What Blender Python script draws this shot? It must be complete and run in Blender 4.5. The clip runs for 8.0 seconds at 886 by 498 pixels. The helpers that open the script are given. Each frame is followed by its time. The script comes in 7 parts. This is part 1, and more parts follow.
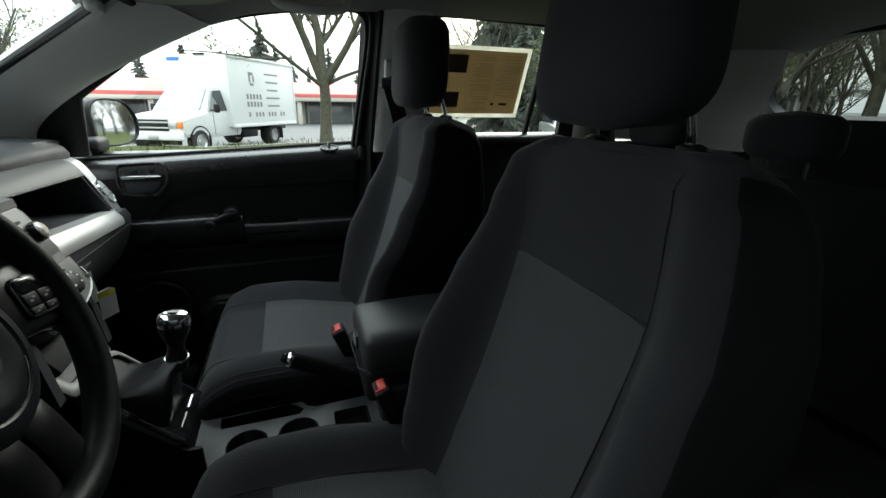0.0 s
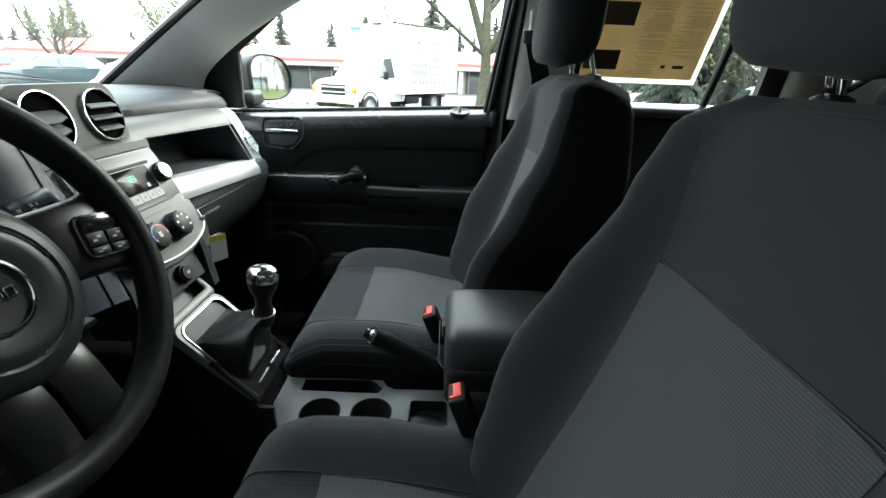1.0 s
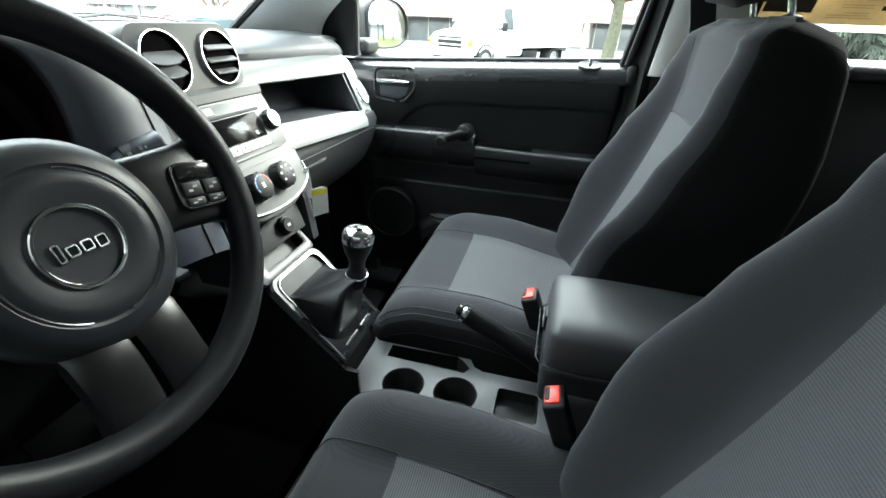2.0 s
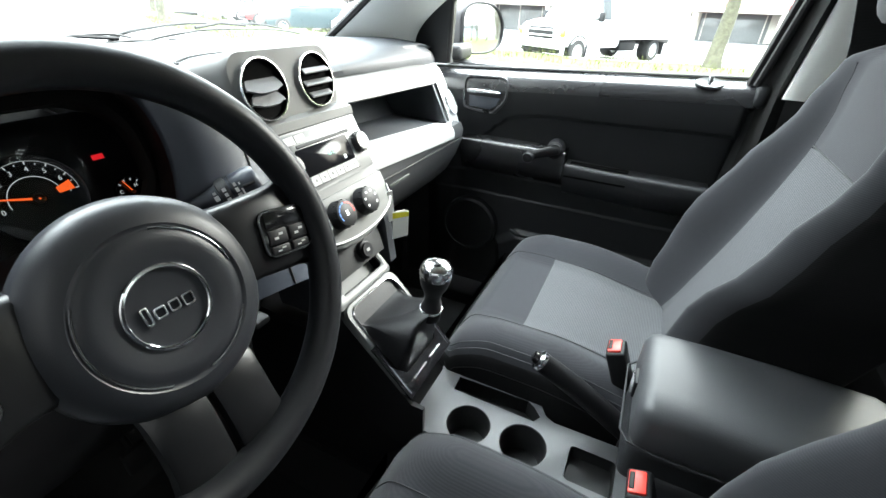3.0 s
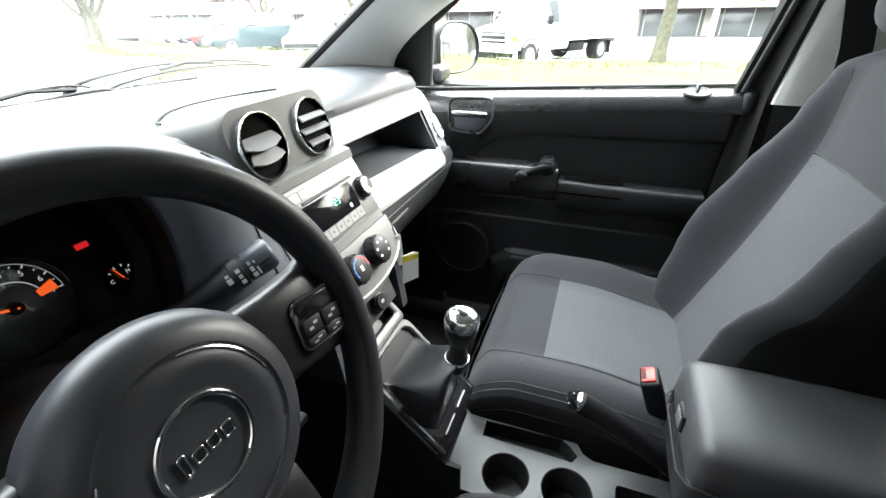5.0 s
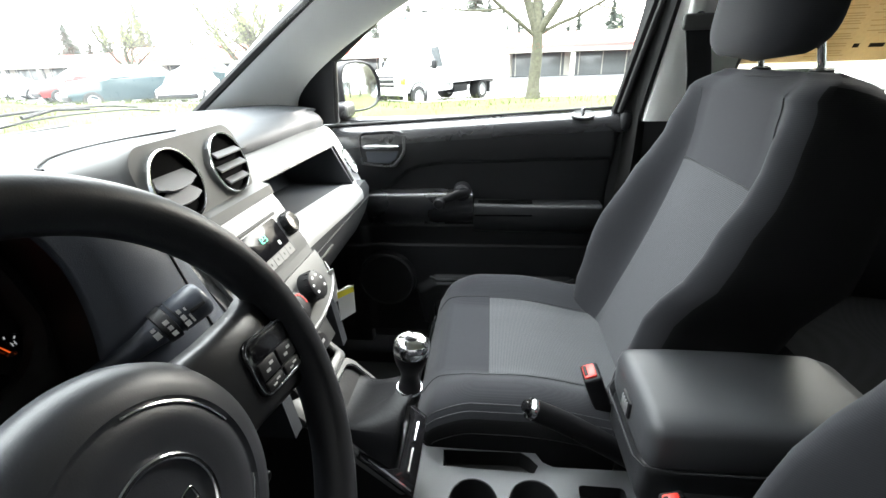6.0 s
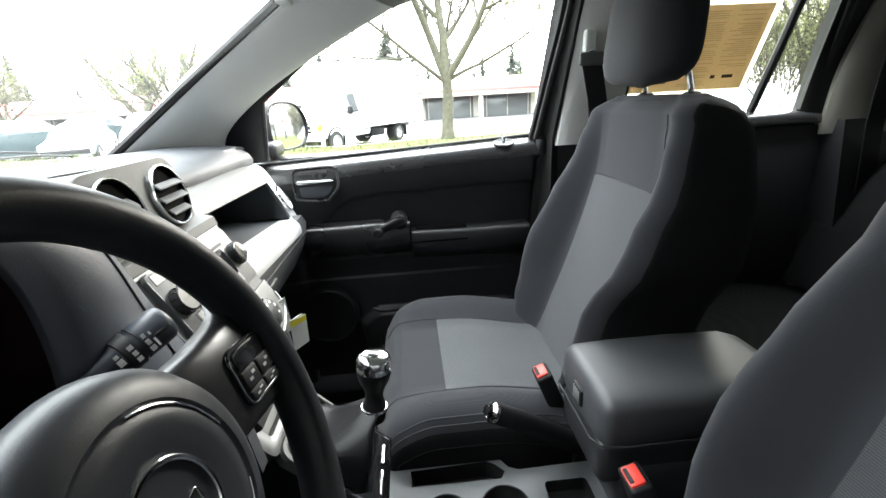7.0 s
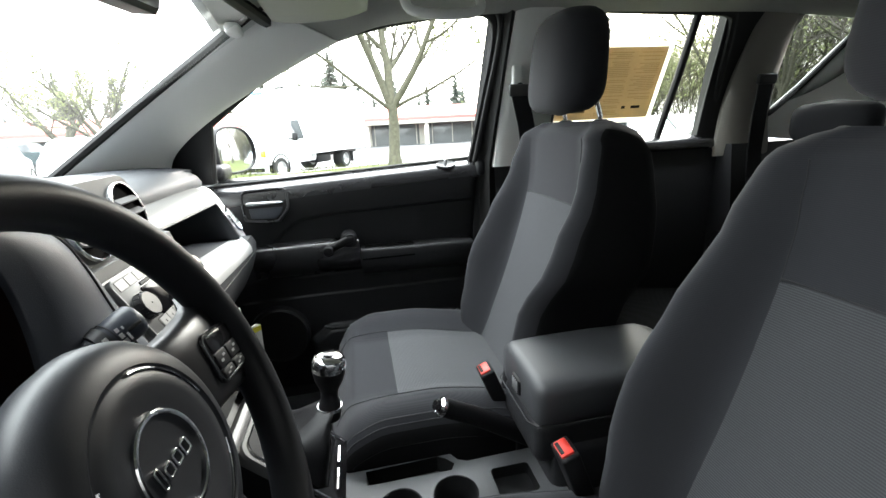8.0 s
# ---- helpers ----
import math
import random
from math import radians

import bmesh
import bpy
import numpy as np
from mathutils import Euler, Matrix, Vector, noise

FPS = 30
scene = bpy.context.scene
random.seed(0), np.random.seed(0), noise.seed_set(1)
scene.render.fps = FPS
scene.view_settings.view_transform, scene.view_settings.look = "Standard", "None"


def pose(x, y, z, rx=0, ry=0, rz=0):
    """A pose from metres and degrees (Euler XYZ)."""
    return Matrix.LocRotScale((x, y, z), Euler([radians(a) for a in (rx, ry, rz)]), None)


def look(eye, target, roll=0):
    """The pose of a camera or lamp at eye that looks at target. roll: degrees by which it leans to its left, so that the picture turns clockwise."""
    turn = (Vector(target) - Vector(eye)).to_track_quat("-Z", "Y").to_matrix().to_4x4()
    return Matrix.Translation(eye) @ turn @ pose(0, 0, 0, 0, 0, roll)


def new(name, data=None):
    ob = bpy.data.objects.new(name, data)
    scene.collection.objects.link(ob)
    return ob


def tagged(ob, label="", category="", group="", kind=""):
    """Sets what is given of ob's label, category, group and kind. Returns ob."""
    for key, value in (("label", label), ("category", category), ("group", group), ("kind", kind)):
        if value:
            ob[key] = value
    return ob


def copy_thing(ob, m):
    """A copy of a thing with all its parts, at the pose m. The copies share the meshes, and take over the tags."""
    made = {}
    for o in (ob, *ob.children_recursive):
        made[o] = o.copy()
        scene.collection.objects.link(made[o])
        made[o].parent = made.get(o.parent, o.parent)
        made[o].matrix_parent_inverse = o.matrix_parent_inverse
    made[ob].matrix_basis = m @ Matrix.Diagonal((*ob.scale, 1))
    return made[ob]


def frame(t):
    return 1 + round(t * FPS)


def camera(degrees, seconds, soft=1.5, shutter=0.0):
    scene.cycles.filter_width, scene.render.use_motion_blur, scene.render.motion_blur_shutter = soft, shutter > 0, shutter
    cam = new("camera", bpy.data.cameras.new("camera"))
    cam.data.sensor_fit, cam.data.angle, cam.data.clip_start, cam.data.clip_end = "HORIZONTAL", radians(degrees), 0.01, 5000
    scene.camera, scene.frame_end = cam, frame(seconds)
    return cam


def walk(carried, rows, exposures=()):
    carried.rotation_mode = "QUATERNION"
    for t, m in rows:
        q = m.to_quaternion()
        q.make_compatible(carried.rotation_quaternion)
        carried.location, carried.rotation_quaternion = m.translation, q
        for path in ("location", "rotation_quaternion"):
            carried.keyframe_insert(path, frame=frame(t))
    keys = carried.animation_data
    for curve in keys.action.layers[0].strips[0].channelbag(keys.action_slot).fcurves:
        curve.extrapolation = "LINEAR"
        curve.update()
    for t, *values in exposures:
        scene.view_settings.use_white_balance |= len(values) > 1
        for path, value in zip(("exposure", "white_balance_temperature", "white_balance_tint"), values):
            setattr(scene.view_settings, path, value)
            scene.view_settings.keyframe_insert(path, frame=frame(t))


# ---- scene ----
cam = camera(92.3, 8.0)
PATH = [
    (0, (-0.769, -0.273, 1.221), (1.016, -0.911, 0.584), 0.7),
    (0.5, (-0.701, -0.326, 1.207), (1.134, -0.698, 0.503), 1.3),
    (1, (-0.641, -0.36, 1.191), (1.209, -0.364, 0.43), 2.1),
    (1.5, (-0.597, -0.354, 1.176), (1.189, -0.125, 0.305), 3.3),
    (2, (-0.553, -0.338, 1.175), (1.158, 0.088, 0.231), 2.3),
    (2.2, (-0.538, -0.325, 1.182), (1.134, 0.182, 0.209), 2.1),
    (3.3, (-0.477, -0.287, 1.235), (1.081, 0.484, 0.246), 2.4),
    (3.5, (-0.47, -0.282, 1.245), (1.077, 0.513, 0.257), 2.1),
    (4, (-0.457, -0.253, 1.256), (1.094, 0.535, 0.27), 1.1),
    (4.2, (-0.457, -0.239, 1.257), (1.105, 0.539, 0.279), 0.8),
    (5.3, (-0.458, -0.185, 1.243), (1.239, 0.307, 0.307), -1.2),
    (5.5, (-0.461, -0.175, 1.239), (1.277, 0.234, 0.337), -1.4),
    (6, (-0.472, -0.162, 1.23), (1.341, 0.052, 0.414), -1.9),
    (6.5, (-0.491, -0.141, 1.216), (1.369, -0.101, 0.48), -2.6),
    (7, (-0.515, -0.129, 1.209), (1.37, -0.253, 0.55), -3.3),
    (7.5, (-0.549, -0.123, 1.204), (1.341, -0.372, 0.597), -3.1),
    (8, (-0.592, -0.126, 1.204), (1.293, -0.491, 0.645), -2.9),
]
# the exposure opens up, and the slight cyan cast goes, as the view turns from the window into the cabin
EXPOSURE = [(0, .62, 6350, 3), (.5, 1.2, 6320, 3), (1, 1.95, 6250, 2), (1.5, 2.48, 6230, 2), (2, 2.90, 6230, 2), (3.3, 3.34, 6350, 8), (4.2, 3.33, 6380, 9), (5.5, 3.06, 6500, 10), (6.5, 2.9, 6500, 10), (7, 2.82, 6500, 10), (8, 2.56, 6500, 10)]
walk(cam, [(t, look(eye, target, roll)) for t, eye, target, roll in PATH], EXPOSURE)

# ---- sky and sun: a bright overcast day ----
world = bpy.data.worlds.new("overcast_sky")
scene.world = world
world.use_nodes = True
wn, wl = world.node_tree.nodes, world.node_tree.links
sky = wn.new("ShaderNodeTexSky")
sky.sky_type, sky.sun_disc = "NISHITA", False
sky.sun_elevation, sky.sun_rotation = radians(23), radians(118)
sky.air_density, sky.dust_density, sky.ozone_density = 1.0, 6.0, 1.0
pale = wn.new("ShaderNodeMix")
pale.data_type = "RGBA"
pale.inputs[0].default_value = 0.8
wl.new(sky.outputs[0], pale.inputs[6])
pale.inputs[7].default_value = (12.6, 13.3, 13.5, 1)
# an overcast sky is several times brighter overhead than at the horizon
up = wn.new("ShaderNodeSeparateXYZ")
wl.new(wn.new("ShaderNodeTexCoord").outputs["Generated"], up.inputs[0])
rise = wn.new("ShaderNodeMapRange")
wl.new(up.outputs["Z"], rise.inputs["Value"])
rise.inputs["To Min"].default_value, rise.inputs["To Max"].default_value = 1.0, 3.6
cover = wn.new("ShaderNodeVectorMath")
cover.operation = "SCALE"
wl.new(pale.outputs[2], cover.inputs[0])
wl.new(rise.outputs[0], cover.inputs["Scale"])
wl.new(cover.outputs[0], wn["Background"].inputs[0])
wn["Background"].inputs[1].default_value = 0.115
sun = new("sun", bpy.data.lights.new("sun", "SUN"))
sun.data.energy, sun.data.angle, sun.data.color = 0.95, radians(18), (0.97, 1.0, 0.98)
sun.matrix_world = look((0, 0, 50), (-44.0, 23.5, 28.8))

# ---- small building kit ----
def thing(name, at, label, category, group="", kind=""):
    ob = new(name)
    ob.location = at
    ob.empty_display_size = 0.05
    return tagged(ob, label, category, group, kind)


def part(name, bm, material, parent=None, label="", sharp=38, smooth=True):
    """One mesh object; its points are in the world, or in its thing's space where that stands at the origin."""
    bmesh.ops.recalc_face_normals(bm, faces=bm.faces[:])
    for f in bm.faces:
        f.smooth = smooth
    lim = radians(sharp)
    for e in bm.edges:
        if len(e.link_faces) == 2 and e.calc_face_angle(0) > lim:
            e.smooth = False
    data = bpy.data.meshes.new(name)
    bm.to_mesh(data)
    bm.free()
    data.materials.append(material)
    ob = new(name, data)
    if parent is not None:
        ob.parent = parent
        if parent.type == "EMPTY":
            ob.matrix_parent_inverse = Matrix.Translation(parent.location).inverted()
    if label:
        ob["label"] = label
    return ob


def structure(name, bm, material, label, category, sharp=38):
    return tagged(part(name, bm, material, None, "", sharp), label, category, "", "structure")


def turned(bm, m, verts=None):
    bmesh.ops.transform(bm, matrix=m, verts=verts or bm.verts[:])
    return bm


def rbox(size, at=(0, 0, 0), bevel=0.004, seg=2, m=None, bm=None):
    """A box with rounded edges."""
    one = bmesh.new()
    bmesh.ops.create_cube(one, size=1.0)
    bmesh.ops.scale(one, vec=size, verts=one.verts[:])
    b = min(bevel, 0.49 * min(size))
    if b > 0:
        bmesh.ops.bevel(one, geom=one.edges[:], offset=b, segments=seg, profile=0.5, affect="EDGES")
    bmesh.ops.translate(one, vec=at, verts=one.verts[:])
    if m is not None:
        turned(one, m)
    return join(bm, one)


def join(bm, other):
    if bm is None:
        return other
    index = {}
    for v in other.verts:
        index[v] = bm.verts.new(v.co)
    for f in other.faces:
        try:
            bm.faces.new([index[v] for v in f.verts])
        except ValueError:
            pass
    other.free()
    return bm


def loft(rings, closed=True, cap=True, bm=None, loop=False):
    """A skin over rings of equal point counts."""
    bm = bm or bmesh.new()
    rows = [[bm.verts.new(p) for p in ring] for ring in rings]
    n = len(rows[0])
    pairs = list(zip(rows, rows[1:])) + ([(rows[-1], rows[0])] if loop else [])
    for a, b in pairs:
        for i in range(n if closed else n - 1):
            j = (i + 1) % n
            bm.faces.new((a[i], a[j], b[j], b[i]))
    if cap and closed and not loop:
        bm.faces.new(rows[0][::-1])
        bm.faces.new(rows[-1])
    return bm


def spline(points, n, loop=False):
    """Points of a Catmull-Rom curve through the given ones."""
    p = [Vector(q) for q in points]
    k = len(p)
    out = []
    spans = k if loop else k - 1
    for i in range(n):
        f = i * spans / (n if loop else n - 1)
        s = min(int(f), spans - 1)
        u = f - s
        if loop:
            a, b, c, d = (p[(s + o) % k] for o in (-1, 0, 1, 2))
        else:
            b, c = p[s], p[s + 1]
            a = p[s - 1] if s > 0 else b * 2 - c
            d = p[s + 2] if s + 2 < k else c * 2 - b
        out.append(0.5 * ((2 * b) + (c - a) * u + (2 * a - 5 * b + 4 * c - d) * u * u + (3 * b - a - 3 * c + d) * u ** 3))
    return out


def sweep(points, radius, sides=8, loop=False, flat=1.0, up=None, bm=None, taper=None):
    """A tube along points; flat squeezes it along its second axis."""
    p = [Vector(q) for q in points]
    k = len(p)
    rings, side = [], None
    for i in range(k):
        a = p[(i - 1) % k] if loop or i > 0 else p[i]
        b = p[(i + 1) % k] if loop or i < k - 1 else p[i]
        d = (b - a).normalized()
        if side is None:
            ref = Vector(up) if up else (Vector((0, 0, 1)) if abs(d.z) < 0.9 else Vector((1, 0, 0)))
        else:
            ref = side.cross(d) if not up else Vector(up)
        side = d.cross(ref).normalized()
        top = side.cross(d).normalized()
        r = radius * (taper(i / (k - 1)) if taper else 1.0)
        rings.append([p[i] + side * (r * math.cos(t)) + top * (r * flat * math.sin(t)) for t in (2 * math.pi * j / sides for j in range(sides))])
    return loft(rings, True, True, bm, loop)


def slab(outline, m, depth, bevel=0.0, seg=2, bm=None):
    """An outline (x, y) laid in the plane of m and drawn out along its z by depth, its edges rounded."""
    one = bmesh.new()
    low = [one.verts.new((x, y, 0)) for x, y in outline]
    high = [one.verts.new((x, y, depth)) for x, y in outline]
    n = len(outline)
    one.faces.new(low[::-1])
    top = one.faces.new(high)
    for i in range(n):
        one.faces.new((low[i], low[(i + 1) % n], high[(i + 1) % n], high[i]))
    if bevel > 0:
        bmesh.ops.bevel(one, geom=list(top.edges), offset=bevel, segments=seg, profile=0.5, affect="EDGES")
    turned(one, m)
    return join(bm, one)


def round_rect(w, h, r, n=5, at=(0, 0)):
    pts = []
    for cx, cy, a0 in ((w / 2 - r, h / 2 - r, 0), (-w / 2 + r, h / 2 - r, 90), (-w / 2 + r, -h / 2 + r, 180), (w / 2 - r, -h / 2 + r, 270)):
        for i in range(n + 1):
            a = radians(a0 + 90 * i / n)
            pts.append((at[0] + cx + r * math.cos(a), at[1] + cy + r * math.sin(a)))
    return pts


def circle(r, n=40, at=(0, 0)):
    return [(at[0] + r * math.cos(2 * math.pi * i / n), at[1] + r * math.sin(2 * math.pi * i / n)) for i in range(n)]


def ring(outer, inner, m, depth, bm=None, bevel=0.0):
    """A flat ring between two outlines of the same count."""
    bm = bm or bmesh.new()
    n = len(outer)
    rows = []
    b = bevel
    def shrunk(a, o, f):
        return [(p[0] + (q[0] - p[0]) * f, p[1] + (q[1] - p[1]) * f) for p, q in zip(a, o)]
    for pts, z in ((outer, 0), (outer, depth - b), (shrunk(outer, inner, 0.25 if b else 0), depth), (shrunk(inner, outer, 0.25 if b else 0), depth), (inner, depth - b), (inner, 0)):
        rows.append([m @ Vector((x, y, z)) for x, y in pts])
    return loft(rings=rows, closed=True, cap=False, bm=bm, loop=True)


def lathe(profile, m, n=40, bm=None):
    """A profile (radius, height) turned about the z axis of m."""
    bm = bm or bmesh.new()
    rows = []
    for r, z in profile:
        rows.append([m @ Vector((r * math.cos(2 * math.pi * i / n), r * math.sin(2 * math.pi * i / n), z)) for i in range(n)])
    return loft(rows, True, False, bm)


def grid(f, nu, nv, bm=None):
    """A sheet f(u, v) over the unit square."""
    bm = bm or bmesh.new()
    v = [[bm.verts.new(f(i / nu, j / nv)) for i in range(nu + 1)] for j in range(nv + 1)]
    for j in range(nv):
        for i in range(nu):
            bm.faces.new((v[j][i], v[j][i + 1], v[j + 1][i + 1], v[j + 1][i]))
    return bm


def ss(a, b, x):
    """A smooth step from 0 at a to 1 at b."""
    t = min(1.0, max(0.0, (x - a) / (b - a)))
    return t * t * (3 - 2 * t)


def mix(pairs, x):
    """Smooth values between (place, value) pairs in rising order."""
    if x <= pairs[0][0]:
        return pairs[0][1]
    for (a, p), (b, q) in zip(pairs, pairs[1:]):
        if x <= b:
            return p + (q - p) * ss(a, b, x)
    return pairs[-1][1]


def axes(origin, right, up):
    """A pose whose x goes right, y up, and z out of the face."""
    x = Vector(right).normalized()
    z = x.cross(Vector(up)).normalized()
    y = z.cross(x)
    return Matrix.Translation(origin) @ Matrix((x, y, z)).transposed().to_4x4()


def lettering(name, text, size, m, material, parent, depth=0.0006):
    """Raised writing in the built-in font, its middle at the origin of m."""
    curve = bpy.data.curves.new(name, "FONT")
    curve.body, curve.size, curve.extrude, curve.align_x, curve.align_y = text, size, depth, "CENTER", "CENTER"
    ob = new(name, curve)
    curve.materials.append(material)
    ob.parent = parent
    if parent.type == "EMPTY":
        ob.matrix_parent_inverse = Matrix.Translation(parent.location).inverted()
    ob.matrix_basis = m
    return ob


# ---- materials ----
def material(name, color, rough=0.5, metal=0.0, grain=0.0, grain_size=900.0, blotch=0.12, blotch_size=6.0, bump=0.0, bump_size=400.0, coat=0.0, sheen=0.0, spec=0.5):
    """A plain surface with fine grain, slow blotches in colour and gloss, and a fine relief."""
    m = bpy.data.materials.new(name)
    m.use_nodes = True
    n, l = m.node_tree.nodes, m.node_tree.links
    p = n["Principled BSDF"]
    p.inputs["Metallic"].default_value = metal
    p.inputs["Coat Weight"].default_value = coat
    p.inputs["Sheen Weight"].default_value = sheen
    p.inputs["Specular IOR Level"].default_value = spec
    where = n.new("ShaderNodeTexCoord").outputs["Object"]
    slow = n.new("ShaderNodeTexNoise")
    slow.inputs["Scale"].default_value, slow.inputs["Detail"].default_value = blotch_size, 5
    fine = n.new("ShaderNodeTexNoise")
    fine.inputs["Scale"].default_value, fine.inputs["Detail"].default_value = grain_size, 2
    for t in (slow, fine):
        l.new(where, t.inputs["Vector"])
    sum_ = n.new("ShaderNodeMath")
    sum_.operation = "MULTIPLY_ADD"
    l.new(fine.outputs["Fac"], sum_.inputs[0])
    sum_.inputs[1].default_value = grain
    sum_.inputs[2].default_value = 1.0 - 0.5 * grain
    times = n.new("ShaderNodeMath")
    times.operation = "MULTIPLY_ADD"
    l.new(slow.outputs["Fac"], times.inputs[0])
    times.inputs[1].default_value, times.inputs[2].default_value = blotch * 2, 1.0 - blotch
    both = n.new("ShaderNodeMath")
    both.operation = "MULTIPLY"
    l.new(sum_.outputs[0], both.inputs[0])
    l.new(times.outputs[0], both.inputs[1])
    tint = n.new("ShaderNodeMix")
    tint.data_type, tint.blend_type = "RGBA", "MULTIPLY"
    tint.inputs[0].default_value = 1.0
    tint.inputs[6].default_value = (*color, 1)
    l.new(both.outputs[0], tint.inputs[7])
    l.new(tint.outputs[2], p.inputs["Base Color"])
    gloss = n.new("ShaderNodeMath")
    gloss.operation = "MULTIPLY_ADD"
    l.new(slow.outputs["Fac"], gloss.inputs[0])
    gloss.inputs[1].default_value, gloss.inputs[2].default_value = 0.16, rough - 0.08
    l.new(gloss.outputs[0], p.inputs["Roughness"])
    if bump:
        rel = n.new("ShaderNodeTexNoise")
        rel.inputs["Scale"].default_value, rel.inputs["Detail"].default_value = bump_size, 3
        l.new(where, rel.inputs["Vector"])
        bp = n.new("ShaderNodeBump")
        bp.inputs["Strength"].default_value, bp.inputs["Distance"].default_value = bump, 0.0008
        l.new(rel.outputs["Fac"], bp.inputs["Height"])
        l.new(bp.outputs[0], p.inputs["Normal"])
    return m


def woven(name, dark, light, pitch, rib_axis, sheen=0.25, bump=0.35):
    """Woven cloth: fine ribs of two yarns with a weave across them, and faint wear."""
    m = material(name, light, 0.92, grain=0.5, grain_size=1500, blotch=0.16, blotch_size=7, sheen=sheen, spec=0.25)
    n, l = m.node_tree.nodes, m.node_tree.links
    p = n["Principled BSDF"]
    where = n.new("ShaderNodeTexCoord").outputs["Object"]
    heights = []
    for axis, scale in ((rib_axis, pitch), ("X", pitch * 0.72)):
        w = n.new("ShaderNodeTexWave")
        w.wave_type, w.bands_direction = "BANDS", axis
        w.inputs["Scale"].default_value = 0.314 / scale
        w.inputs["Distortion"].default_value = 0.6
        w.inputs["Detail"].default_value = 1.0
        w.inputs["Detail Scale"].default_value = 40.0
        l.new(where, w.inputs["Vector"])
        heights.append(w.outputs["Fac"])
    add = n.new("ShaderNodeMath")
    add.operation = "MULTIPLY_ADD"
    l.new(heights[1], add.inputs[0])
    add.inputs[1].default_value = 0.12
    l.new(heights[0], add.inputs[2])
    ramp = n.new("ShaderNodeMix")
    ramp.data_type = "RGBA"
    l.new(add.outputs[0], ramp.inputs[0])
    ramp.inputs[6].default_value = (*dark, 1)
    old = p.inputs["Base Color"].links[0].from_socket
    l.new(old, ramp.inputs[7])
    l.new(ramp.outputs[2], p.inputs["Base Color"])
    bp = n.new("ShaderNodeBump")
    bp.inputs["Strength"].default_value, bp.inputs["Distance"].default_value = bump, 0.0008
    l.new(add.outputs[0], bp.inputs["Height"])
    l.new(bp.outputs[0], p.inputs["Normal"])
    return m


def glowing(name, color, strength):
    m = bpy.data.materials.new(name)
    m.use_nodes = True
    p = m.node_tree.nodes["Principled BSDF"]
    p.inputs["Base Color"].default_value = (0.02, 0.02, 0.02, 1)
    p.inputs["Emission Color"].default_value = (*color, 1)
    p.inputs["Emission Strength"].default_value = strength
    return m


def pane_material(name, tint=(1, 1, 1), gloss=0.9):
    """Thin glass: lets light straight through, and mirrors it at grazing angles."""
    m = bpy.data.materials.new(name)
    m.use_nodes = True
    n, l = m.node_tree.nodes, m.node_tree.links
    n.remove(n["Principled BSDF"])
    clear, shine, both = n.new("ShaderNodeBsdfTransparent"), n.new("ShaderNodeBsdfGlossy"), n.new("ShaderNodeMixShader")
    edge, power, scale = n.new("ShaderNodeLayerWeight"), n.new("ShaderNodeMath"), n.new("ShaderNodeMath")
    edge.inputs["Blend"].default_value = 0.5
    power.operation, scale.operation = "POWER", "MULTIPLY_ADD"
    l.new(edge.outputs["Facing"], power.inputs[0])
    power.inputs[1].default_value = 5.0
    l.new(power.outputs[0], scale.inputs[0])
    scale.inputs[1].default_value, scale.inputs[2].default_value = gloss, 0.04 * gloss
    clear.inputs[0].default_value = (*tint, 1)
    shine.inputs["Roughness"].default_value = 0.01
    l.new(scale.outputs[0], both.inputs[0])
    l.new(clear.outputs[0], both.inputs[1])
    l.new(shine.outputs[0], both.inputs[2])
    l.new(both.outputs[0], n["Material Output"].inputs[0])
    return m


M_DASH = material("soft_black_dash_plastic", (0.032, 0.035, 0.040), 0.58, spec=0.32, bump=0.35, bump_size=1300, grain=0.25, grain_size=1400)
M_CHEEK = material("dark_smooth_hood_plastic", (0.036, 0.0425, 0.056), 0.42, bump=0.25, bump_size=1300, grain=0.2, grain_size=1400)
M_BOOT = material("black_boot_leather", (0.010, 0.0102, 0.0114), 0.44, spec=0.2, bump=0.3, bump_size=260, grain=0.2, blotch=0.2, blotch_size=30)
M_DOOR = material("grained_black_door_plastic", (0.017, 0.0177, 0.0195), 0.44, spec=0.42, bump=0.35, bump_size=1200, grain=0.25, grain_size=1300)
M_SILL = material("satin_black_ledge_plastic", (0.026, 0.0265, 0.0285), 0.27, bump=0.1, bump_size=1200, spec=0.95)
M_BLACK = material("matt_black_plastic", (0.008, 0.008, 0.009), 0.5, bump=0.15, bump_size=900, spec=0.25)
M_PIANO = material("glossy_black_plastic", (0.008, 0.008, 0.009), 0.16, coat=0.4, blotch=0.05)
M_KNOB = material("satin_black_knob_plastic", (0.01, 0.01, 0.011), 0.34, blotch=0.05, spec=0.4)
M_DEEP = material("black_cavity_plastic", (0.008, 0.008, 0.008), 0.7)
M_SILVER = material("satin_silver_plastic", (0.46, 0.465, 0.465), 0.38, metal=0.35, grain=0.12, grain_size=2500, blotch=0.05)
M_LENS = material("dark_display_lens", (0.006, 0.006, 0.007), 0.12, blotch=0.03, spec=0.05)
M_STACK = material("satin_grey_centre_plastic", (0.088, 0.0895, 0.0885), 0.46, metal=0.15, grain=0.12, grain_size=2500, blotch=0.05)
M_GREY = material("warm_grey_satin_plastic", (0.084, 0.0845, 0.082), 0.54, spec=0.35, metal=0.1, grain=0.15, grain_size=2200, blotch=0.05)
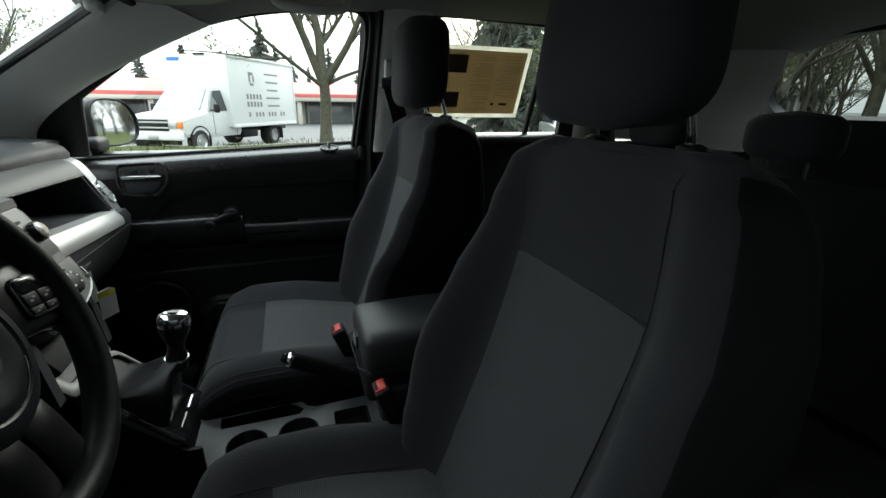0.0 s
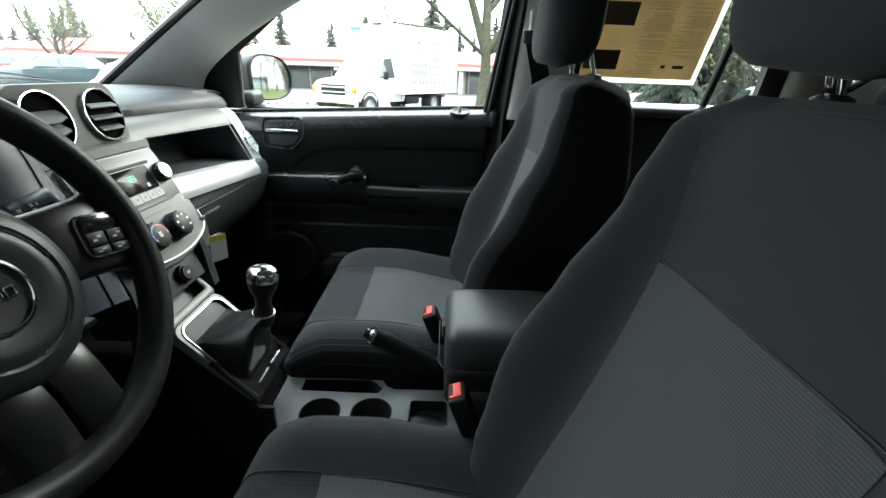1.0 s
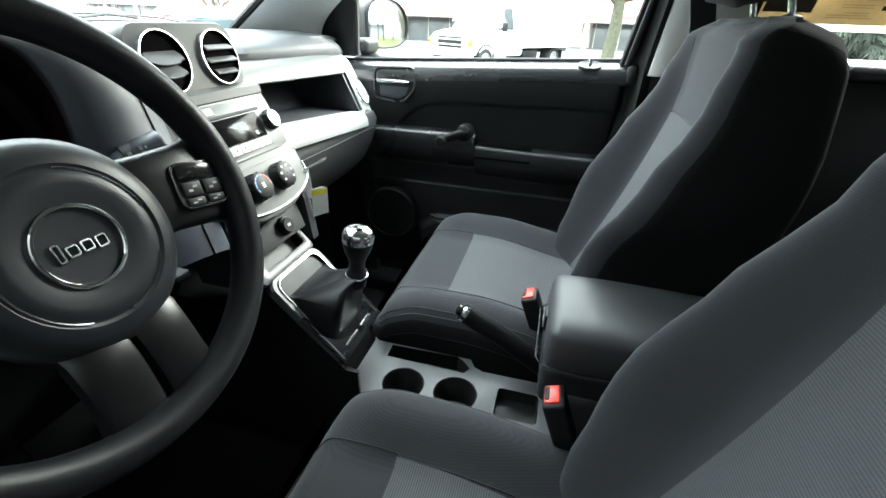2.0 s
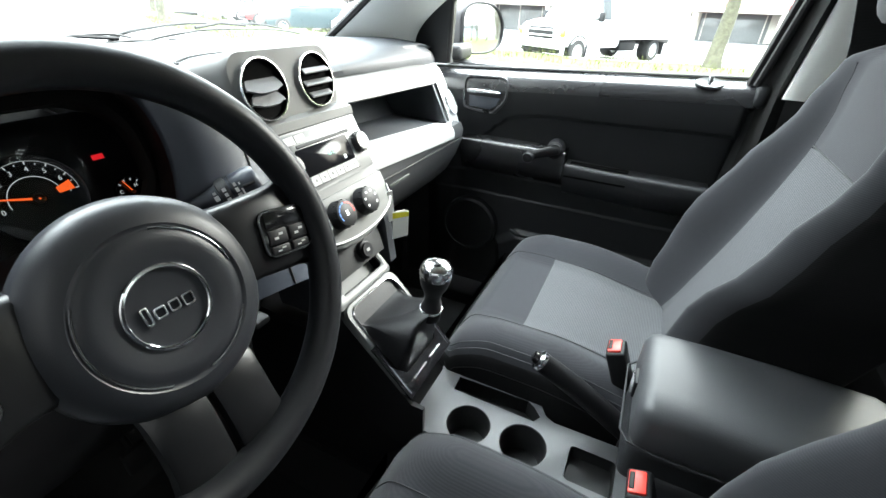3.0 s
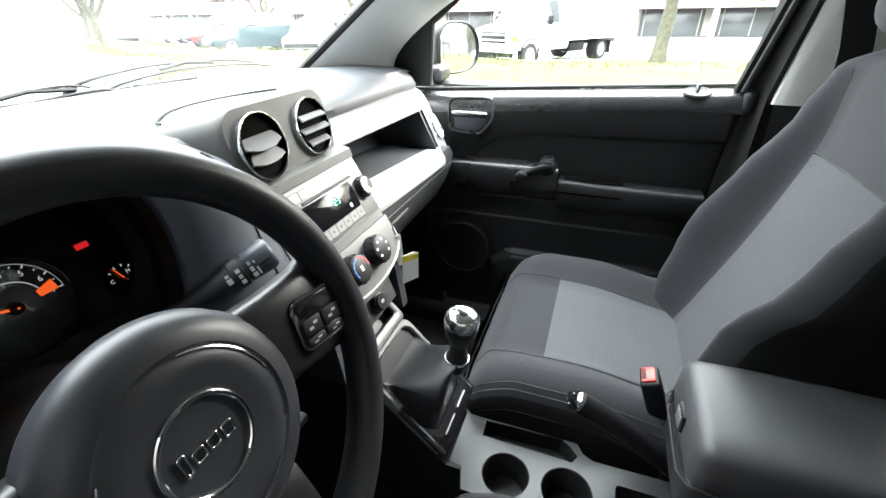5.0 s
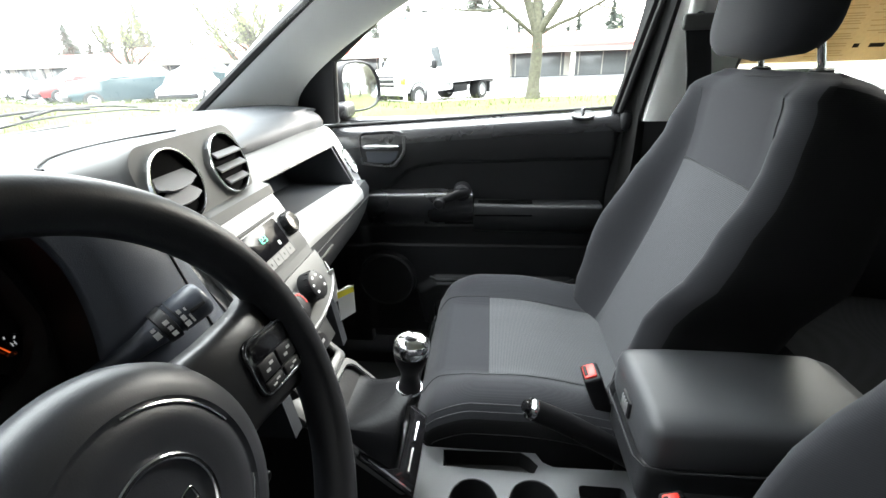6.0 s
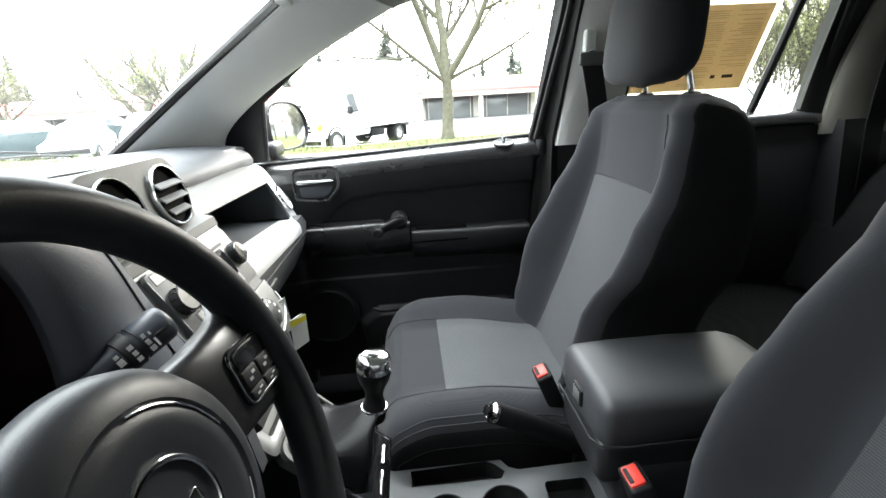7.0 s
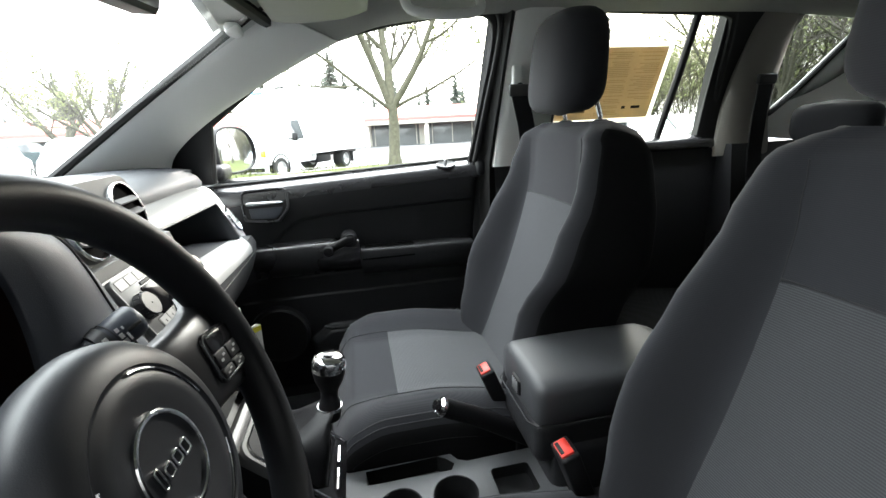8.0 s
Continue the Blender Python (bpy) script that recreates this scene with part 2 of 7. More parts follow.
M_CONSOLE = material("mid_grey_console_plastic", (0.095, 0.097, 0.102), 0.46, metal=0.05, spec=0.4, grain=0.15, grain_size=1800, blotch=0.07, bump=0.12, bump_size=1200)
# Near-black copy of the console plastic: shade inside the wells painted in.
M_WELL_SHADE = material("shade_darkened_tray_plastic", (0.006, 0.0062, 0.0066), 0.4, grain=0.15, grain_size=1800, blotch=0.07)
# Paints in the shade of ducts, slots and pockets modelled too shallow.
M_CAVITY_SHADE = material("cavity_shade_black", (0.002, 0.002, 0.002), 0.9, spec=0.05)
M_DARKCHROME = material("smoked_chrome", (0.36, 0.37, 0.38), 0.2, metal=0.9, blotch=0.03)
M_CHROME = material("bright_chrome", (0.82, 0.83, 0.84), 0.1, metal=1.0, blotch=0.03)
M_CLOTH = woven("charcoal_seat_cloth", (0.0235, 0.0240, 0.0280), (0.0295, 0.0302, 0.0345), 0.0022, "Z", 0.08, 0.08)
# Darker copy of the seat cloth: shade on sides and bench painted in.
M_SHADED_CLOTH = woven("shade_darkened_seat_cloth", (0.006, 0.006, 0.0065), (0.010, 0.010, 0.011), 0.0024, "Z", 0.0, 0.1)
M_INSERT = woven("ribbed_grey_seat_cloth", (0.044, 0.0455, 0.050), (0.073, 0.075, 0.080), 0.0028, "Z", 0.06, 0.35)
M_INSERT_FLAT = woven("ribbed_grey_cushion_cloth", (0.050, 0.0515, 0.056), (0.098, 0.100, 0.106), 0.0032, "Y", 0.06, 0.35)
M_PIPE = material("grey_piping_cloth", (0.045, 0.046, 0.051), 0.75, grain=0.5, grain_size=800)
M_SEAM = material("dark_seam_thread", (0.019, 0.0195, 0.022), 0.8, grain=0.5, grain_size=800)
M_VINYL = material("black_leather_grain_vinyl", (0.026, 0.027, 0.029), 0.5, bump=0.25, bump_size=800, grain=0.2)
M_PAD = material("charcoal_padded_vinyl", (0.042, 0.0435, 0.047), 0.5, bump=0.25, bump_size=800, grain=0.2)
M_WHEEL = material("black_steering_wheel_urethane", (0.0158, 0.0167, 0.0192), 0.42, bump=0.12, bump_size=1000, grain=0.2, spec=0.3)
M_SPOKE = material("smooth_black_spoke_plastic", (0.010, 0.0103, 0.0115), 0.36, bump=0.1, bump_size=900, spec=0.4)
M_HUB = material("dark_grey_airbag_cover", (0.025, 0.0272, 0.0325), 0.40, bump=0.12, bump_size=1100, grain=0.2, spec=0.45)
M_TRIM = material("light_grey_pillar_trim", (0.82, 0.825, 0.80), 0.62, bump=0.25, bump_size=700, grain=0.1, blotch=0.05)
# Darker copy of the pillar trim: the dim rear's shade painted in.
M_TAUPE_SHADE = material("taupe_shaded_rear_trim", (0.27, 0.255, 0.23), 0.65, bump=0.25, bump_size=700, grain=0.1, blotch=0.06)
M_LINER = material("grey_woven_headliner", (0.42, 0.42, 0.39), 0.95, bump=0.5, bump_size=1500, grain=0.25, grain_size=1300, blotch=0.06)
M_CARPET = material("black_floor_carpet", (0.006, 0.006, 0.0065), 0.95, bump=0.8, bump_size=600, grain=0.6, grain_size=700)
M_RUBBER = material("black_rubber", (0.012, 0.012, 0.012), 0.65, blotch=0.2)
M_RED = material("red_release_plastic", (0.75, 0.045, 0.03), 0.38, blotch=0.05)
M_BELT = woven("black_belt_webbing", (0.008, 0.008, 0.009), (0.02, 0.02, 0.022), 0.0022, "Z", 0.1, 0.3)
M_WHITE = material("white_print", (0.75, 0.75, 0.74), 0.5, blotch=0.03)
M_PALE = material("pale_grey_print", (0.4, 0.4, 0.4), 0.5, blotch=0.03)
M_BLUE = material("blue_print", (0.06, 0.2, 0.55), 0.4, blotch=0.03)
M_ORANGE_PAINT = material("yellow_print", (0.85, 0.75, 0.05), 0.5, blotch=0.03)
M_PAPER = material("white_tag_paper", (0.82, 0.83, 0.8), 0.7, blotch=0.04, grain=0.06)
M_GREEN = glowing("green_display_segments", (0.12, 0.9, 0.55), 0.5)
M_NEEDLE = glowing("orange_gauge_needle", (1.0, 0.13, 0.02), 0.10)
M_TELL = glowing("red_warning_lamp", (1.0, 0.02, 0.03), 0.07)
M_DIAL = glowing("backlit_dial_print", (0.8, 0.85, 0.85), 0.06)
M_PANE = pane_material("clear_window_glass", (0.80, 0.82, 0.81))


def dusty(name, share):
    """Windscreen glass with a thin, uneven white film that adds a pale haze."""
    m = pane_material(name, (0.79, 0.81, 0.80))
    n, l = m.node_tree.nodes, m.node_tree.links
    out = n["Material Output"]
    film, spread, fac = n.new("ShaderNodeBsdfTranslucent"), n.new("ShaderNodeMixShader"), n.new("ShaderNodeMath")
    film.inputs[0].default_value = (0.9, 0.92, 0.9, 1)
    uneven = n.new("ShaderNodeTexNoise")
    uneven.inputs["Scale"].default_value, uneven.inputs["Detail"].default_value = 7, 6
    l.new(n.new("ShaderNodeTexCoord").outputs["Object"], uneven.inputs["Vector"])
    fac.operation = "MULTIPLY"
    l.new(uneven.outputs["Fac"], fac.inputs[0])
    fac.inputs[1].default_value = 2 * share
    l.new(fac.outputs[0], spread.inputs[0])
    l.new(out.inputs[0].links[0].from_socket, spread.inputs[1])
    l.new(film.outputs[0], spread.inputs[2])
    l.new(spread.outputs[0], out.inputs[0])
    return m


M_HAZED = dusty("hazed_windscreen_glass", 0.010)
M_SCREEN = pane_material("clear_gauge_lens", (0.97, 0.97, 0.97), 0.5)
M_TINT = pane_material("dark_privacy_glass", (0.3, 0.32, 0.31))
M_HALF = pane_material("light_tinted_glass", (0.62, 0.64, 0.60))
M_MIRROR = material("mirror_silver", (0.85, 0.86, 0.87), 0.08, metal=1.0, blotch=0.0)
M_BODY = material("dark_car_body_paint", (0.03, 0.03, 0.032), 0.3, coat=0.6)
def backlit(name, color, share):
    """Paper that lets part of the light behind it through."""
    m = material(name, color, 0.85, grain=0.15, grain_size=150, blotch=0.1, blotch_size=14)
    n, l = m.node_tree.nodes, m.node_tree.links
    p, t, both = n["Principled BSDF"], n.new("ShaderNodeBsdfTranslucent"), n.new("ShaderNodeMixShader")
    l.new(p.inputs["Base Color"].links[0].from_socket, t.inputs[0])
    both.inputs[0].default_value = share
    l.new(p.outputs[0], both.inputs[1])
    l.new(t.outputs[0], both.inputs[2])
    l.new(both.outputs[0], n["Material Output"].inputs[0])
    return m


M_STICKER = backlit("yellowed_window_sticker_back", (0.62, 0.53, 0.39), 0.5)
M_STICKER_EDGE = backlit("pale_sticker_border", (0.86, 0.84, 0.77), 0.6)
M_STICKER_DARK = backlit("dark_show_through_picture", (0.17, 0.14, 0.11), 0.35)
M_STICKER_INK = backlit("brown_show_through_print", (0.46, 0.37, 0.24), 0.45)
# ---- the car's shell: floor, sides, pillars, roof, glass ----
GLASS_K = 0.42


def side_x(z, base=0.709):
    """The plane of the side glass."""
    return base - GLASS_K * (z - 1.08)


structure("floor", rbox((1.44, 3.0, 0.05), (0, -0.75, 0.255), 0.004), M_CARPET, "black carpeted car floor", "floor")
structure("wall_firewall", grid(lambda a, b: (-0.72 + 1.44 * a, 0.50 + 0.30 * b, 0.27 + 0.55 * b), 8, 8), M_CARPET, "black carpeted footwell bulkhead", "wall")
structure("tunnel", loft([[(x, y, z) for x, z in ((-0.11, 0.27), (-0.09, 0.42), (0.10, 0.42), (0.12, 0.27))] for y in (0.5, -2.0)]), M_CARPET, "black carpeted centre tunnel", "floor")

# roof liner, curved across and along
def roof_z(x, y):
    return 1.545 - 0.075 * (abs(x) / 0.52) ** 2.6 - 0.10 * ss(-0.05, 0.22, y) - 0.06 * ss(-1.4, -2.2, y)


roof = structure("ceiling", grid(lambda a, b: (-0.53 + 1.06 * a, 0.12 - 2.3 * b, roof_z(-0.53 + 1.06 * a, 0.12 - 2.3 * b)), 32, 48), M_LINER, "light grey woven headliner", "ceiling")
structure("roof_panel", loft([[(x, y, roof_z(x * 0.9, y) + 0.045) for x in np.linspace(-0.6, 0.6, 15)] for y in np.linspace(0.16, -2.25, 16)], closed=False), M_BODY, "dark painted car roof", "car roof")

# side of the car: openings are left between these pieces
def ribbon(name, inner, outer, thick, mat_, label, category, n=40, bulge=0.0):
    """A strip of trim between two edge lines, rounded towards the cabin."""
    a, b = spline(inner, n), spline(outer, n)
    rows = []
    for p, q in zip(a, b):
        d = (q - p)
        mid = Vector((0, -0.2, 1.15))
        nrm = (mid - (p + q) / 2)
        nrm.y *= 0.15
        nrm = (nrm - d * (nrm.dot(d) / d.dot(d))).normalized()
        row = [p + d * f + nrm * (bulge * math.sin(math.pi * f) ** 0.6) for f in (0, 0.06, 0.15, 0.3, 0.5, 0.7, 0.85, 0.94, 1)]
        row += [q - nrm * thick, p - nrm * thick]
        rows.append(row)
    return structure(name, loft(rows), mat_, label, category, 50)


for s in (1, -1):
    tag_ = "passenger" if s > 0 else "driver"
    bx, by = (0.0, 0.0) if s > 0 else (0.05, -0.13)      # the driver's pillar stands further back
    ribbon("pillar_front", [(s * 0.540, 0.60, 1.082), (s * 0.523, 0.46, 1.175), (s * 0.505, 0.30, 1.282), (s * 0.486, 0.12, 1.400), (s * 0.476, 0.02, 1.466)],
           [(s * 0.683, 0.362, 1.07), (s * 0.657, 0.329, 1.158), (s * 0.619, 0.206, 1.249), (s * 0.582, 0.04, 1.336), (s * 0.552, -0.12, 1.408)], 0.05, M_TRIM, f"light grey plastic windscreen pillar trim on the {tag_} side", "pillar trim", 40, 0.016)
    ribbon("trim_rail", [(s * 0.476, 0.02, 1.466), (s * 0.475, -0.2, 1.492), (s * 0.485, -0.6, 1.498), (s * 0.485, -1.2, 1.492), (s * 0.48, -2.1, 1.44)],
           [(s * 0.552, -0.12, 1.408), (s * 0.540, -0.26, 1.444), (s * 0.532, -0.6, 1.466), (s * 0.54, -1.2, 1.474), (s * 0.53, -2.1, 1.42)], 0.05, M_LINER, f"light grey roof rail trim above the {tag_} doors", "roof trim", 40, 0.008)
    # seals round the front door glass
    top = [(-0.480, 1.085), (-0.500, 1.25), (-0.516, 1.38), (-0.515, 1.44), (-0.495, 1.466), (-0.46, 1.472), (-0.37, 1.467), (-0.25, 1.452), (-0.16, 1.434), (-0.062, 1.403), (0.062, 1.346), (0.13, 1.303), (0.21, 1.249), (0.245, 1.226)]
    if s > 0: structure("trim_window_seal", sweep([(s * (side_x(z) + 0.004), y, z) for y, z in [(p.y, p.z) for p in spline([(0, y, z) for y, z in top], 70)]], 0.0125, 8, flat=0.8), M_RUBBER, f"black rubber window seal on the {tag_} door", "window seal")
    if s > 0: structure("trim_window_seal", sweep([(s * (side_x(z) - 0.014), y - 0.008 * ss(-0.3, -0.5, y), z + 0.008) for y, z in [(p.y, p.z) for p in spline([(0, y, z) for y, z in top[:-1]], 70)]], 0.008, 8), M_RUBBER, f"black rubber door seal on the {tag_} side", "door seal")
    # pillar behind the front door
    ribbon("pillar_middle", [(s * (0.652 + bx), -0.535 + by, 1.075), (s * (0.635 + bx), -0.54 + by, 1.15), (s * (0.58 + bx), -0.548 + by, 1.32), (s * (0.535 + bx), -0.55 + by, 1.44), (s * (0.52 + bx), -0.55 + by, 1.478)],
           [(s * (0.645 + bx), -0.70 + by, 1.075), (s * (0.63 + bx), -0.70 + by, 1.15), (s * (0.58 + bx), -0.70 + by, 1.32), (s * (0.535 + bx), -0.70 + by, 1.44), (s * (0.52 + bx), -0.70 + by, 1.478)], 0.06, M_TRIM, f"light grey centre pillar trim on the {tag_} side", "pillar trim", 30, 0.014)
    ribbon("pillar_middle_lower", [(s * (0.70 + bx), -0.47 + by, 0.30), (s * (0.715 + bx), -0.47 + by, 0.7), (s * (0.712 + bx), -0.487 + by, 1.09)], [(s * (0.68 + bx), -0.68 + by, 0.30), (s * (0.69 + bx), -0.67 + by, 0.7), (s * (0.652 + bx), -0.645 + by, 1.085)], 0.06, M_DOOR, f"black lower centre pillar trim on the {tag_} side", "pillar trim", 20, 0.01)
    structure("trim_door_seal", loft([[(s * (x + bx), y + by, z) for x, y in ((0.665, -0.525), (0.735, -0.482), (0.76, -0.50), (0.69, -0.56))] for z in (0.3, 1.09)] + [[(s * (x + bx - 0.42 * 0.39), y + by - 0.02, 1.48) for x, y in ((0.675, -0.525), (0.735, -0.482), (0.76, -0.50), (0.69, -0.56))]]), M_RUBBER, f"black door opening seal on the {tag_} side", "door seal")
    # rear door
    structure("trim_window_seal", sweep([(s * (side_x(z) + 0.002), y, z) for y, z in [(p.y, p.z) for p in spline([(0, y, z) for y, z in ((-0.715, 1.13), (-0.712, 1.3), (-0.71, 1.455), (-0.73, 1.478), (-0.9, 1.478), (-1.14, 1.473), (-1.20, 1.468), (-1.225, 1.44), (-1.27, 1.25), (-1.30, 1.14))], 60)]], 0.014, 8), M_RUBBER, f"black rubber rear window seal on the {tag_} side", "window seal")
    structure("trim_window_bar", sweep([(s * side_x(1.13), -1.112, 1.13), (s * side_x(1.3), -1.108, 1.3), (s * side_x(1.475), -1.10, 1.475)], 0.011, 8), M_RUBBER, f"black division bar of the {tag_} rear window", "window bar")
    # Rear pillar wears the trim colour with shade painted in.
    ribbon("pillar_rear", [(s * 0.645, -1.30, 1.06), (s * 0.625, -1.292, 1.2), (s * 0.59, -1.298, 1.34), (s * 0.55, -1.315, 1.485)], [(s * 0.60, -1.47, 1.06), (s * 0.60, -1.445, 1.2), (s * 0.58, -1.452, 1.38), (s * 0.55, -1.475, 1.485)], 0.07, M_TAUPE_SHADE, f"rear pillar trim with shade painted in taupe on the {tag_} side", "pillar trim", 24, 0.02)
    ribbon("pillar_tail", [(s * 0.61, -1.40, 1.12), (s * 0.60, -1.453, 1.195), (s * 0.60, -1.557, 1.273), (s * 0.59, -1.669, 1.379), (s * 0.56, -1.74, 1.46)], [(s * 0.55, -2.10, 1.05), (s * 0.53, -2.12, 1.2), (s * 0.49, -2.12, 1.34), (s * 0.45, -2.08, 1.44)], 0.02, M_TRIM, f"light grey tail pillar trim on the {tag_} side", "pillar trim", 24, 0.004)
    structure("trim_quarter_seal", sweep(spline([(s * 0.605, -1.435, 1.185), (s * 0.598, -1.457, 1.20), (s * 0.598, -1.557, 1.276), (s * 0.588, -1.669, 1.382), (s * 0.57, -1.70, 1.43)], 24), 0.010, 8), M_RUBBER, f"black quarter window seal on the {tag_} side", "window seal")
    ribbon("trim_window_frame", [(s * 0.668, -1.245, 1.13), (s * 0.636, -1.235, 1.25), (s * 0.575, -1.21, 1.40), (s * 0.55, -1.20, 1.474)], [(s * 0.655, -1.31, 1.10), (s * 0.63, -1.305, 1.25), (s * 0.58, -1.31, 1.40), (s * 0.545, -1.325, 1.48)], 0.03, M_RUBBER, f"black rear door window frame on the {tag_} side", "window frame", 20, 0.004)
    structure("wall_side", loft([[(s * x, y, z) for x, z in ((0.64, 0.27), (0.66, 0.6), (0.655, 1.08), (0.70, 1.12), (0.78, 1.05), (0.82, 0.7), (0.78, 0.27))] for y in (-0.69, -1.0, -1.32)]), M_DOOR, f"black rear door panel on the {tag_} side", "door panel", 50)
    structure("trim_rear_ledge", loft([[(s * x, y, z) for x, z in ((0.664, 1.085), (0.649, 1.092), (0.648, 1.104), (0.652, 1.116), (0.661, 1.123), (0.675, 1.127), (0.690, 1.131), (0.700, 1.110))] for y in np.linspace(-0.70, -1.315, 8)]), M_SILL, f"smooth black rear window ledge on the {tag_} side", "window ledge", 60)
    structure("wall_rear_side", loft([[(s * x, y, z) for x, z in ((0.52, 0.27), (0.56, 0.8), (0.60, 1.10), (0.70, 1.10), (0.80, 0.7), (0.78, 0.27))] for y in (-1.32, -1.7, -2.2)]), M_DOOR, f"black cargo side panel on the {tag_} side", "side panel", 50)
    structure("door_sill", rbox((0.12, 1.25, 0.09), (s * 0.74, -0.10, 0.28), 0.015), M_BLACK, f"black door sill on the {tag_} side", "door sill")
structure("wall_left_front", loft([[(x, y, z) for x, z in ((-0.70, 0.27), (-0.71, 0.6), (-0.69, 1.05), (-0.76, 1.05), (-0.80, 0.27))] for y in (0.30, 0.60, 0.9)]), M_DOOR, "black kick panel on the driver side", "side panel")
structure("wall_right_front", loft([[(x, y, z) for x, z in ((0.70, 0.27), (0.72, 0.6), (0.70, 1.06), (0.76, 1.06), (0.80, 0.27))] for y in (0.42, 0.60, 0.9)]), M_DOOR, "black kick panel on the passenger side", "side panel")

structure("wall_right_hinge", rbox((0.05, 0.24, 0.82), (0.765, 0.36, 0.66), 0.01), M_DOOR, "black front door post on the passenger side", "side panel")

# glass
def pane(name, f, nu, nv, label, mat_=None):
    ob = structure(name, grid(f, nu, nv), mat_ or M_PANE, label, "window glass")
    ob.visible_shadow = False
    return ob


def screen(a, b):
    x = (-1 + 2 * a) * (0.62 - 0.09 * b)
    y0 = screen_base(x) + 0.03
    return (x, y0 + (0.10 - 0.10 * (abs(x) / 0.55) ** 2 - y0) * b, 1.085 + (1.475 - 1.085 - 0.03 * (abs(x) / 0.5) ** 2) * b)


def screen_base(x):
    return 0.80 - 0.24 * (abs(x) / 0.6) ** 2.2


pane("window_screen", screen, 24, 12, "clear windscreen glass with black edge", M_HAZED)
for s in (1, -1):
    edge = spline([(s * 0.540, 0.60, 1.082), (s * 0.523, 0.46, 1.175), (s * 0.505, 0.30, 1.282), (s * 0.486, 0.12, 1.400), (s * 0.476, 0.02, 1.466)], 24)
    structure("trim_screen_edge", sweep([p + Vector((s * 0.004, 0.010, 0.004)) for p in edge], 0.011, 8), M_RUBBER, "black windscreen edge seal", "window seal")
structure("trim_screen_edge_top", sweep([Vector(screen(a, 0.985)) + Vector((0, 0, -0.002)) for a in np.linspace(0.02, 0.98, 24)], 0.014, 8), M_RUBBER, "black upper windscreen band", "window seal")
structure("trim_screen_edge_low", sweep([Vector(screen(a, 0.075)) + Vector((0, 0, 0.002)) for a in np.linspace(0.02, 0.98, 30)], 0.007, 8), M_RUBBER, "black lower windscreen band", "window seal")
pane("window_passenger", lambda a, b: (side_x(1.07 + 0.40 * b) + 0.006, -0.50 + (0.78 - 0.42 * b) * a, 1.07 + 0.395 * b), 6, 6, "clear passenger door window glass")
pane("window_rear_right", lambda a, b: (side_x(1.11 + 0.37 * b) + 0.006, -1.30 + 0.66 * a + 0.09 * b * (1 - a), 1.11 + 0.37 * b), 6, 6, "tinted rear door window glass", M_HALF)
pane("window_rear_left", lambda a, b: (-side_x(1.11 + 0.37 * b) - 0.006, -1.30 + 0.66 * a + 0.09 * b * (1 - a), 1.11 + 0.37 * b), 6, 6, "tinted rear door window glass on the driver side", M_TINT)

for s in (1, -1):
    pane("window_quarter", lambda a, b: (s * (0.615 - 0.08 * b), -1.43 - 0.34 * a, 1.15 + 0.33 * b), 4, 4, "tinted quarter window glass", M_TINT)
# tail gate
gate_outer = round_rect(1.30, 0.66, 0.08, 8, (0, 0.06))
gate_inner = round_rect(1.09, 0.29, 0.09, 8, (0, 0.14))
GATE = axes((0, -2.20, 1.20), (-1, 0, 0), (0, 0.28, 0.96))
# Black door plastic here paints in the shade on the gate trim.
structure("wall_tail_gate", ring(gate_outer, gate_inner, GATE @ Matrix.Translation((0, 0, -0.03)), 0.06, None, 0.012), M_DOOR, "tail gate trim round the rear window with shade painted black", "tail gate")
structure("wall_tail_gate_lower", rbox((1.2, 0.06, 0.75), (0, -2.28, 0.62), 0.02), M_DOOR, "black lower tail gate trim", "tail gate")
pane("window_tail_gate", lambda a, b: GATE @ Vector(((a - 0.5) * 1.12, (b - 0.5) * 0.32 + 0.14, -0.02)), 6, 4, "tinted rear window glass", M_TINT)

# the outside of the nose: bonnet, cowl and wipers beyond the windscreen
nose = thing("car_bonnet", (0, 1.5, 0.6), "pale reflective bonnet beyond the windscreen", "car bonnet", "", "structure")
part("bonnet_panel", grid(lambda a, b: ((-1 + 2 * a) * (0.80 - 0.10 * b), 0.88 + 1.0 * b, 1.045 - 0.14 * b ** 1.6 - 0.05 * (2 * a - 1) ** 2), 20, 12), M_BODY, nose)
part("cowl", grid(lambda a, b: ((-1 + 2 * a) * 0.78, screen_base((-1 + 2 * a) * 0.6) + 0.02 + 0.14 * b, 1.06 - 0.012 * math.sin(math.pi * b) - 0.04 * (2 * a - 1) ** 2), 20, 4), M_BLACK, nose)
for line in ([(-0.25, 0.72, 1.118), (-0.10, 0.72, 1.134), (-0.03, 0.71, 1.141), (0.06, 0.70, 1.146), (0.11, 0.705, 1.138)],
             [(0.09, 0.72, 1.141), (0.135, 0.71, 1.1516), (0.247, 0.70, 1.162), (0.41, 0.68, 1.159), (0.47, 0.64, 1.150)]):
    w = thing("wiper", line[0], "black windscreen wiper resting on the glass", "wiper", "wipers")
    pts = spline(line, 24)
    part("wiper_arm", sweep(pts, 0.0027, 8, taper=lambda t: 1.25 - 0.5 * t), M_BLACK, w)
    part("wiper_blade", sweep([p + Vector((0.05, -0.012, -0.013)) for p in pts], 0.0024, 8), M_RUBBER, w)
    part("wiper_bridge", sweep([pts[14] + Vector((-0.07, -0.004, -0.008)), pts[14], pts[14] + Vector((0.07, -0.008, -0.006))], 0.004, 6), M_BLACK, w)
    part("wiper_pivot", sweep([Vector(line[0]), Vector((line[0][0] - 0.02, 0.80, 1.06))], 0.008, 8), M_BLACK, w)
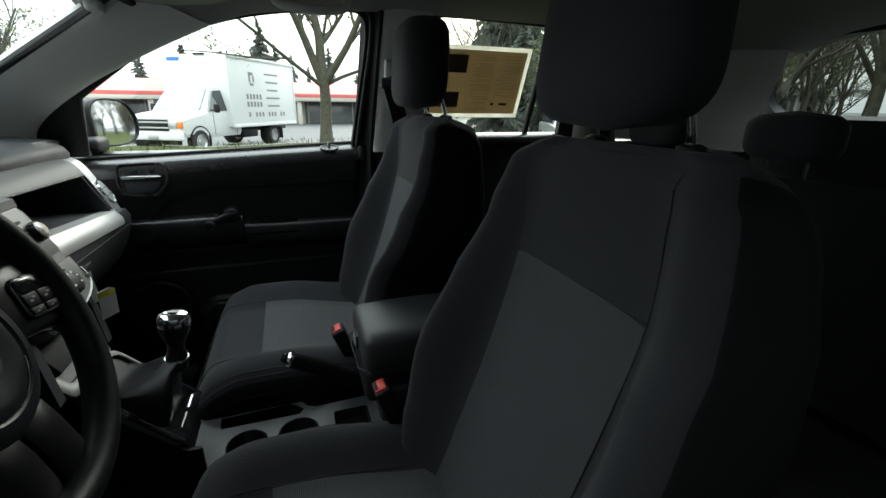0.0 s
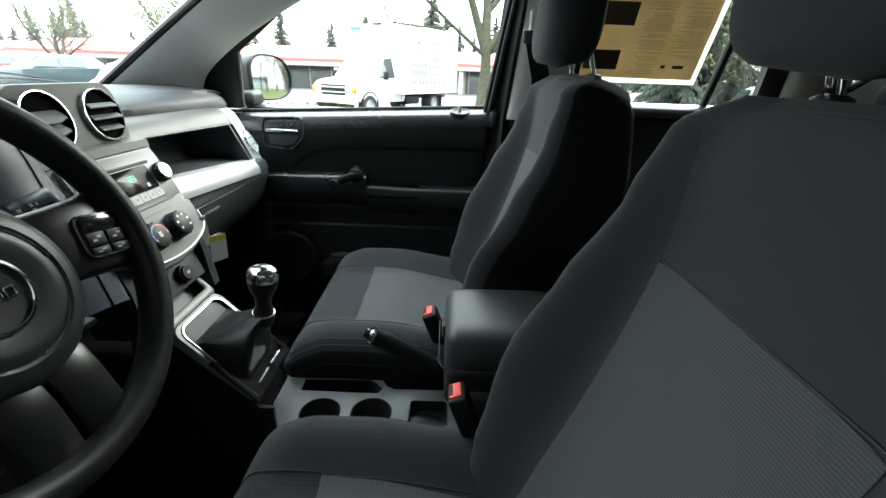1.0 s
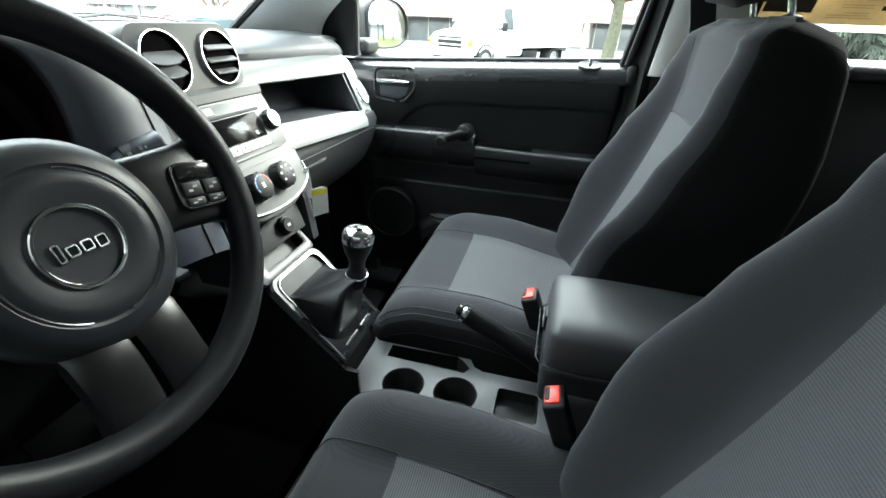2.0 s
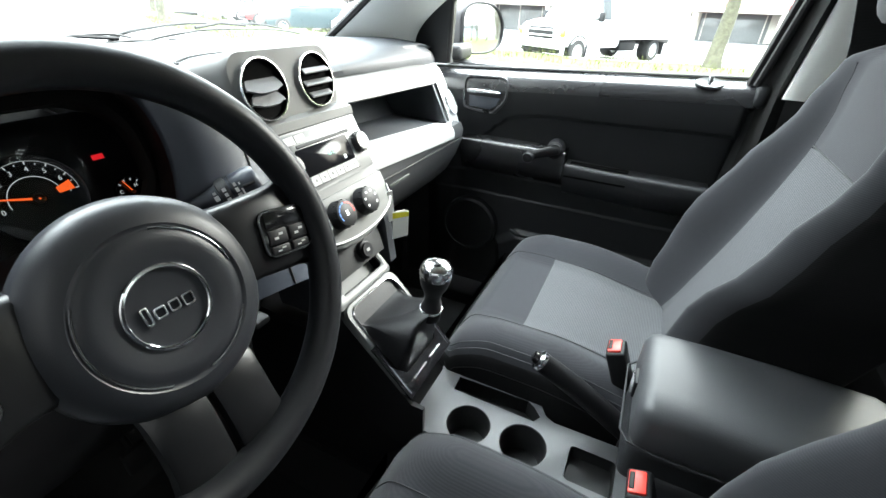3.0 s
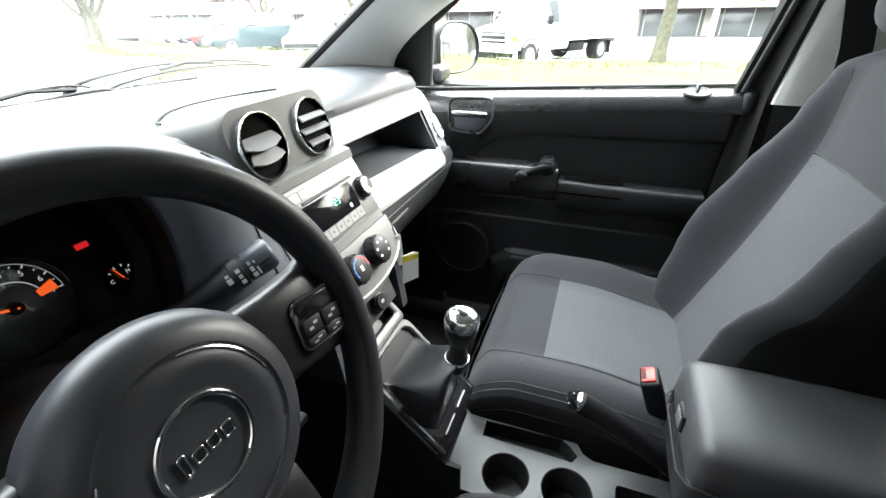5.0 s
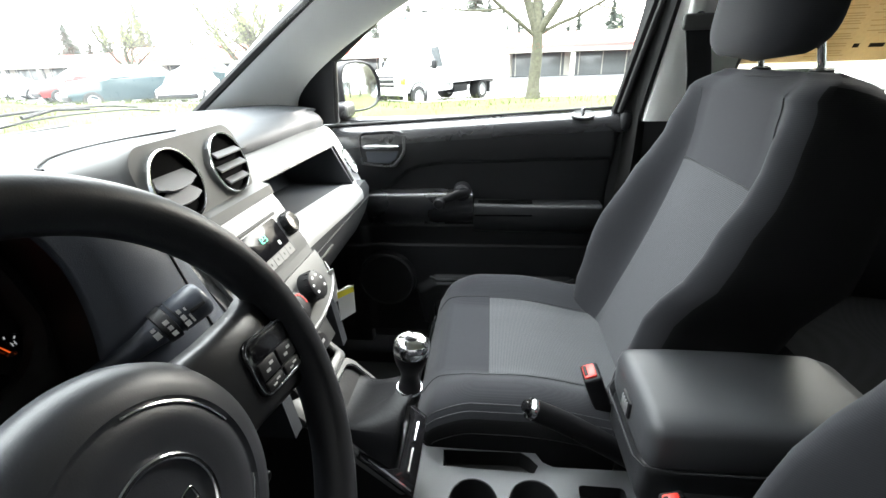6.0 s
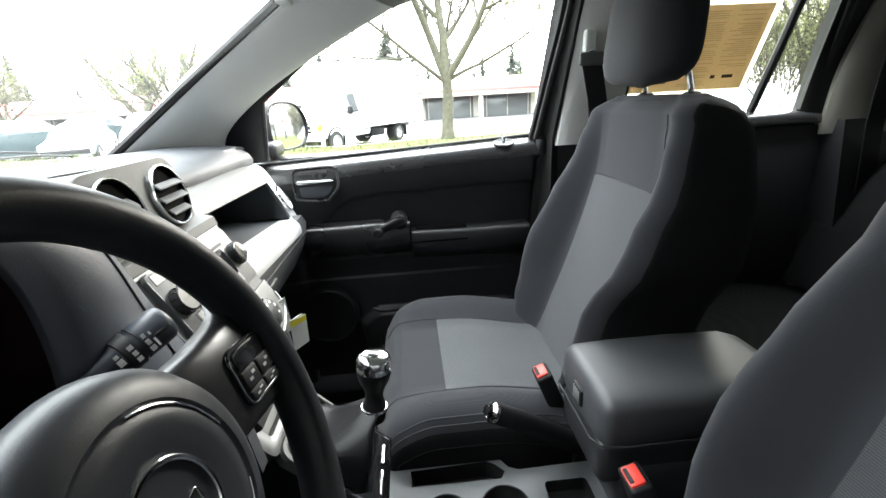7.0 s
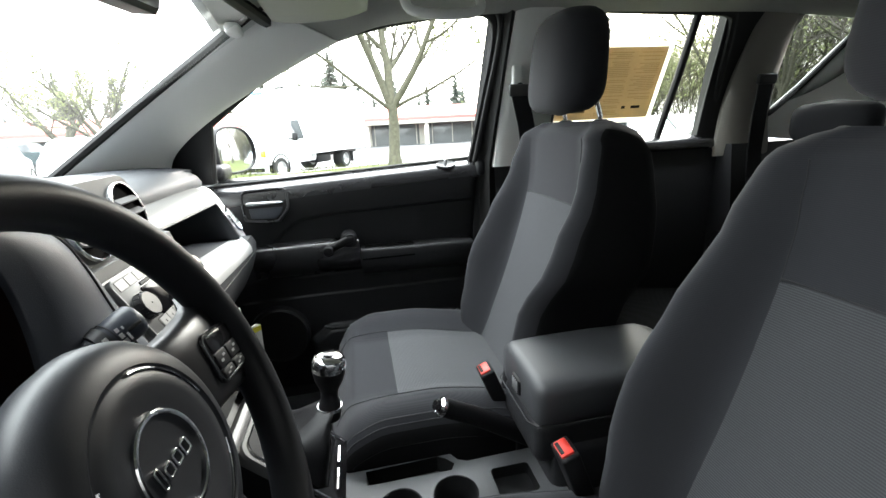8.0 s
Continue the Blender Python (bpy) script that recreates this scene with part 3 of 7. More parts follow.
# ---- front seats ----
BACK_W = [(0.60, 0.185), (0.70, 0.212), (0.80, 0.234), (0.90, 0.240), (1.00, 0.230), (1.08, 0.214), (1.14, 0.200), (1.168, 0.186), (1.184, 0.170), (1.197, 0.14)]
BACK_BULGE = [(0.60, 0.05), (0.72, 0.085), (0.85, 0.100), (0.97, 0.076), (1.08, 0.042), (1.16, 0.020), (1.2, 0.012)]


def back_front(u, z):
    """How far the backrest's front lies towards the rear at height z, u across from its middle."""
    w = mix(BACK_W, z)
    k = min(1.0, abs(u) / w)
    d = min(0.12, max(0.0, z - 1.0))
    y = -0.442 - 0.33 * (min(z, 1.0) - 0.66) - 0.33 * d + 1.167 * d * d - 0.05 * max(0.0, z - 1.12)
    y -= 0.012 * math.sin(math.pi * min(1, max(0, (z - 0.62) / 0.5)))
    y += mix(BACK_BULGE, z) * ss(0.55, 0.90, k)
    roll = max(0.0, (k - 0.80) / 0.20)
    y -= (0.020 + 0.5 * mix(BACK_BULGE, z)) * (1 - math.sqrt(max(0.0, 1 - roll * roll)))
    y -= 0.032 * ss(1.165, 1.2, z)
    return y


def cush_top(u, y):
    """The height of the cushion's top."""
    k = min(1.0, abs(u) / 0.262)
    z = 0.657 - 0.030 * ss(-0.22, -0.44, y)
    roll = max(0.0, (k - 0.78) / 0.22)
    z += 0.040 * ss(0.45, 0.80, k) * ss(-0.02, -0.14, y) - 0.062 * (1 - math.sqrt(max(0.0, 1 - roll * roll)))
    z -= 0.060 * ss(-0.085, -0.016, y) ** 2
    return z


def front_seat(cx, dy, dz, name_label, inboard):
    """A bucket seat with its middle at x = cx; inboard is the side of the console, 1 to the right, -1 to the left."""
    at = Vector((cx, dy, dz))
    seat = thing("front_seat", (cx, dy - 0.25, dz + 0.28), name_label, "car seat", "front seats")
    # backrest, drawn in at the foot where the armrest stands
    def beside(u, z):
        """The place across of u on the backrest's front."""
        w = mix(BACK_W, z)
        room = min(w, cx - 0.127 + 0.065 * ss(0.82, 0.98, z)) if inboard < 0 else w
        return cx + (u * room / w if u < 0 else u)
    rings = []
    heights = [0.585, 0.60, 0.63, 0.67, 0.71, 0.75, 0.79, 0.83, 0.87, 0.91, 0.95, 0.99, 1.03, 1.07, 1.105, 1.135, 1.152, 1.164, 1.174, 1.182, 1.189, 1.194, 1.197]
    for z in heights:
        w = mix(BACK_W, z)
        thick = 0.150 - 0.030 * ss(0.9, 1.12, z) - 0.030 * ss(1.16, 1.197, z)
        row = []
        for i in range(61):
            k = math.sin(math.pi * (-0.5 + i / 60))
            row.append(at + Vector((k * w, back_front(k * w, z), z)))
        mid = back_front(0, z)
        for k, d in ((1.004, 0.10), (1.006, 0.3), (1.004, 0.5), (0.995, 0.72), (0.97, 0.88), (0.90, 0.98), (0.4, 1.03), (0, 1.04), (-0.4, 1.03), (-0.90, 0.98), (-0.97, 0.88), (-0.995, 0.72), (-1.004, 0.5), (-1.006, 0.3), (-1.004, 0.10)):
            row.append(at + Vector((k * w, mid - thick * d, z - 0.030 * d ** 1.5 * ss(1.08, 1.197, z))))
        for v in row:
            v.x = beside(v.x - cx, z)
        rings.append(row)
    back = part("backrest", loft(rings), M_CLOTH, seat, "charcoal cloth backrest with deep side bolsters", 60)
    # Side cells take the darkened cloth, painting in the shade between the seats.
    back.data.materials.append(M_SHADED_CLOTH)
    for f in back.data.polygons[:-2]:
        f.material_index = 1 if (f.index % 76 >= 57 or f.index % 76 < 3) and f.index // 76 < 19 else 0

    def on_back(u, z, lift=0.0022):
        p = at + Vector((u, back_front(u, z) + lift, z))
        p.x = beside(u, z)
        return p

    def half(z):
        return mix([(0.62, 0.118), (0.80, 0.128), (1.03, 0.131), (1.10, 0.129), (1.19, 0.128)], z)
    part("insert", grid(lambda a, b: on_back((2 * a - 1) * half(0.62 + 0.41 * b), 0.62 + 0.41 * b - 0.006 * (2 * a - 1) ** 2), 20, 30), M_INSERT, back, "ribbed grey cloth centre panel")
    part("shoulder_panel", grid(lambda a, b: on_back((2 * a - 1) * half(1.03 + 0.155 * b), 1.03 + 0.155 * b, 0.0016), 16, 18), M_CLOTH, back)
    for s in (-1, 1):
        part("seam", sweep([on_back(s * half(z), z, 0.0014) for z in np.linspace(0.62, 1.165, 80)], 0.0009, 6), M_SEAM, back)
    part("seam", sweep([on_back(half(1.03) * k, 1.028, 0.0016) for k in np.linspace(-1, 1, 20)], 0.0014, 6), M_SEAM, back)
    part("seam", sweep([at + Vector((k * 0.12, back_front(0, 1.186) - 0.002 - 0.03 * abs(k) ** 3, 1.1885)) for k in np.linspace(-1, 1, 16)], 0.0016, 6), M_SEAM, back)
    # cushion
    rings = []
    ys = [-0.012, -0.014, -0.018, -0.024, -0.030, -0.038, -0.047, -0.057, -0.068, -0.080, -0.093, -0.107, -0.122, -0.14, -0.16, -0.18, -0.205, -0.23, -0.255, -0.28, -0.305, -0.33, -0.38, -0.43, -0.47, -0.5]
    for y in ys:
        w = 0.264 - 0.05 * ss(-0.06, -0.01, y)
        row = []
        for i in range(53):
            u = math.sin(math.pi * (-0.5 + i / 52)) * w
            row.append(at + Vector((u, y, cush_top(u, y) - 0.06 * ss(-0.03, -0.01, y))))
        low = 0.515 + 0.03 * ss(-0.05, -0.01, y)
        for k, z in ((1.006, 0.605), (1.008, 0.570), (0.99, 0.535), (0.95, low), (0.5, low - 0.005), (0, low - 0.005), (-0.5, low - 0.005), (-0.95, low), (-0.99, 0.535), (-1.008, 0.570), (-1.006, 0.605)):
            row.append(at + Vector((k * w, y, z)))
        rings.append(row)
    cushion = part("cushion", loft(rings), M_CLOTH, seat, "charcoal cloth seat cushion", 60)
    # Cushion sides carry the same painted shade.
    cushion.data.materials.append(M_SHADED_CLOTH)
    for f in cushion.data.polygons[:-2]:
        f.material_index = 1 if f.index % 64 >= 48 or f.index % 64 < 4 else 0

    def on_cush(u, y, lift=0.0022):
        return at + Vector((u, y, cush_top(u, y) + lift))
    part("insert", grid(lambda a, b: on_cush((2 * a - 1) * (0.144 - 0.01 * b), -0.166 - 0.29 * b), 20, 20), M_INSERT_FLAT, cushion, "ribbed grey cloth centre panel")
    for s in (-1, 1):
        part("seam", sweep([on_cush(s * (0.152 - 0.05 * (y + 0.02) * -0.5 if y > -0.166 else 0.144), y, 0.0006) for y in np.linspace(-0.035, -0.45, 40)], 0.0010, 6), M_SEAM, cushion)
        for edge_k in (0.915, 0.948):
            part("piping", sweep([on_cush(s * edge_k * (0.264 - 0.05 * ss(-0.06, -0.01, y)), y, 0.0003) for y in np.linspace(-0.045, -0.45, 60)], 0.0011, 6), M_PIPE, cushion)
        part("side_shield", slab([(-0.06, 0.0), (-0.10, 0.075), (-0.17, 0.088), (-0.40, 0.07), (-0.47, 0.10), (-0.52, 0.09), (-0.53, 0.0)], axes(at + Vector((s * 0.225, 0, 0.455)), (0, 1, 0), (0, 0, 1)) @ Matrix.Translation((0, 0, -0.012)), 0.024, 0.004), M_BLACK, seat, "black plastic side shield")
        part("rail", rbox((0.03, 0.52, 0.045), at + Vector((s * 0.17, -0.28, 0.32)), 0.004), M_BLACK, seat)
    part("seam", sweep([on_cush(0.144 * k, -0.166, 0.0010) for k in np.linspace(-1, 1, 20)], 0.0012, 6), M_SEAM, cushion)
    part("seam", sweep([at + Vector((0.19 * k, -0.0115 - 0.006 * abs(k) ** 3, 0.577)) for k in np.linspace(-1, 1, 20)], 0.002, 6), M_SEAM, cushion)
    part("seat_base", rbox((0.42, 0.44, 0.09), at + Vector((0, -0.27, 0.47)), 0.02), M_BLACK, seat)
    # hinge cover and lever pivot at the outboard side
    part("recliner_cover", lathe([(0.001, 0.0), (0.042, 0.0), (0.042, 0.014), (0.034, 0.02), (0.001, 0.021)], axes(at + Vector((-inboard * 0.235, -0.455, 0.60)), (0, 1, 0), (0, 0, inboard * -1.0)), 28), M_BLACK, seat)
    # head restraint
    rows = []
    for v in np.linspace(-1, 1, 23):
        zz = 0.107 * v
        s = (1 - abs(v) ** 4.5) ** (1 / 2.6) if abs(v) < 1 else 0.0
        s = max(s, 0.02)
        hw, hd = (0.115 - 0.010 * v) * s, 0.06 * (s ** 0.8)
        row = []
        for i in range(36):
            t = 2 * math.pi * i / 36
            c, q = math.cos(t), math.sin(t)
            x = hw * math.copysign(abs(c) ** 0.62, c)
            y = hd * math.copysign(abs(q) ** 0.75, q) + 0.012 * (1 - (x / 0.13) ** 2) * (1 if q < 0 else 0.2) + 0.012 * v
            row.append(at + Vector((x, -0.603 + y - 0.02 * v, 1.318 + zz)))
        rows.append(row)
    head = part("head_restraint", loft(rows), M_CLOTH, seat, "charcoal cloth head restraint", 70)
    part("seam", sweep([at + Vector((0.120 * math.copysign(abs(math.cos(a)) ** 0.5, math.cos(a)) * 0.9, -0.606 - 0.008, 1.318 + 0.094 * math.sin(a))) for a in np.linspace(0, 2 * math.pi, 48, endpoint=False)], 0.0016, 6, True), M_SEAM, head)
    for s in (-1, 1):
        post = part("post", sweep([at + Vector((s * 0.077, -0.648, 1.150)), at + Vector((s * 0.077, -0.641, 1.205)), at + Vector((s * 0.076, -0.624, 1.262))], 0.0052, 12), M_CHROME, seat, "chrome head restraint post")
        part("guide_sleeve", lathe([(0.001, 0), (0.016, 0), (0.015, 0.008), (0.009, 0.011), (0.001, 0.011)], pose(*(at + Vector((s * 0.077, -0.643, 1.190)))), 20), M_BLACK, seat)
    return seat


front_seat(0.335, 0.0, 0.0, "charcoal cloth passenger bucket seat with ribbed grey centre panels", -1)
front_seat(-0.345, -0.032, -0.015, "charcoal cloth driver bucket seat with ribbed grey centre panels", 1)


def buckle(base, top, label):
    """A belt buckle on its stalk, red release towards the top."""
    b, t = Vector(base), Vector(top)
    ob = thing("seat_belt_buckle", base, label, "belt buckle", "front belt buckles")
    up = (t - b).normalized()
    m = axes(t, (1, 0, 0), up)
    turn = Matrix.Translation(t) @ (m.to_3x3().to_4x4())
    body = part("housing", rbox((0.044, 0.092, 0.030), (0, -0.046, 0), 0.005, 3, turn), M_BLACK, ob)
    part("release", rbox((0.032, 0.016, 0.021), (0, -0.004, -0.001), 0.003, 2, turn), M_RED, ob, "red release button")
    part("tongue_slot", rbox((0.024, 0.004, 0.006), (0, 0.0032, -0.007), 0.001, 1, turn), M_DEEP, ob)
    part("stalk", rbox((0.02, 0.16, 0.008), (0, -0.16, 0), 0.002, 2, turn), M_BLACK, ob)
    part("stalk_boot", rbox((0.034, 0.03, 0.028), (0, -0.105, 0), 0.006, 2, turn), M_RUBBER, ob)
    return ob


buckle((0.104, -0.43, 0.50), (0.127, -0.337, 0.735), "black seat belt buckle with red release beside the armrest")
buckle((-0.088, -0.475, 0.50), (-0.106, -0.39, 0.73), "black seat belt buckle with red release beside the driver seat")

# ---- dashboard ----
dash = thing("dashboard", (0, 0.45, 0.6), "black soft dashboard with silver centre panel and open shelf", "dashboard")


def dash_profile(x):
    """The section of the upper dash at x, from the windscreen to its lower lip (y, z)."""
    yw = screen_base(x)
    hood = ss(-0.60, -0.47, x) * ss(-0.12, -0.24, x)      # the brow over the gauges
    lip = mix([(-0.75, 0.27), (-0.5, 0.235), (-0.2, 0.20), (0.0, 0.205), (0.09, 0.207), (0.14, 0.232), (0.52, 0.257), (0.60, 0.264), (0.66, 0.282), (0.69, 0.305)], x)
    ztop = 1.128 - 0.03 * ss(0.5, 0.68, -x) - 0.014 * ss(0.56, 0.69, x)
    lip_z = mix([(-0.7, 1.02), (-0.1, 1.06), (0.09, 1.075), (0.14, 1.099), (0.52, 1.086), (0.69, 1.072)], x)
    lip_z += hood * (ztop - 0.014 - lip_z)
    pts = [(yw + 0.05, ztop - 0.035), (yw, ztop - 0.022), (yw - 0.05, ztop - 0.012)]
    for f in (0.8, 0.6, 0.4, 0.25, 0.14, 0.07):
        pts.append((lip + (yw - 0.05 - lip) * f, ztop + 0.012 * math.sin(math.pi * f) + hood * 0.040 * ss(0.85, 0.2, f)))
    dz = hood * 0.034
    drop = ztop - lip_z
    pts += [(lip + 0.020 - 0.02 * hood, ztop - 0.004 + dz), (lip + 0.006 - 0.035 * hood, ztop - drop * 0.3 + dz), (lip - 0.002 - 0.05 * hood, ztop - drop * 0.62 + dz), (lip - 0.042 * hood, lip_z + dz * 1.2), (lip + 0.03 - 0.02 * hood, lip_z - 0.002 + dz * 1.2)]
    return pts


xs = list(np.linspace(-0.72, 0.685, 95))
part("upper_pad", loft([[(x, y, z) for y, z in dash_profile(x)] for x in xs], closed=False), M_DASH, dash, "black soft-touch upper dash", 50)
# panel joint across the top of the dash
part("panel_seam", sweep(spline([(-0.085, 0.295, 1.1375), (-0.079, 0.31, 1.138), (-0.052, 0.333, 1.138), (-0.018, 0.354, 1.138), (0.038, 0.368, 1.138), (0.119, 0.364, 1.138), (0.189, 0.347, 1.1375)], 40), 0.0016, 6), M_DEEP, dash)
part("sun_sensor", lathe([(0.001, 0), (0.011, 0), (0.008, 0.005), (0.001, 0.006)], pose(0.17, 0.66, 1.131), 20), M_BLACK, dash)
for x0 in (-0.42, 0.12):
    part("defroster_grille", rbox((0.4, 0.02, 0.006), (x0 + 0.05, 0.735 if x0 > 0 else 0.70, 1.123), 0.002), M_DEEP, dash)

# centre panel: its own plane, x across, y up the face, z out towards the seats
STACK = axes((0.0, 0.131, 1.005), (1, 0, 0), (0, 0.461, 0.887))
part("centre_panel", slab([(-0.107, 0.062), (-0.104, 0.0), (-0.1005, -0.06), (-0.096, -0.085), (-0.085, -0.105), (-0.065, -0.12), (-0.04, -0.128), (0.0, -0.132), (0.04, -0.128), (0.068, -0.12), (0.088, -0.105), (0.0985, -0.085), (0.103, -0.06), (0.108, 0.0), (0.110, 0.062)],
     STACK @ Matrix.Translation((0, 0, -0.05)), 0.05, 0.005, 3), M_STACK, dash, "satin grey centre panel", 30)
PODM = axes((-0.002, 0.181, 1.112), (1, 0.05, 0), (0, 0.21, 0.978))
rows = []
for f, out in ((1.0, -0.09), (1.0, -0.010), (0.985, -0.003), (0.955, 0.0), (0.7, 0.0008), (0.3, 0.001), (0.03, 0.001)):
    rows.append([PODM @ Vector((x * f, y * f, out)) for x, y in round_rect(0.212, 0.102, 0.028, 7)])
pod = part("vent_pod", loft(rows), M_GREY, dash, "warm grey vent surround", 40)
part("pod_foot", loft([[(x, y, z) for y, z in ((0.1585, 1.070), (0.155, 1.058), (0.17, 1.045), (0.24, 1.05), (0.24, 1.09))] for x in np.linspace(-0.104, 0.106, 6)]), M_GREY, dash)


def vent(x, y, r, m, parent, tilt, closed):
    """A round air outlet: chrome ring, throat with its shade painted in, turning shutter blades."""
    mm = m @ Matrix.Translation((x, y, 0.0))
    v = part("air_vent", ring(circle(r, 56), circle(r * 0.935, 56), mm, 0.0135, None, 0.0018), M_CHROME, parent, "round air vent with chrome ring")
    part("throat", lathe([(0.001, 0.0070), (r * 0.94, 0.0071), (r * 0.94, 0.0122), (r * 0.925, 0.0122), (r * 0.90, 0.0075)], mm, 40), M_CAVITY_SHADE, v)
    if closed:
        for yy, h in ((0.004, 0.026), (-0.014, 0.02)):
            w = math.sqrt(max(0.0001, (r * 0.83) ** 2 - yy ** 2))
            half_moon = [(w * math.cos(a), h * 0.9 * math.sin(a)) for a in np.linspace(math.pi, 0, 18)] + [(w * 0.8 * math.cos(a), -h * 0.25 * math.sin(a)) for a in np.linspace(0.1, math.pi - 0.1, 10)]
            part("shutter", slab(half_moon, mm @ Matrix.Translation((0, yy - 0.004, 0.0105)) @ pose(0, 0, 0, -28), 0.0035, 0.001, 1), M_CONSOLE, v)
    else:
        for yy in (-0.021, -0.004, 0.013):
            w = math.sqrt((r * 0.82) ** 2 - yy ** 2)
            part("blade", slab([(-w, -0.005), (w, -0.005), (w * 0.97, 0.005), (-w * 0.97, 0.005)], mm @ Matrix.Translation((0, yy, 0.0125)) @ pose(0, 0, 0, tilt), 0.0024, 0.0008, 1), M_CONSOLE, v)
    return v


for x, r, shut in ((-0.0535, 0.0405, True), (0.0545, 0.0395, False)):
    vent(x, 0.001, r, PODM @ Matrix.Translation((0, 0, -0.006)), dash, -44, shut)
# the gauge hood's cheek beside the centre panel: lip, rounded outer side, return to the panel
LIP = [(-0.330, 0.150, 1.158), (-0.276, 0.140, 1.151), (-0.245, 0.140, 1.138), (-0.231, 0.140, 1.112), (-0.225, 0.140, 1.081), (-0.227, 0.138, 1.044), (-0.236, 0.134, 1.005), (-0.240, 0.126, 0.95), (-0.240, 0.115, 0.88)]
CHEEK = [(-0.165, 0.30, 1.140), (-0.135, 0.225, 1.133), (-0.124, 0.186, 1.121), (-0.120, 0.163, 1.109), (-0.119, 0.147, 1.080), (-0.118, 0.133, 1.040), (-0.117, 0.117, 1.0), (-0.115, 0.098, 0.95), (-0.115, 0.08, 0.88)]
rows, inner_rows = [], []
for p, q in zip(spline(LIP, 36), spline(CHEEK, 36)):
    d = q - p
    out = Vector((0.0, -0.55, 0.45)) * 0.030
    inner_rows.append([p + Vector((0.040, 0.105, -0.014)), p + Vector((0.020, 0.055, -0.008)), p + Vector((0.001, 0.012, -0.003)), p + Vector((-0.001, 0.004, -0.001))])
    row = [p + Vector((-0.001, 0.004, -0.001)), p + Vector((0.0, 0.001, 0.0)), p + Vector((0.002, 0.0, 0.001)), p + Vector((0.004, 0.0, 0.002))]
    row += [p + d * f + out * math.sin(math.pi * f) ** 0.8 * (1 - 0.2 * f) for f in (0.15, 0.3, 0.45, 0.6, 0.75, 0.88, 0.96)]
    row += [q, q + Vector((0.006, 0.006, -0.001)), q + Vector((0.010, 0.03, -0.004)), q + Vector((0.011, 0.07, -0.006))]
    rows.append(row)
part("hood_cheek", loft(rows, closed=False), M_CHEEK, dash, "dark smooth gauge hood side", 60)
# Lining blacker than the hood side, painting in the shade under the brow.
part("hood_lining", loft(inner_rows, closed=False), M_BLACK, dash, "gauge hood lining with shade painted in black", 60)
part("hood_lining", loft([[Vector((-0.69 - v.x, v.y, v.z)) for v in r] for r in inner_rows], closed=False), M_BLACK, dash, "gauge hood lining with shade painted in black", 60)
part("fascia_seam", sweep([r[8] + Vector((0, -0.0004, 0.0002)) for r in rows[9:]], 0.0014, 6), M_DEEP, dash)
part("left_cheek", loft([[Vector((-0.69 - v.x, v.y, v.z)) for v in r[:11]] for r in rows], closed=False), M_CHEEK, dash, "dark smooth gauge hood side", 60)

# radio
RADIO = STACK @ Matrix.Translation((0.003, 0.011, 0.0005))
radio = thing("car_radio", (0.003, 0.14, 1.01), "silver car radio with dark display set in the dash", "radio")
part("faceplate", slab(round_rect(0.190, 0.088, 0.008), RADIO, 0.006, 0.002), M_STACK, radio)
part("button_groove", rbox((0.132, 0.0165, 0.002), (-0.0075, -0.0285, 0.0054), 0.0006, 1, RADIO), M_DEEP, radio)
part("cd_slot", rbox((0.118, 0.005, 0.003), (0.008, 0.0235, 0.006), 0.001, 1, RADIO), M_DEEP, radio)
part("display", slab(round_rect(0.112, 0.040, 0.003), RADIO @ Matrix.Translation((-0.001, -0.0005, 0.0055)), 0.0022, 0.0006), M_LENS, radio, "glossy black radio display")
for dx, segs in ((-0.006, "bc"), (0.0, "abged"), (0.007, "abcdg")):
    for s, (sx, sy, sw, sh) in {"a": (0, 0.0042, 0.0036, 0.0009), "g": (0, 0, 0.0036, 0.0009), "d": (0, -0.0042, 0.0036, 0.0009), "b": (0.0021, 0.0021, 0.0009, 0.0036), "c": (0.0021, -0.0021, 0.0009, 0.0036), "e": (-0.0021, -0.0021, 0.0009, 0.0036)}.items():
        if s in segs:
            part("display_segment", rbox((sw, sh, 0.0005), (0.006 + dx + sx, 0.0035 + sy, 0.0080), 0.0, 1, RADIO), M_GREEN, radio)
part("display_mark", rbox((0.0055, 0.006, 0.0006), (0.034, -0.0125, 0.0079), 0.001, 1, RADIO), M_WHITE, radio)
for i in range(3):
    part("button_joint", rbox((0.0205, 0.0130, 0.001), (-0.078 + 0.0205 * i, 0.034, 0.0057), 0.0, 1, RADIO), M_DEEP, radio)
    part("radio_button", rbox((0.0195, 0.0120, 0.003), (-0.078 + 0.0205 * i, 0.034, 0.0051), 0.0003, 1, RADIO), M_STACK, radio)
for i in range(7):
    b = part("radio_button", rbox((0.0176, 0.0150, 0.003), (-0.062 + 0.0182 * i, -0.0285, 0.0053), 0.0003, 1, RADIO), M_STACK, radio)
    part("legend", rbox((0.0022, 0.0036, 0.0004), (-0.062 + 0.0182 * i, -0.0285, 0.0068), 0.0, 1, RADIO), M_BLACK, b)


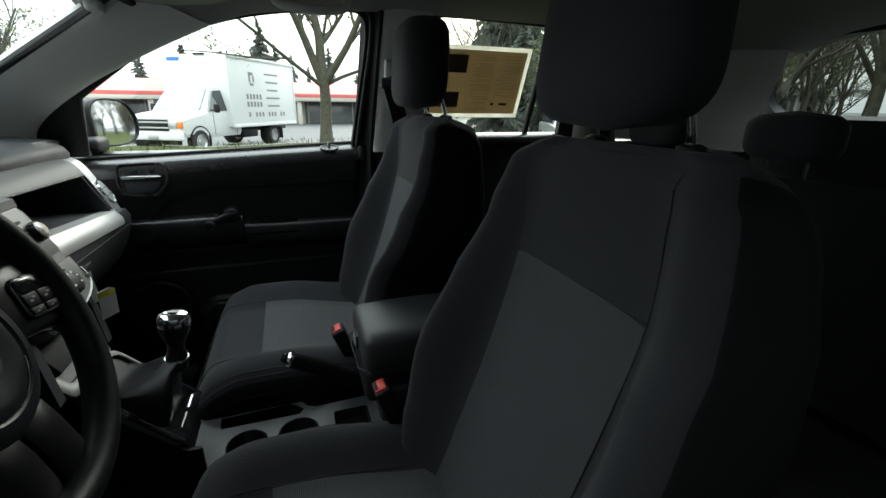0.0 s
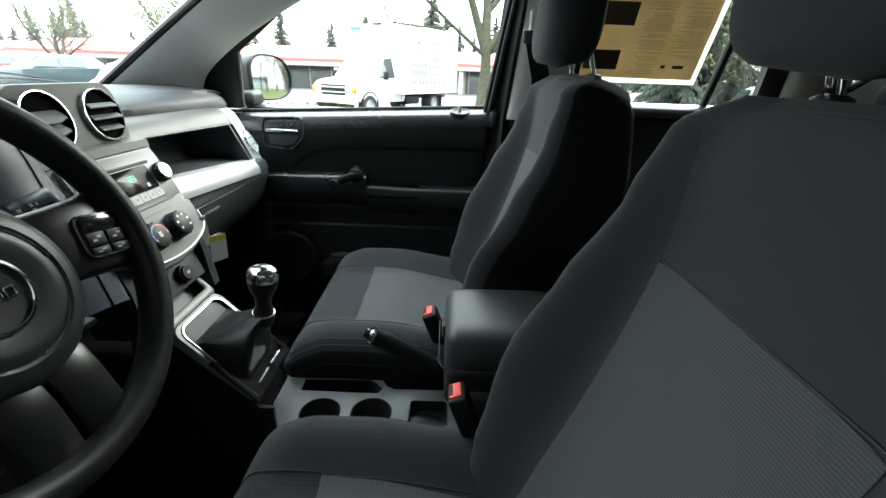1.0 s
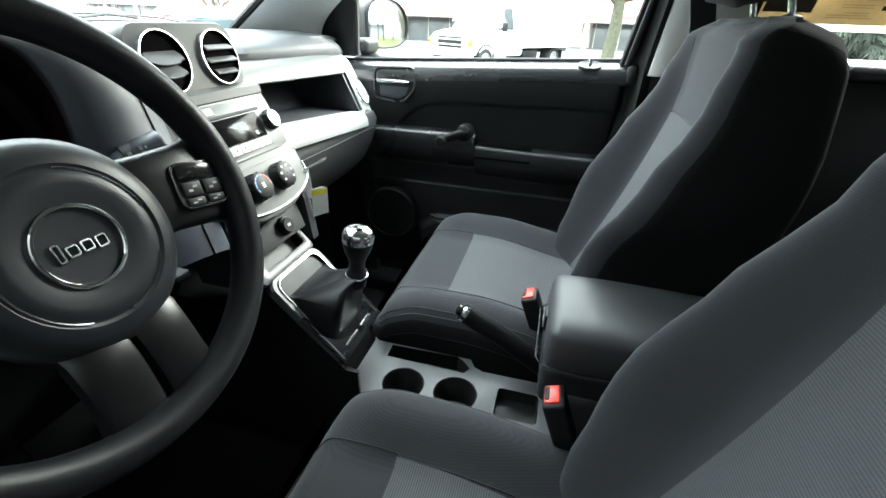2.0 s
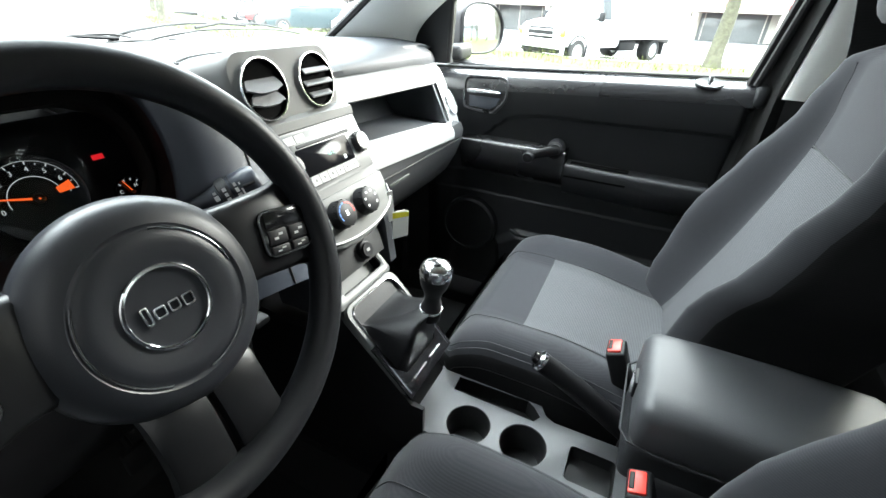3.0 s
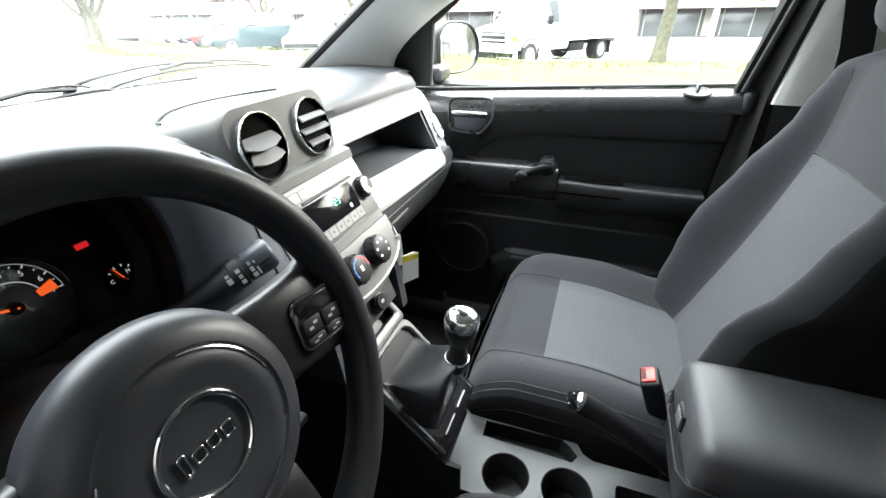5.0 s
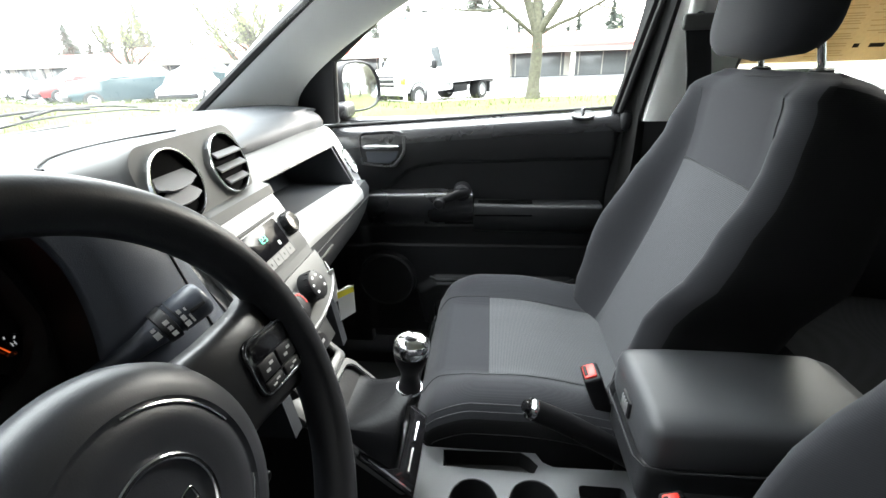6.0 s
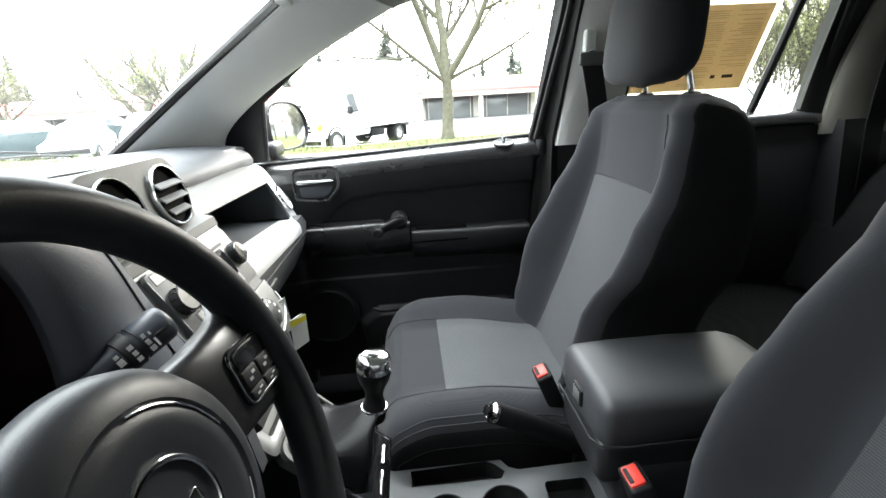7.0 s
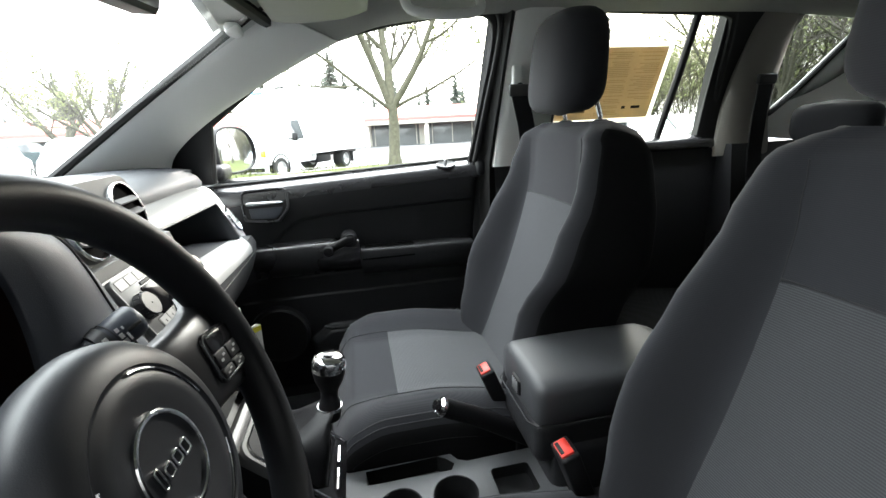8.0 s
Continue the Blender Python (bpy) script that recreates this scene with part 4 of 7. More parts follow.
def knob(x, y, r, h, m, parent, top_material, cap=M_CHROME):
    mm = m @ Matrix.Translation((x, y, 0))
    k = part("knob", lathe([(0.001, -0.01), (r * 1.04, -0.01), (r * 1.04, h * 0.3), (r, h * 0.55), (r * 0.93, h * 0.94), (r * 0.86, h), (0.001, h)], mm, 36), top_material, parent, "black rotary knob")
    for i in range(14):
        a = 2 * math.pi * i / 14
        part("grip_rib", rbox((0.0012, 0.0014, h * 0.5), (r * 0.985 * math.cos(a), r * 0.985 * math.sin(a), h * 0.62), 0.0, 1, mm), top_material, k)
    return k, mm


k, mm = knob(0.0795, 0.000, 0.0165, 0.016, RADIO, radio, M_KNOB)
part("knob_cap", lathe([(0.001, 0.0), (0.0135, 0.0), (0.0128, 0.0016), (0.001, 0.002)], mm @ Matrix.Translation((0, 0, 0.0155)), 32), M_PIANO, k)
k, mm = knob(-0.0745, 0.000, 0.0165, 0.016, RADIO, radio, M_KNOB)

# heater controls
HEAT = STACK @ Matrix.Translation((0.002, -0.078, 0.0005))
heater = thing("heater_controls", (0.002, 0.1, 0.93), "grey heater control panel with three black knobs", "heater controls")
edge = [(-0.098, 0.032), (-0.097, 0.008)] + [(0.003 + 0.100 * math.cos(radians(a)), -0.002 - 0.040 * abs(math.sin(radians(a))) ** 0.8) for a in range(184, 357, 8)] + [(0.103, 0.008), (0.104, 0.032)]
part("faceplate", slab(edge, HEAT, 0.004, 0.0015), M_GREY, heater)
part("bright_edge", sweep([HEAT @ Vector((x, y, 0.0045)) for x, y in edge[1:-1]], 0.0018, 6), M_SILVER, heater, "satin silver edge strip")
for i, x in enumerate((-0.086, -0.032, 0.030)):
    k, mm = knob(x, 0.001, 0.0215 if i else 0.018, 0.019, HEAT @ Matrix.Translation((0, 0, 0.004)), heater, M_BLACK)
    top = mm @ Matrix.Translation((0, 0, 0.0192))
    if i == 1:
        for j in range(9):
            a = radians(200 - 25 * j)
            part("warm_mark" if j > 4 else "cold_mark", rbox((0.0055, 0.002, 0.0006), (0, 0.0158, 0), 0.0, 1, top @ Matrix.Rotation(a - math.pi / 2, 4, "Z")), M_RED if j > 4 else M_BLUE, k)
        for j in range(3):
            part("legend", rbox((0.006, 0.0016, 0.0006), (0, -0.003 + 0.003 * j, 0), 0.0, 1, top), M_WHITE, k)
    else:
        for j in range(6):
            a = radians(215 - 50 * j)
            part("legend", rbox((0.0045, 0.0036, 0.0006), (0.0135 * math.cos(a), 0.0135 * math.sin(a), 0), 0.0008, 1, top), M_WHITE if i == 2 else M_PALE, k)
part("lower_recess", slab([(-0.078, -0.10), (0.083, -0.10), (0.07, -0.165), (-0.07, -0.165)], STACK @ Matrix.Translation((0, -0.01, -0.06)), 0.03, 0.004), M_DEEP, dash)
UNDER = axes((0.0, 0.083, 0.838), (1, 0, 0), (0, 0.38, 0.925))
part("pocket_panel", slab(round_rect(0.138, 0.036, 0.008, 5, (0, 0.015)), UNDER @ Matrix.Translation((0, 0, -0.012)), 0.012, 0.003), M_BLACK, dash, "black panel under the heater controls")
socket = part("power_socket", lathe([(0.001, 0.0), (0.0155, 0.0), (0.0155, 0.014), (0.0125, 0.016), (0.012, 0.019), (0.001, 0.019)], UNDER @ Matrix.Translation((0.018, 0.018, -0.004)), 28), M_BLACK, dash, "black power outlet with cap")
part("legend", rbox((0.008, 0.005, 0.0006), (0, 0, 0.0193), 0.001, 1, UNDER @ Matrix.Translation((0.018, 0.018, -0.004))), M_PALE, socket)
part("side_cheek", loft([[(s, y, z) for y, z in ((0.14, 1.0), (0.10, 0.93), (0.085, 0.88), (0.075, 0.80), (0.16, 0.80), (0.2, 1.0))] for s in (0.085, 0.104)]), M_DASH, dash)
part("side_cheek", loft([[(s, y, z) for y, z in ((0.14, 1.0), (0.10, 0.93), (0.085, 0.88), (0.075, 0.80), (0.16, 0.80), (0.2, 1.0))] for s in (-0.104, -0.085)]), M_DASH, dash)

# open shelf on the passenger side, silver band and glove box
def shelf_edge(x, f):
    """The face of the passenger dash: f from 0 at the shelf's upper lip to 1 at the band's lower edge."""
    t = (x - 0.115) / (0.575 - 0.115)
    f = 0.07 + f * 0.93
    y = 0.191 + 0.028 * t - (0.060 + 0.005 * t) * f + 0.018 * ss(0.85, 1.0, t)
    z = 1.074 - 0.018 * t - (0.118 + 0.022 * t) * f
    return Vector((x, y, z))


def band_top(x):
    """Where the silver band begins below the open shelf."""
    return 0.66 + 0.08 * (x - 0.115) / 0.46


part("shelf_tray", loft([[shelf_edge(x, 0.0) + Vector((0, 0.006, 0.004)), shelf_edge(x, 0.0) + Vector((0, 0.15, 0.0)), shelf_edge(x, 0.56) + Vector((0, 0.17, 0.012)), shelf_edge(x, 0.66) + Vector((0, 0.15, -0.004)), shelf_edge(x, band_top(x)) + Vector((0, 0.004, -0.001))] for x in np.linspace(0.12, 0.53, 12)], closed=False), M_DASH, dash, "black open shelf")
# Left end is paler grey: the light falling on it, painted in.
for x in (0.126, 0.528):
    part("shelf_end", loft([[shelf_edge(x + d, 0.0) + Vector((0, 0.004, 0)), shelf_edge(x + d, 0.0) + Vector((0, 0.17, 0.0)), shelf_edge(x + d, 0.70) + Vector((0, 0.19, 0)), shelf_edge(x + d, 0.72) + Vector((0, 0.003, 0))] for d in (-0.012, 0.012)]), M_GREY if x < 0.3 else M_DASH, dash)
part("shelf_lip", sweep([shelf_edge(x, 0.0) + Vector((0, -0.001, 0.001)) for x in np.linspace(0.118, 0.545, 30)] + [shelf_edge(x, f) for x, f in ((0.553, 0.06), (0.558, 0.2), (0.554, 0.5), (0.548, 0.72))], 0.0022, 8), M_GREY, dash)
part("shelf_bezel", loft([[shelf_edge(x, f) + Vector((0, d, 0)) for f, d in ((-0.33, 0.040), (-0.30, 0.018), (-0.25, 0.006), (-0.19, 0.0), (-0.10, -0.003), (-0.03, -0.003), (-0.005, 0.0), (-0.005, 0.02))] for x in np.linspace(0.110, 0.560, 28)], closed=False), M_GREY, dash, "satin grey bezel over the shelf")
band = part("trim_band", loft([[shelf_edge(x, f) + Vector((0, -0.004 - 0.006 * math.sin(math.pi * (f - band_top(x)) / (1.0 - band_top(x))), 0)) for f in (band_top(x) + k * (1.0 - band_top(x)) for k in (0, 0.1, 0.3, 0.5, 0.7, 0.9, 1.0))] + [shelf_edge(x, 1.0) + Vector((0, 0.03, 0)), shelf_edge(x, band_top(x)) + Vector((0, 0.03, 0))] for x in np.linspace(0.112, 0.575, 30)]), M_SILVER, dash, "satin silver trim band")
def end_face(x, f):
    """The silver end of the dash, sweeping away towards the door."""
    return shelf_edge(x, f) + Vector((0, -0.004 + 0.95 * max(0.0, x - 0.615) ** 2 / 0.05, 0))


part("end_cap", loft([[end_face(x, f) + Vector((0, d, 0)) for f, d in ((-0.33, 0.044), (-0.30, 0.022), (-0.25, 0.010), (-0.19, 0.004), (-0.10, 0.001), (0.0, 0.0), (0.2, -0.001), (0.4, -0.001), (0.7, -0.001), (0.9, 0.0), (1.0, 0.002))] + [end_face(x, 1.0) + Vector((0, 0.03, 0.01))] for x in np.linspace(0.553, 0.676, 22)], closed=False), M_SILVER, dash, "satin silver dash end with round vent", 60)
END = axes(end_face(0.604, 0.40) + Vector((0, -0.002, 0)), (0.97, 0.16, 0.0), (0.0, 0.42, 0.907)) @ Matrix.Translation((0, 0, -0.006))
end_vent = part("air_vent", ring(circle(0.0365, 48), circle(0.0342, 48), END, 0.0105, None, 0.0015), M_CHROME, dash, "round door-side air vent with chrome ring")
part("vent_disc", lathe([(0.001, 0.004), (0.034, 0.004), (0.032, 0.008), (0.02, 0.0095), (0.001, 0.0095)], END, 40), M_SILVER, end_vent)
for k in (-0.010, 0.010):
    part("vent_slot", rbox((2 * math.sqrt(0.029 ** 2 - k * k), 0.0016, 0.002), (0, k, 0.0088), 0.0004, 1, END), M_CAVITY_SHADE, end_vent)
glove = part("glove_box", loft([[(x, y + 0.02 * (x - 0.12), z) for y, z in ((0.152, 0.948), (0.143, 0.93), (0.147, 0.90), (0.162, 0.86), (0.190, 0.81), (0.235, 0.765), (0.32, 0.73), (0.42, 0.70), (0.42, 0.95))] for x in np.linspace(0.108, 0.585, 14)]), M_VINYL, dash, "black glove box")
part("glove_box_latch", slab(round_rect(0.085, 0.006, 0.0028), axes((0.245, 0.1520, 0.894), (1, 0.02, 0), (0, -0.16, 1)) @ Matrix.Translation((0, 0, -0.002)), 0.006, 0.002), M_GREY, glove)
part("glove_box_gap", sweep([(x, 0.1440 + 0.02 * (x - 0.12), 0.918 - 0.02 * (x - 0.1)) for x in np.linspace(0.12, 0.59, 10)], 0.0016, 6), M_DEEP, glove)
part("under_dash", loft([[(x, y, z) for y, z in ((0.28, 0.99), (0.20, 0.93), (0.20, 0.80), (0.28, 0.66), (0.62, 0.55), (0.80, 1.06))] for x in (-0.70, -0.10)]), M_BLACK, dash)
part("under_dash", loft([[(x, y, z) for y, z in ((0.42, 1.0), (0.41, 0.72), (0.50, 0.60), (0.66, 0.55), (0.66, 1.05))] for x in (-0.11, 0.70)]), M_BLACK, dash)

# instrument cluster
cluster = thing("instrument_cluster", (-0.345, 0.25, 1.04), "black instrument cluster with glowing orange needles", "gauges")
CL = axes((-0.345, 0.243, 1.042), (1, 0, 0), (0, 0.30, 0.954))
part("backing", slab(round_rect(0.32, 0.135, 0.05, 8), CL @ Matrix.Translation((0, 0.0, -0.02)), 0.016, 0.003), M_BLACK, cluster)
part("binnacle", ring(round_rect(0.32, 0.20, 0.07, 10), round_rect(0.285, 0.128, 0.055, 10), CL @ Matrix.Translation((0.0, 0.012, -0.012)), 0.03, None, 0.006), M_DEEP, cluster, "black gauge hood")


def dial(x, y, r, value, first, last, numbers, small=False):
    mm = CL @ Matrix.Translation((x, y, -0.003))
    d = part("dial", lathe([(0.001, 0), (r, 0), (r, 0.004), (r * 0.96, 0.006), (r * 0.93, 0.003), (0.001, 0.003)], mm, 48), M_PIANO, cluster, "round black dial")
    for i in range(numbers):
        a = radians(first + (last - first) * i / (numbers - 1))
        part("tick", rbox((r * (0.13 if small else 0.06), r * (0.05 if small else 0.02), 0.0006), (r * 0.80, 0, 0.0036), 0.0, 1, mm @ Matrix.Rotation(a, 4, "Z")), M_DIAL, d)
        if not small:
            lettering("numeral", str(i), r * 0.15, mm @ Matrix.Translation((r * 0.66 * math.cos(a), r * 0.66 * math.sin(a), 0.0036)), M_DIAL, d, 0.0002)
    if not small:
        part("tick_ring", sweep([mm @ Vector((r * 0.84 * math.cos(radians(a)), r * 0.84 * math.sin(radians(a)), 0.0035)) for a in np.linspace(first, last, 40)], 0.0002, 5), M_DIAL, d)
        for i in range(2 * numbers - 1):
            a = radians(first + (last - first) * i / (2 * numbers - 2))
            part("tick", rbox((r * 0.035, r * 0.016, 0.0006), (r * 0.78, 0, 0.0036), 0.0, 1, mm @ Matrix.Rotation(a, 4, "Z")), M_DIAL, d)
        part("arc", sweep([mm @ Vector((r * 0.5 * math.cos(radians(a)), r * 0.5 * math.sin(radians(a)), 0.0035)) for a in np.linspace(first, last, 30)], 0.0004, 5), M_DIAL, d)
        part("red_zone", slab([(r * 0.42, -r * 0.08), (r * 0.74, -r * 0.12), (r * 0.74, r * 0.10), (r * 0.42, r * 0.06)], mm @ Matrix.Rotation(radians(last + 9), 4, "Z") @ Matrix.Translation((0, 0, 0.0036)), 0.0006), M_NEEDLE, d, "orange warning sector")
    a = radians(value)
    part("needle", slab([(-r * 0.12, -r * 0.03), (r * 0.88, -r * 0.012), (r * 0.88, r * 0.012), (-r * 0.12, r * 0.03)], mm @ Matrix.Rotation(a, 4, "Z") @ Matrix.Translation((0, 0, 0.0055)), 0.0012), M_NEEDLE, d, "glowing orange needle")
    part("needle_hub", lathe([(0.001, 0), (r * 0.13, 0), (r * 0.1, 0.004), (0.001, 0.0045)], mm @ Matrix.Translation((0, 0, 0.005)), 20), M_BLACK, d)
    return d


dial(0.038, -0.007, 0.045, 164, 188, 1, 8)
dial(-0.062, 0.002, 0.046, 215, 215, -35, 10)
heat = dial(0.122, -0.028, 0.018, 113, 131, 46, 4, True)
for mark, x, y in (("C", -0.0112, 0.0025), ("H", 0.0066, 0.006)):
    lettering("numeral", mark, 0.0055, CL @ Matrix.Translation((0.122 + x, -0.028 + y, 0.0008)), M_DIAL, heat, 0.0002)
part("warning_lamp", rbox((0.012, 0.0055, 0.001), (0.108, 0.018, -0.0035), 0.001, 1, CL), M_TELL, cluster, "lit red warning lamp")
lens = part("lens", grid(lambda a, b: CL @ Vector(((a - 0.5) * 0.34, (b - 0.5) * 0.13 + 0.008, 0.02 + 0.01 * (2 * b - 1) ** 2)), 8, 6), M_SCREEN, cluster)
lens.visible_shadow = False

# ---- steering wheel ----
WHEEL = axes((-0.345, 0.0, 1.02), (1, 0, 0), (0, math.sin(radians(20)), math.cos(radians(20))))
wheel = thing("steering_wheel", (-0.345, 0.0, 1.02), "black steering wheel with chrome-ringed hub and thumb switches", "steering wheel")
R_MID, R_TUBE = 0.1725, 0.0165
part("rim", sweep([WHEEL @ Vector((R_MID * math.cos(a), R_MID * math.sin(a), -0.012)) for a in np.linspace(0, 2 * math.pi, 96, endpoint=False)], R_TUBE, 18, True, 1.12, up=tuple(WHEEL.to_3x3() @ Vector((0, 0, 1)))), M_WHEEL, wheel, "black moulded rim")
HUBM = WHEEL @ Matrix.Translation((0.003, -0.007, -0.005)) @ Matrix.Scale(0.975, 4)
hub = part("airbag_cover", lathe([(0.001, -0.04), (0.078, -0.045), (0.087, -0.036), (0.0905, -0.024), (0.0885, -0.013), (0.082, -0.005), (0.073, -0.0005), (0.0660, 0.0008), (0.0635, -0.0010), (0.0615, -0.0010), (0.059, 0.0008), (0.050, 0.0012), (0.039, -0.0015), (0.0315, -0.0028), (0.001, -0.0028)], HUBM, 72), M_HUB, wheel, "dark grey domed airbag cover")
part("badge_ring", ring(circle(0.0345, 56), circle(0.0308, 56), HUBM @ Matrix.Translation((0, 0, -0.0025)), 0.0032, None, 0.0008), M_CHROME, hub, "chrome badge ring")
for a0, a1 in ((10, 78), (150, 245), (275, 330)):
    part("chrome_arc", sweep([HUBM @ Vector((0.0625 * math.cos(radians(a)), 0.0625 * math.sin(radians(a)), 0.0)) for a in np.linspace(a0, a1, 24)], 0.0011, 6), M_CHROME, hub)
# the maker's word mark as plain raised bars
for i, (bx, bw, bh, by) in enumerate(((-0.0185, 0.0050, 0.0150, 0.0006), (-0.0085, 0.0085, 0.0088, -0.0010), (0.0030, 0.0085, 0.0088, -0.0010), (0.0145, 0.0085, 0.0098, -0.0022))):
    part("badge_mark", ring(round_rect(bw + 0.0012, bh + 0.0012, 0.0024, 4), round_rect(bw - 0.0024, bh - 0.0026, 0.0010, 4), HUBM @ Matrix.Translation((bx + 0.001, by, -0.0025)), 0.0022, None, 0.0004), M_CHROME, hub)
for s in (-1, 1):
    rows = []
    for x, hi, lo, z in ((0.050, 0.046, -0.038, -0.022), (0.072, 0.047, -0.034, -0.014), (0.095, 0.046, -0.033, -0.010), (0.120, 0.046, -0.038, -0.009), (0.140, 0.046, -0.042, -0.010), (0.156, 0.048, -0.048, -0.012), (0.167, 0.056, -0.058, -0.017)):
        mid, half_ = (hi + lo) / 2, (hi - lo) / 2
        rows.append([WHEEL @ Vector((s * x, mid + half_ * k, z + d)) for k, d in ((-1.0, -0.020), (-0.99, -0.011), (-0.94, -0.005), (-0.82, -0.001), (-0.4, 0.001), (0, 0.0015), (0.4, 0.001), (0.82, -0.001), (0.94, -0.005), (0.99, -0.011), (1.0, -0.020), (0.5, -0.028), (-0.5, -0.028))])
    spoke = part("spoke", loft(rows), M_SPOKE, wheel, "black spoke", 60)
    PAD_AT = WHEEL @ Matrix.Translation((s * 0.132, 0.001, -0.0085)) @ pose(0, 0, 0, 0, 0, -9 * s)
    pad = part("switch_pad", slab(round_rect(0.060, 0.047, 0.011, 6), PAD_AT @ Matrix.Translation((0, 0, -0.001)), 0.0035, 0.0012, 2), M_PIANO, wheel, "glossy black thumb switches")
    part("chrome_edge", ring(round_rect(0.058, 0.045, 0.0105, 6), round_rect(0.0562, 0.0432, 0.0098, 6), PAD_AT, 0.0031, None, 0.0003), M_DARKCHROME, pad)
    for bx, by, bw, bh in ((0, 0.0130, 0.048, 0.0145), (-0.0125, -0.0035, 0.0225, 0.0145), (0.0125, -0.0035, 0.0225, 0.0145), (-0.0125, -0.0165, 0.0215, 0.0085), (0.0125, -0.0165, 0.0215, 0.0085)):
        b = part("switch", rbox((bw, bh, 0.004), (bx, by, 0.0022), 0.0015, 2, PAD_AT), M_PIANO if by > 0.01 else M_BLACK, pad)
        for k in ((-0.22, 0.22) if by < 0.01 else ()):
            part("legend", rbox((bw * 0.22, bh * 0.16, 0.0004), (bx + k * bw * 0.6, by + (0.15 if k > 0 else -0.1) * bh, 0.0042), 0.0, 1, PAD_AT), M_PALE, pad)
    rows = []
    for v, uo, ui, z in ((-0.066, 0.0485, 0.003, -0.026), (-0.084, 0.0495, 0.0035, -0.014), (-0.11, 0.050, 0.0035, -0.012), (-0.135, 0.0515, 0.004, -0.013), (-0.152, 0.054, 0.004, -0.015), (-0.164, 0.060, 0.004, -0.019)):
        rows.append([WHEEL @ Vector((s * u, v, z + d)) for u, d in ((ui, -0.014), (ui, -0.002), (ui + 0.004, 0.0), ((ui + uo) / 2, 0.002), (uo - 0.005, 0.0), (uo, -0.003), (uo, -0.016))])
    part("lower_spoke", loft(rows), M_SPOKE, wheel, "black lower spoke plate", 50)
part("spoke_slot", rbox((0.03, 0.11, 0.004), (0, -0.118, -0.03), 0.001, 1, WHEEL), M_DEEP, wheel)
part("column_shroud", loft([[WHEEL @ Vector((r * math.cos(t), r * 0.95 * math.sin(t) - 0.01, z)) for t in np.linspace(0, 2 * math.pi, 24, endpoint=False)] for r, z in ((0.045, -0.05), (0.055, -0.06), (0.062, -0.12), (0.068, -0.24))]), M_BLACK, wheel)


def stalk(side):
    ob = thing("wiper_stalk" if side > 0 else "indicator_stalk", (-0.345 + side * 0.09, 0.095, 1.036), "black control stalk with white symbols behind the wheel", "control stalk")
    a, b = Vector((-0.345 + side * 0.083, 0.155, 1.002)), Vector((-0.345 + side * 0.185, 0.0966, 1.0395))
    d = (b - a)
    m = axes(a, d, (0, 0.3, 1))
    L = d.length
    turns = np.linspace(0, 2 * math.pi, 24, endpoint=False)

    def tube(rings, squash):
        return loft([[m @ Vector((x * L, r * math.cos(t), r * squash * math.sin(t))) for t in turns] for x, r in rings])
    part("arm", tube(((0, 0.0080), (0.35, 0.0090), (0.55, 0.0112), (0.66, 0.0136), (0.755, 0.0146), (0.77, 0.0158), (0.88, 0.0166), (0.955, 0.0168), (0.985, 0.0158), (1.0, 0.0138)), 0.86), M_CHEEK, ob)
    part("collar", tube(((0.645, 0.0135), (0.65, 0.0160), (0.735, 0.0170), (0.74, 0.0145)), 0.88), M_VINYL, ob)
    part("joint", tube(((0.765, 0.0150), (0.766, 0.0162), (0.771, 0.0162), (0.772, 0.0150)), 0.87), M_DEEP, ob)
    for x, y0, w, h, rr in ((0.61, 0.0, 0.0050, 0.0060, 0.0124), (0.61, 0.006, 0.0035, 0.0030, 0.0122), (0.695, -0.006, 0.0042, 0.0040, 0.0161), (0.695, 0.0, 0.0036, 0.0040, 0.0167), (0.695, 0.006, 0.0042, 0.0040, 0.0161), (0.795, -0.0065, 0.0045, 0.0045, 0.0155), (0.795, 0.0, 0.0035, 0.0050, 0.0160), (0.795, 0.0065, 0.0030, 0.0040, 0.0154), (0.835, -0.0045, 0.0018, 0.0080, 0.0160), (0.835, 0.0055, 0.0016, 0.0030, 0.0160)):
        part("symbol", rbox((w, h, 0.0006), (x * L, y0 - 0.001, rr * 0.885), 0.0, 1, m), M_WHITE, ob)
    part("finger_groove", rbox((0.014, 0.0035, 0.002), (0.905 * L, -0.001, 0.0138), 0.0006, 1, m), M_DEEP, ob)
    return ob


stalk(1)
stalk(-1)
# pedals and the key in the dark footwell
for x, w in ((-0.27, 0.045), (-0.40, 0.06), (-0.49, 0.06)):
    p = thing("pedal", (x, 0.47, 0.42), "black rubber foot pedal in the dark footwell", "pedal", "foot pedals")
    part("pedal_arm", sweep([(x, 0.52, 0.70), (x, 0.50, 0.55), (x, 0.455, 0.44)], 0.008, 8), M_BLACK, p)
    part("pedal_pad", rbox((w, 0.014, 0.06), (x, 0.445, 0.43), 0.004), M_RUBBER, p)
key = thing("ignition_key", (-0.255, 0.08, 0.93), "chrome ignition key in the steering column", "key")
part("key_blade", rbox((0.008, 0.03, 0.002), (-0.262, 0.045, 0.935), 0.0008), M_CHROME, key)
part("key_head", rbox((0.02, 0.03, 0.009), (-0.262, 0.02, 0.935), 0.004), M_BLACK, key)
tag = thing("paper_tag", (0.114, 0.071, 0.84), "white and yellow paper tag hanging from the dash", "paper tag")
TAG = axes((0.114, 0.071, 0.876), (0.80, -0.6, 0), (0.03, 0.0, 1)) @ Matrix.Scale(1.22, 4)
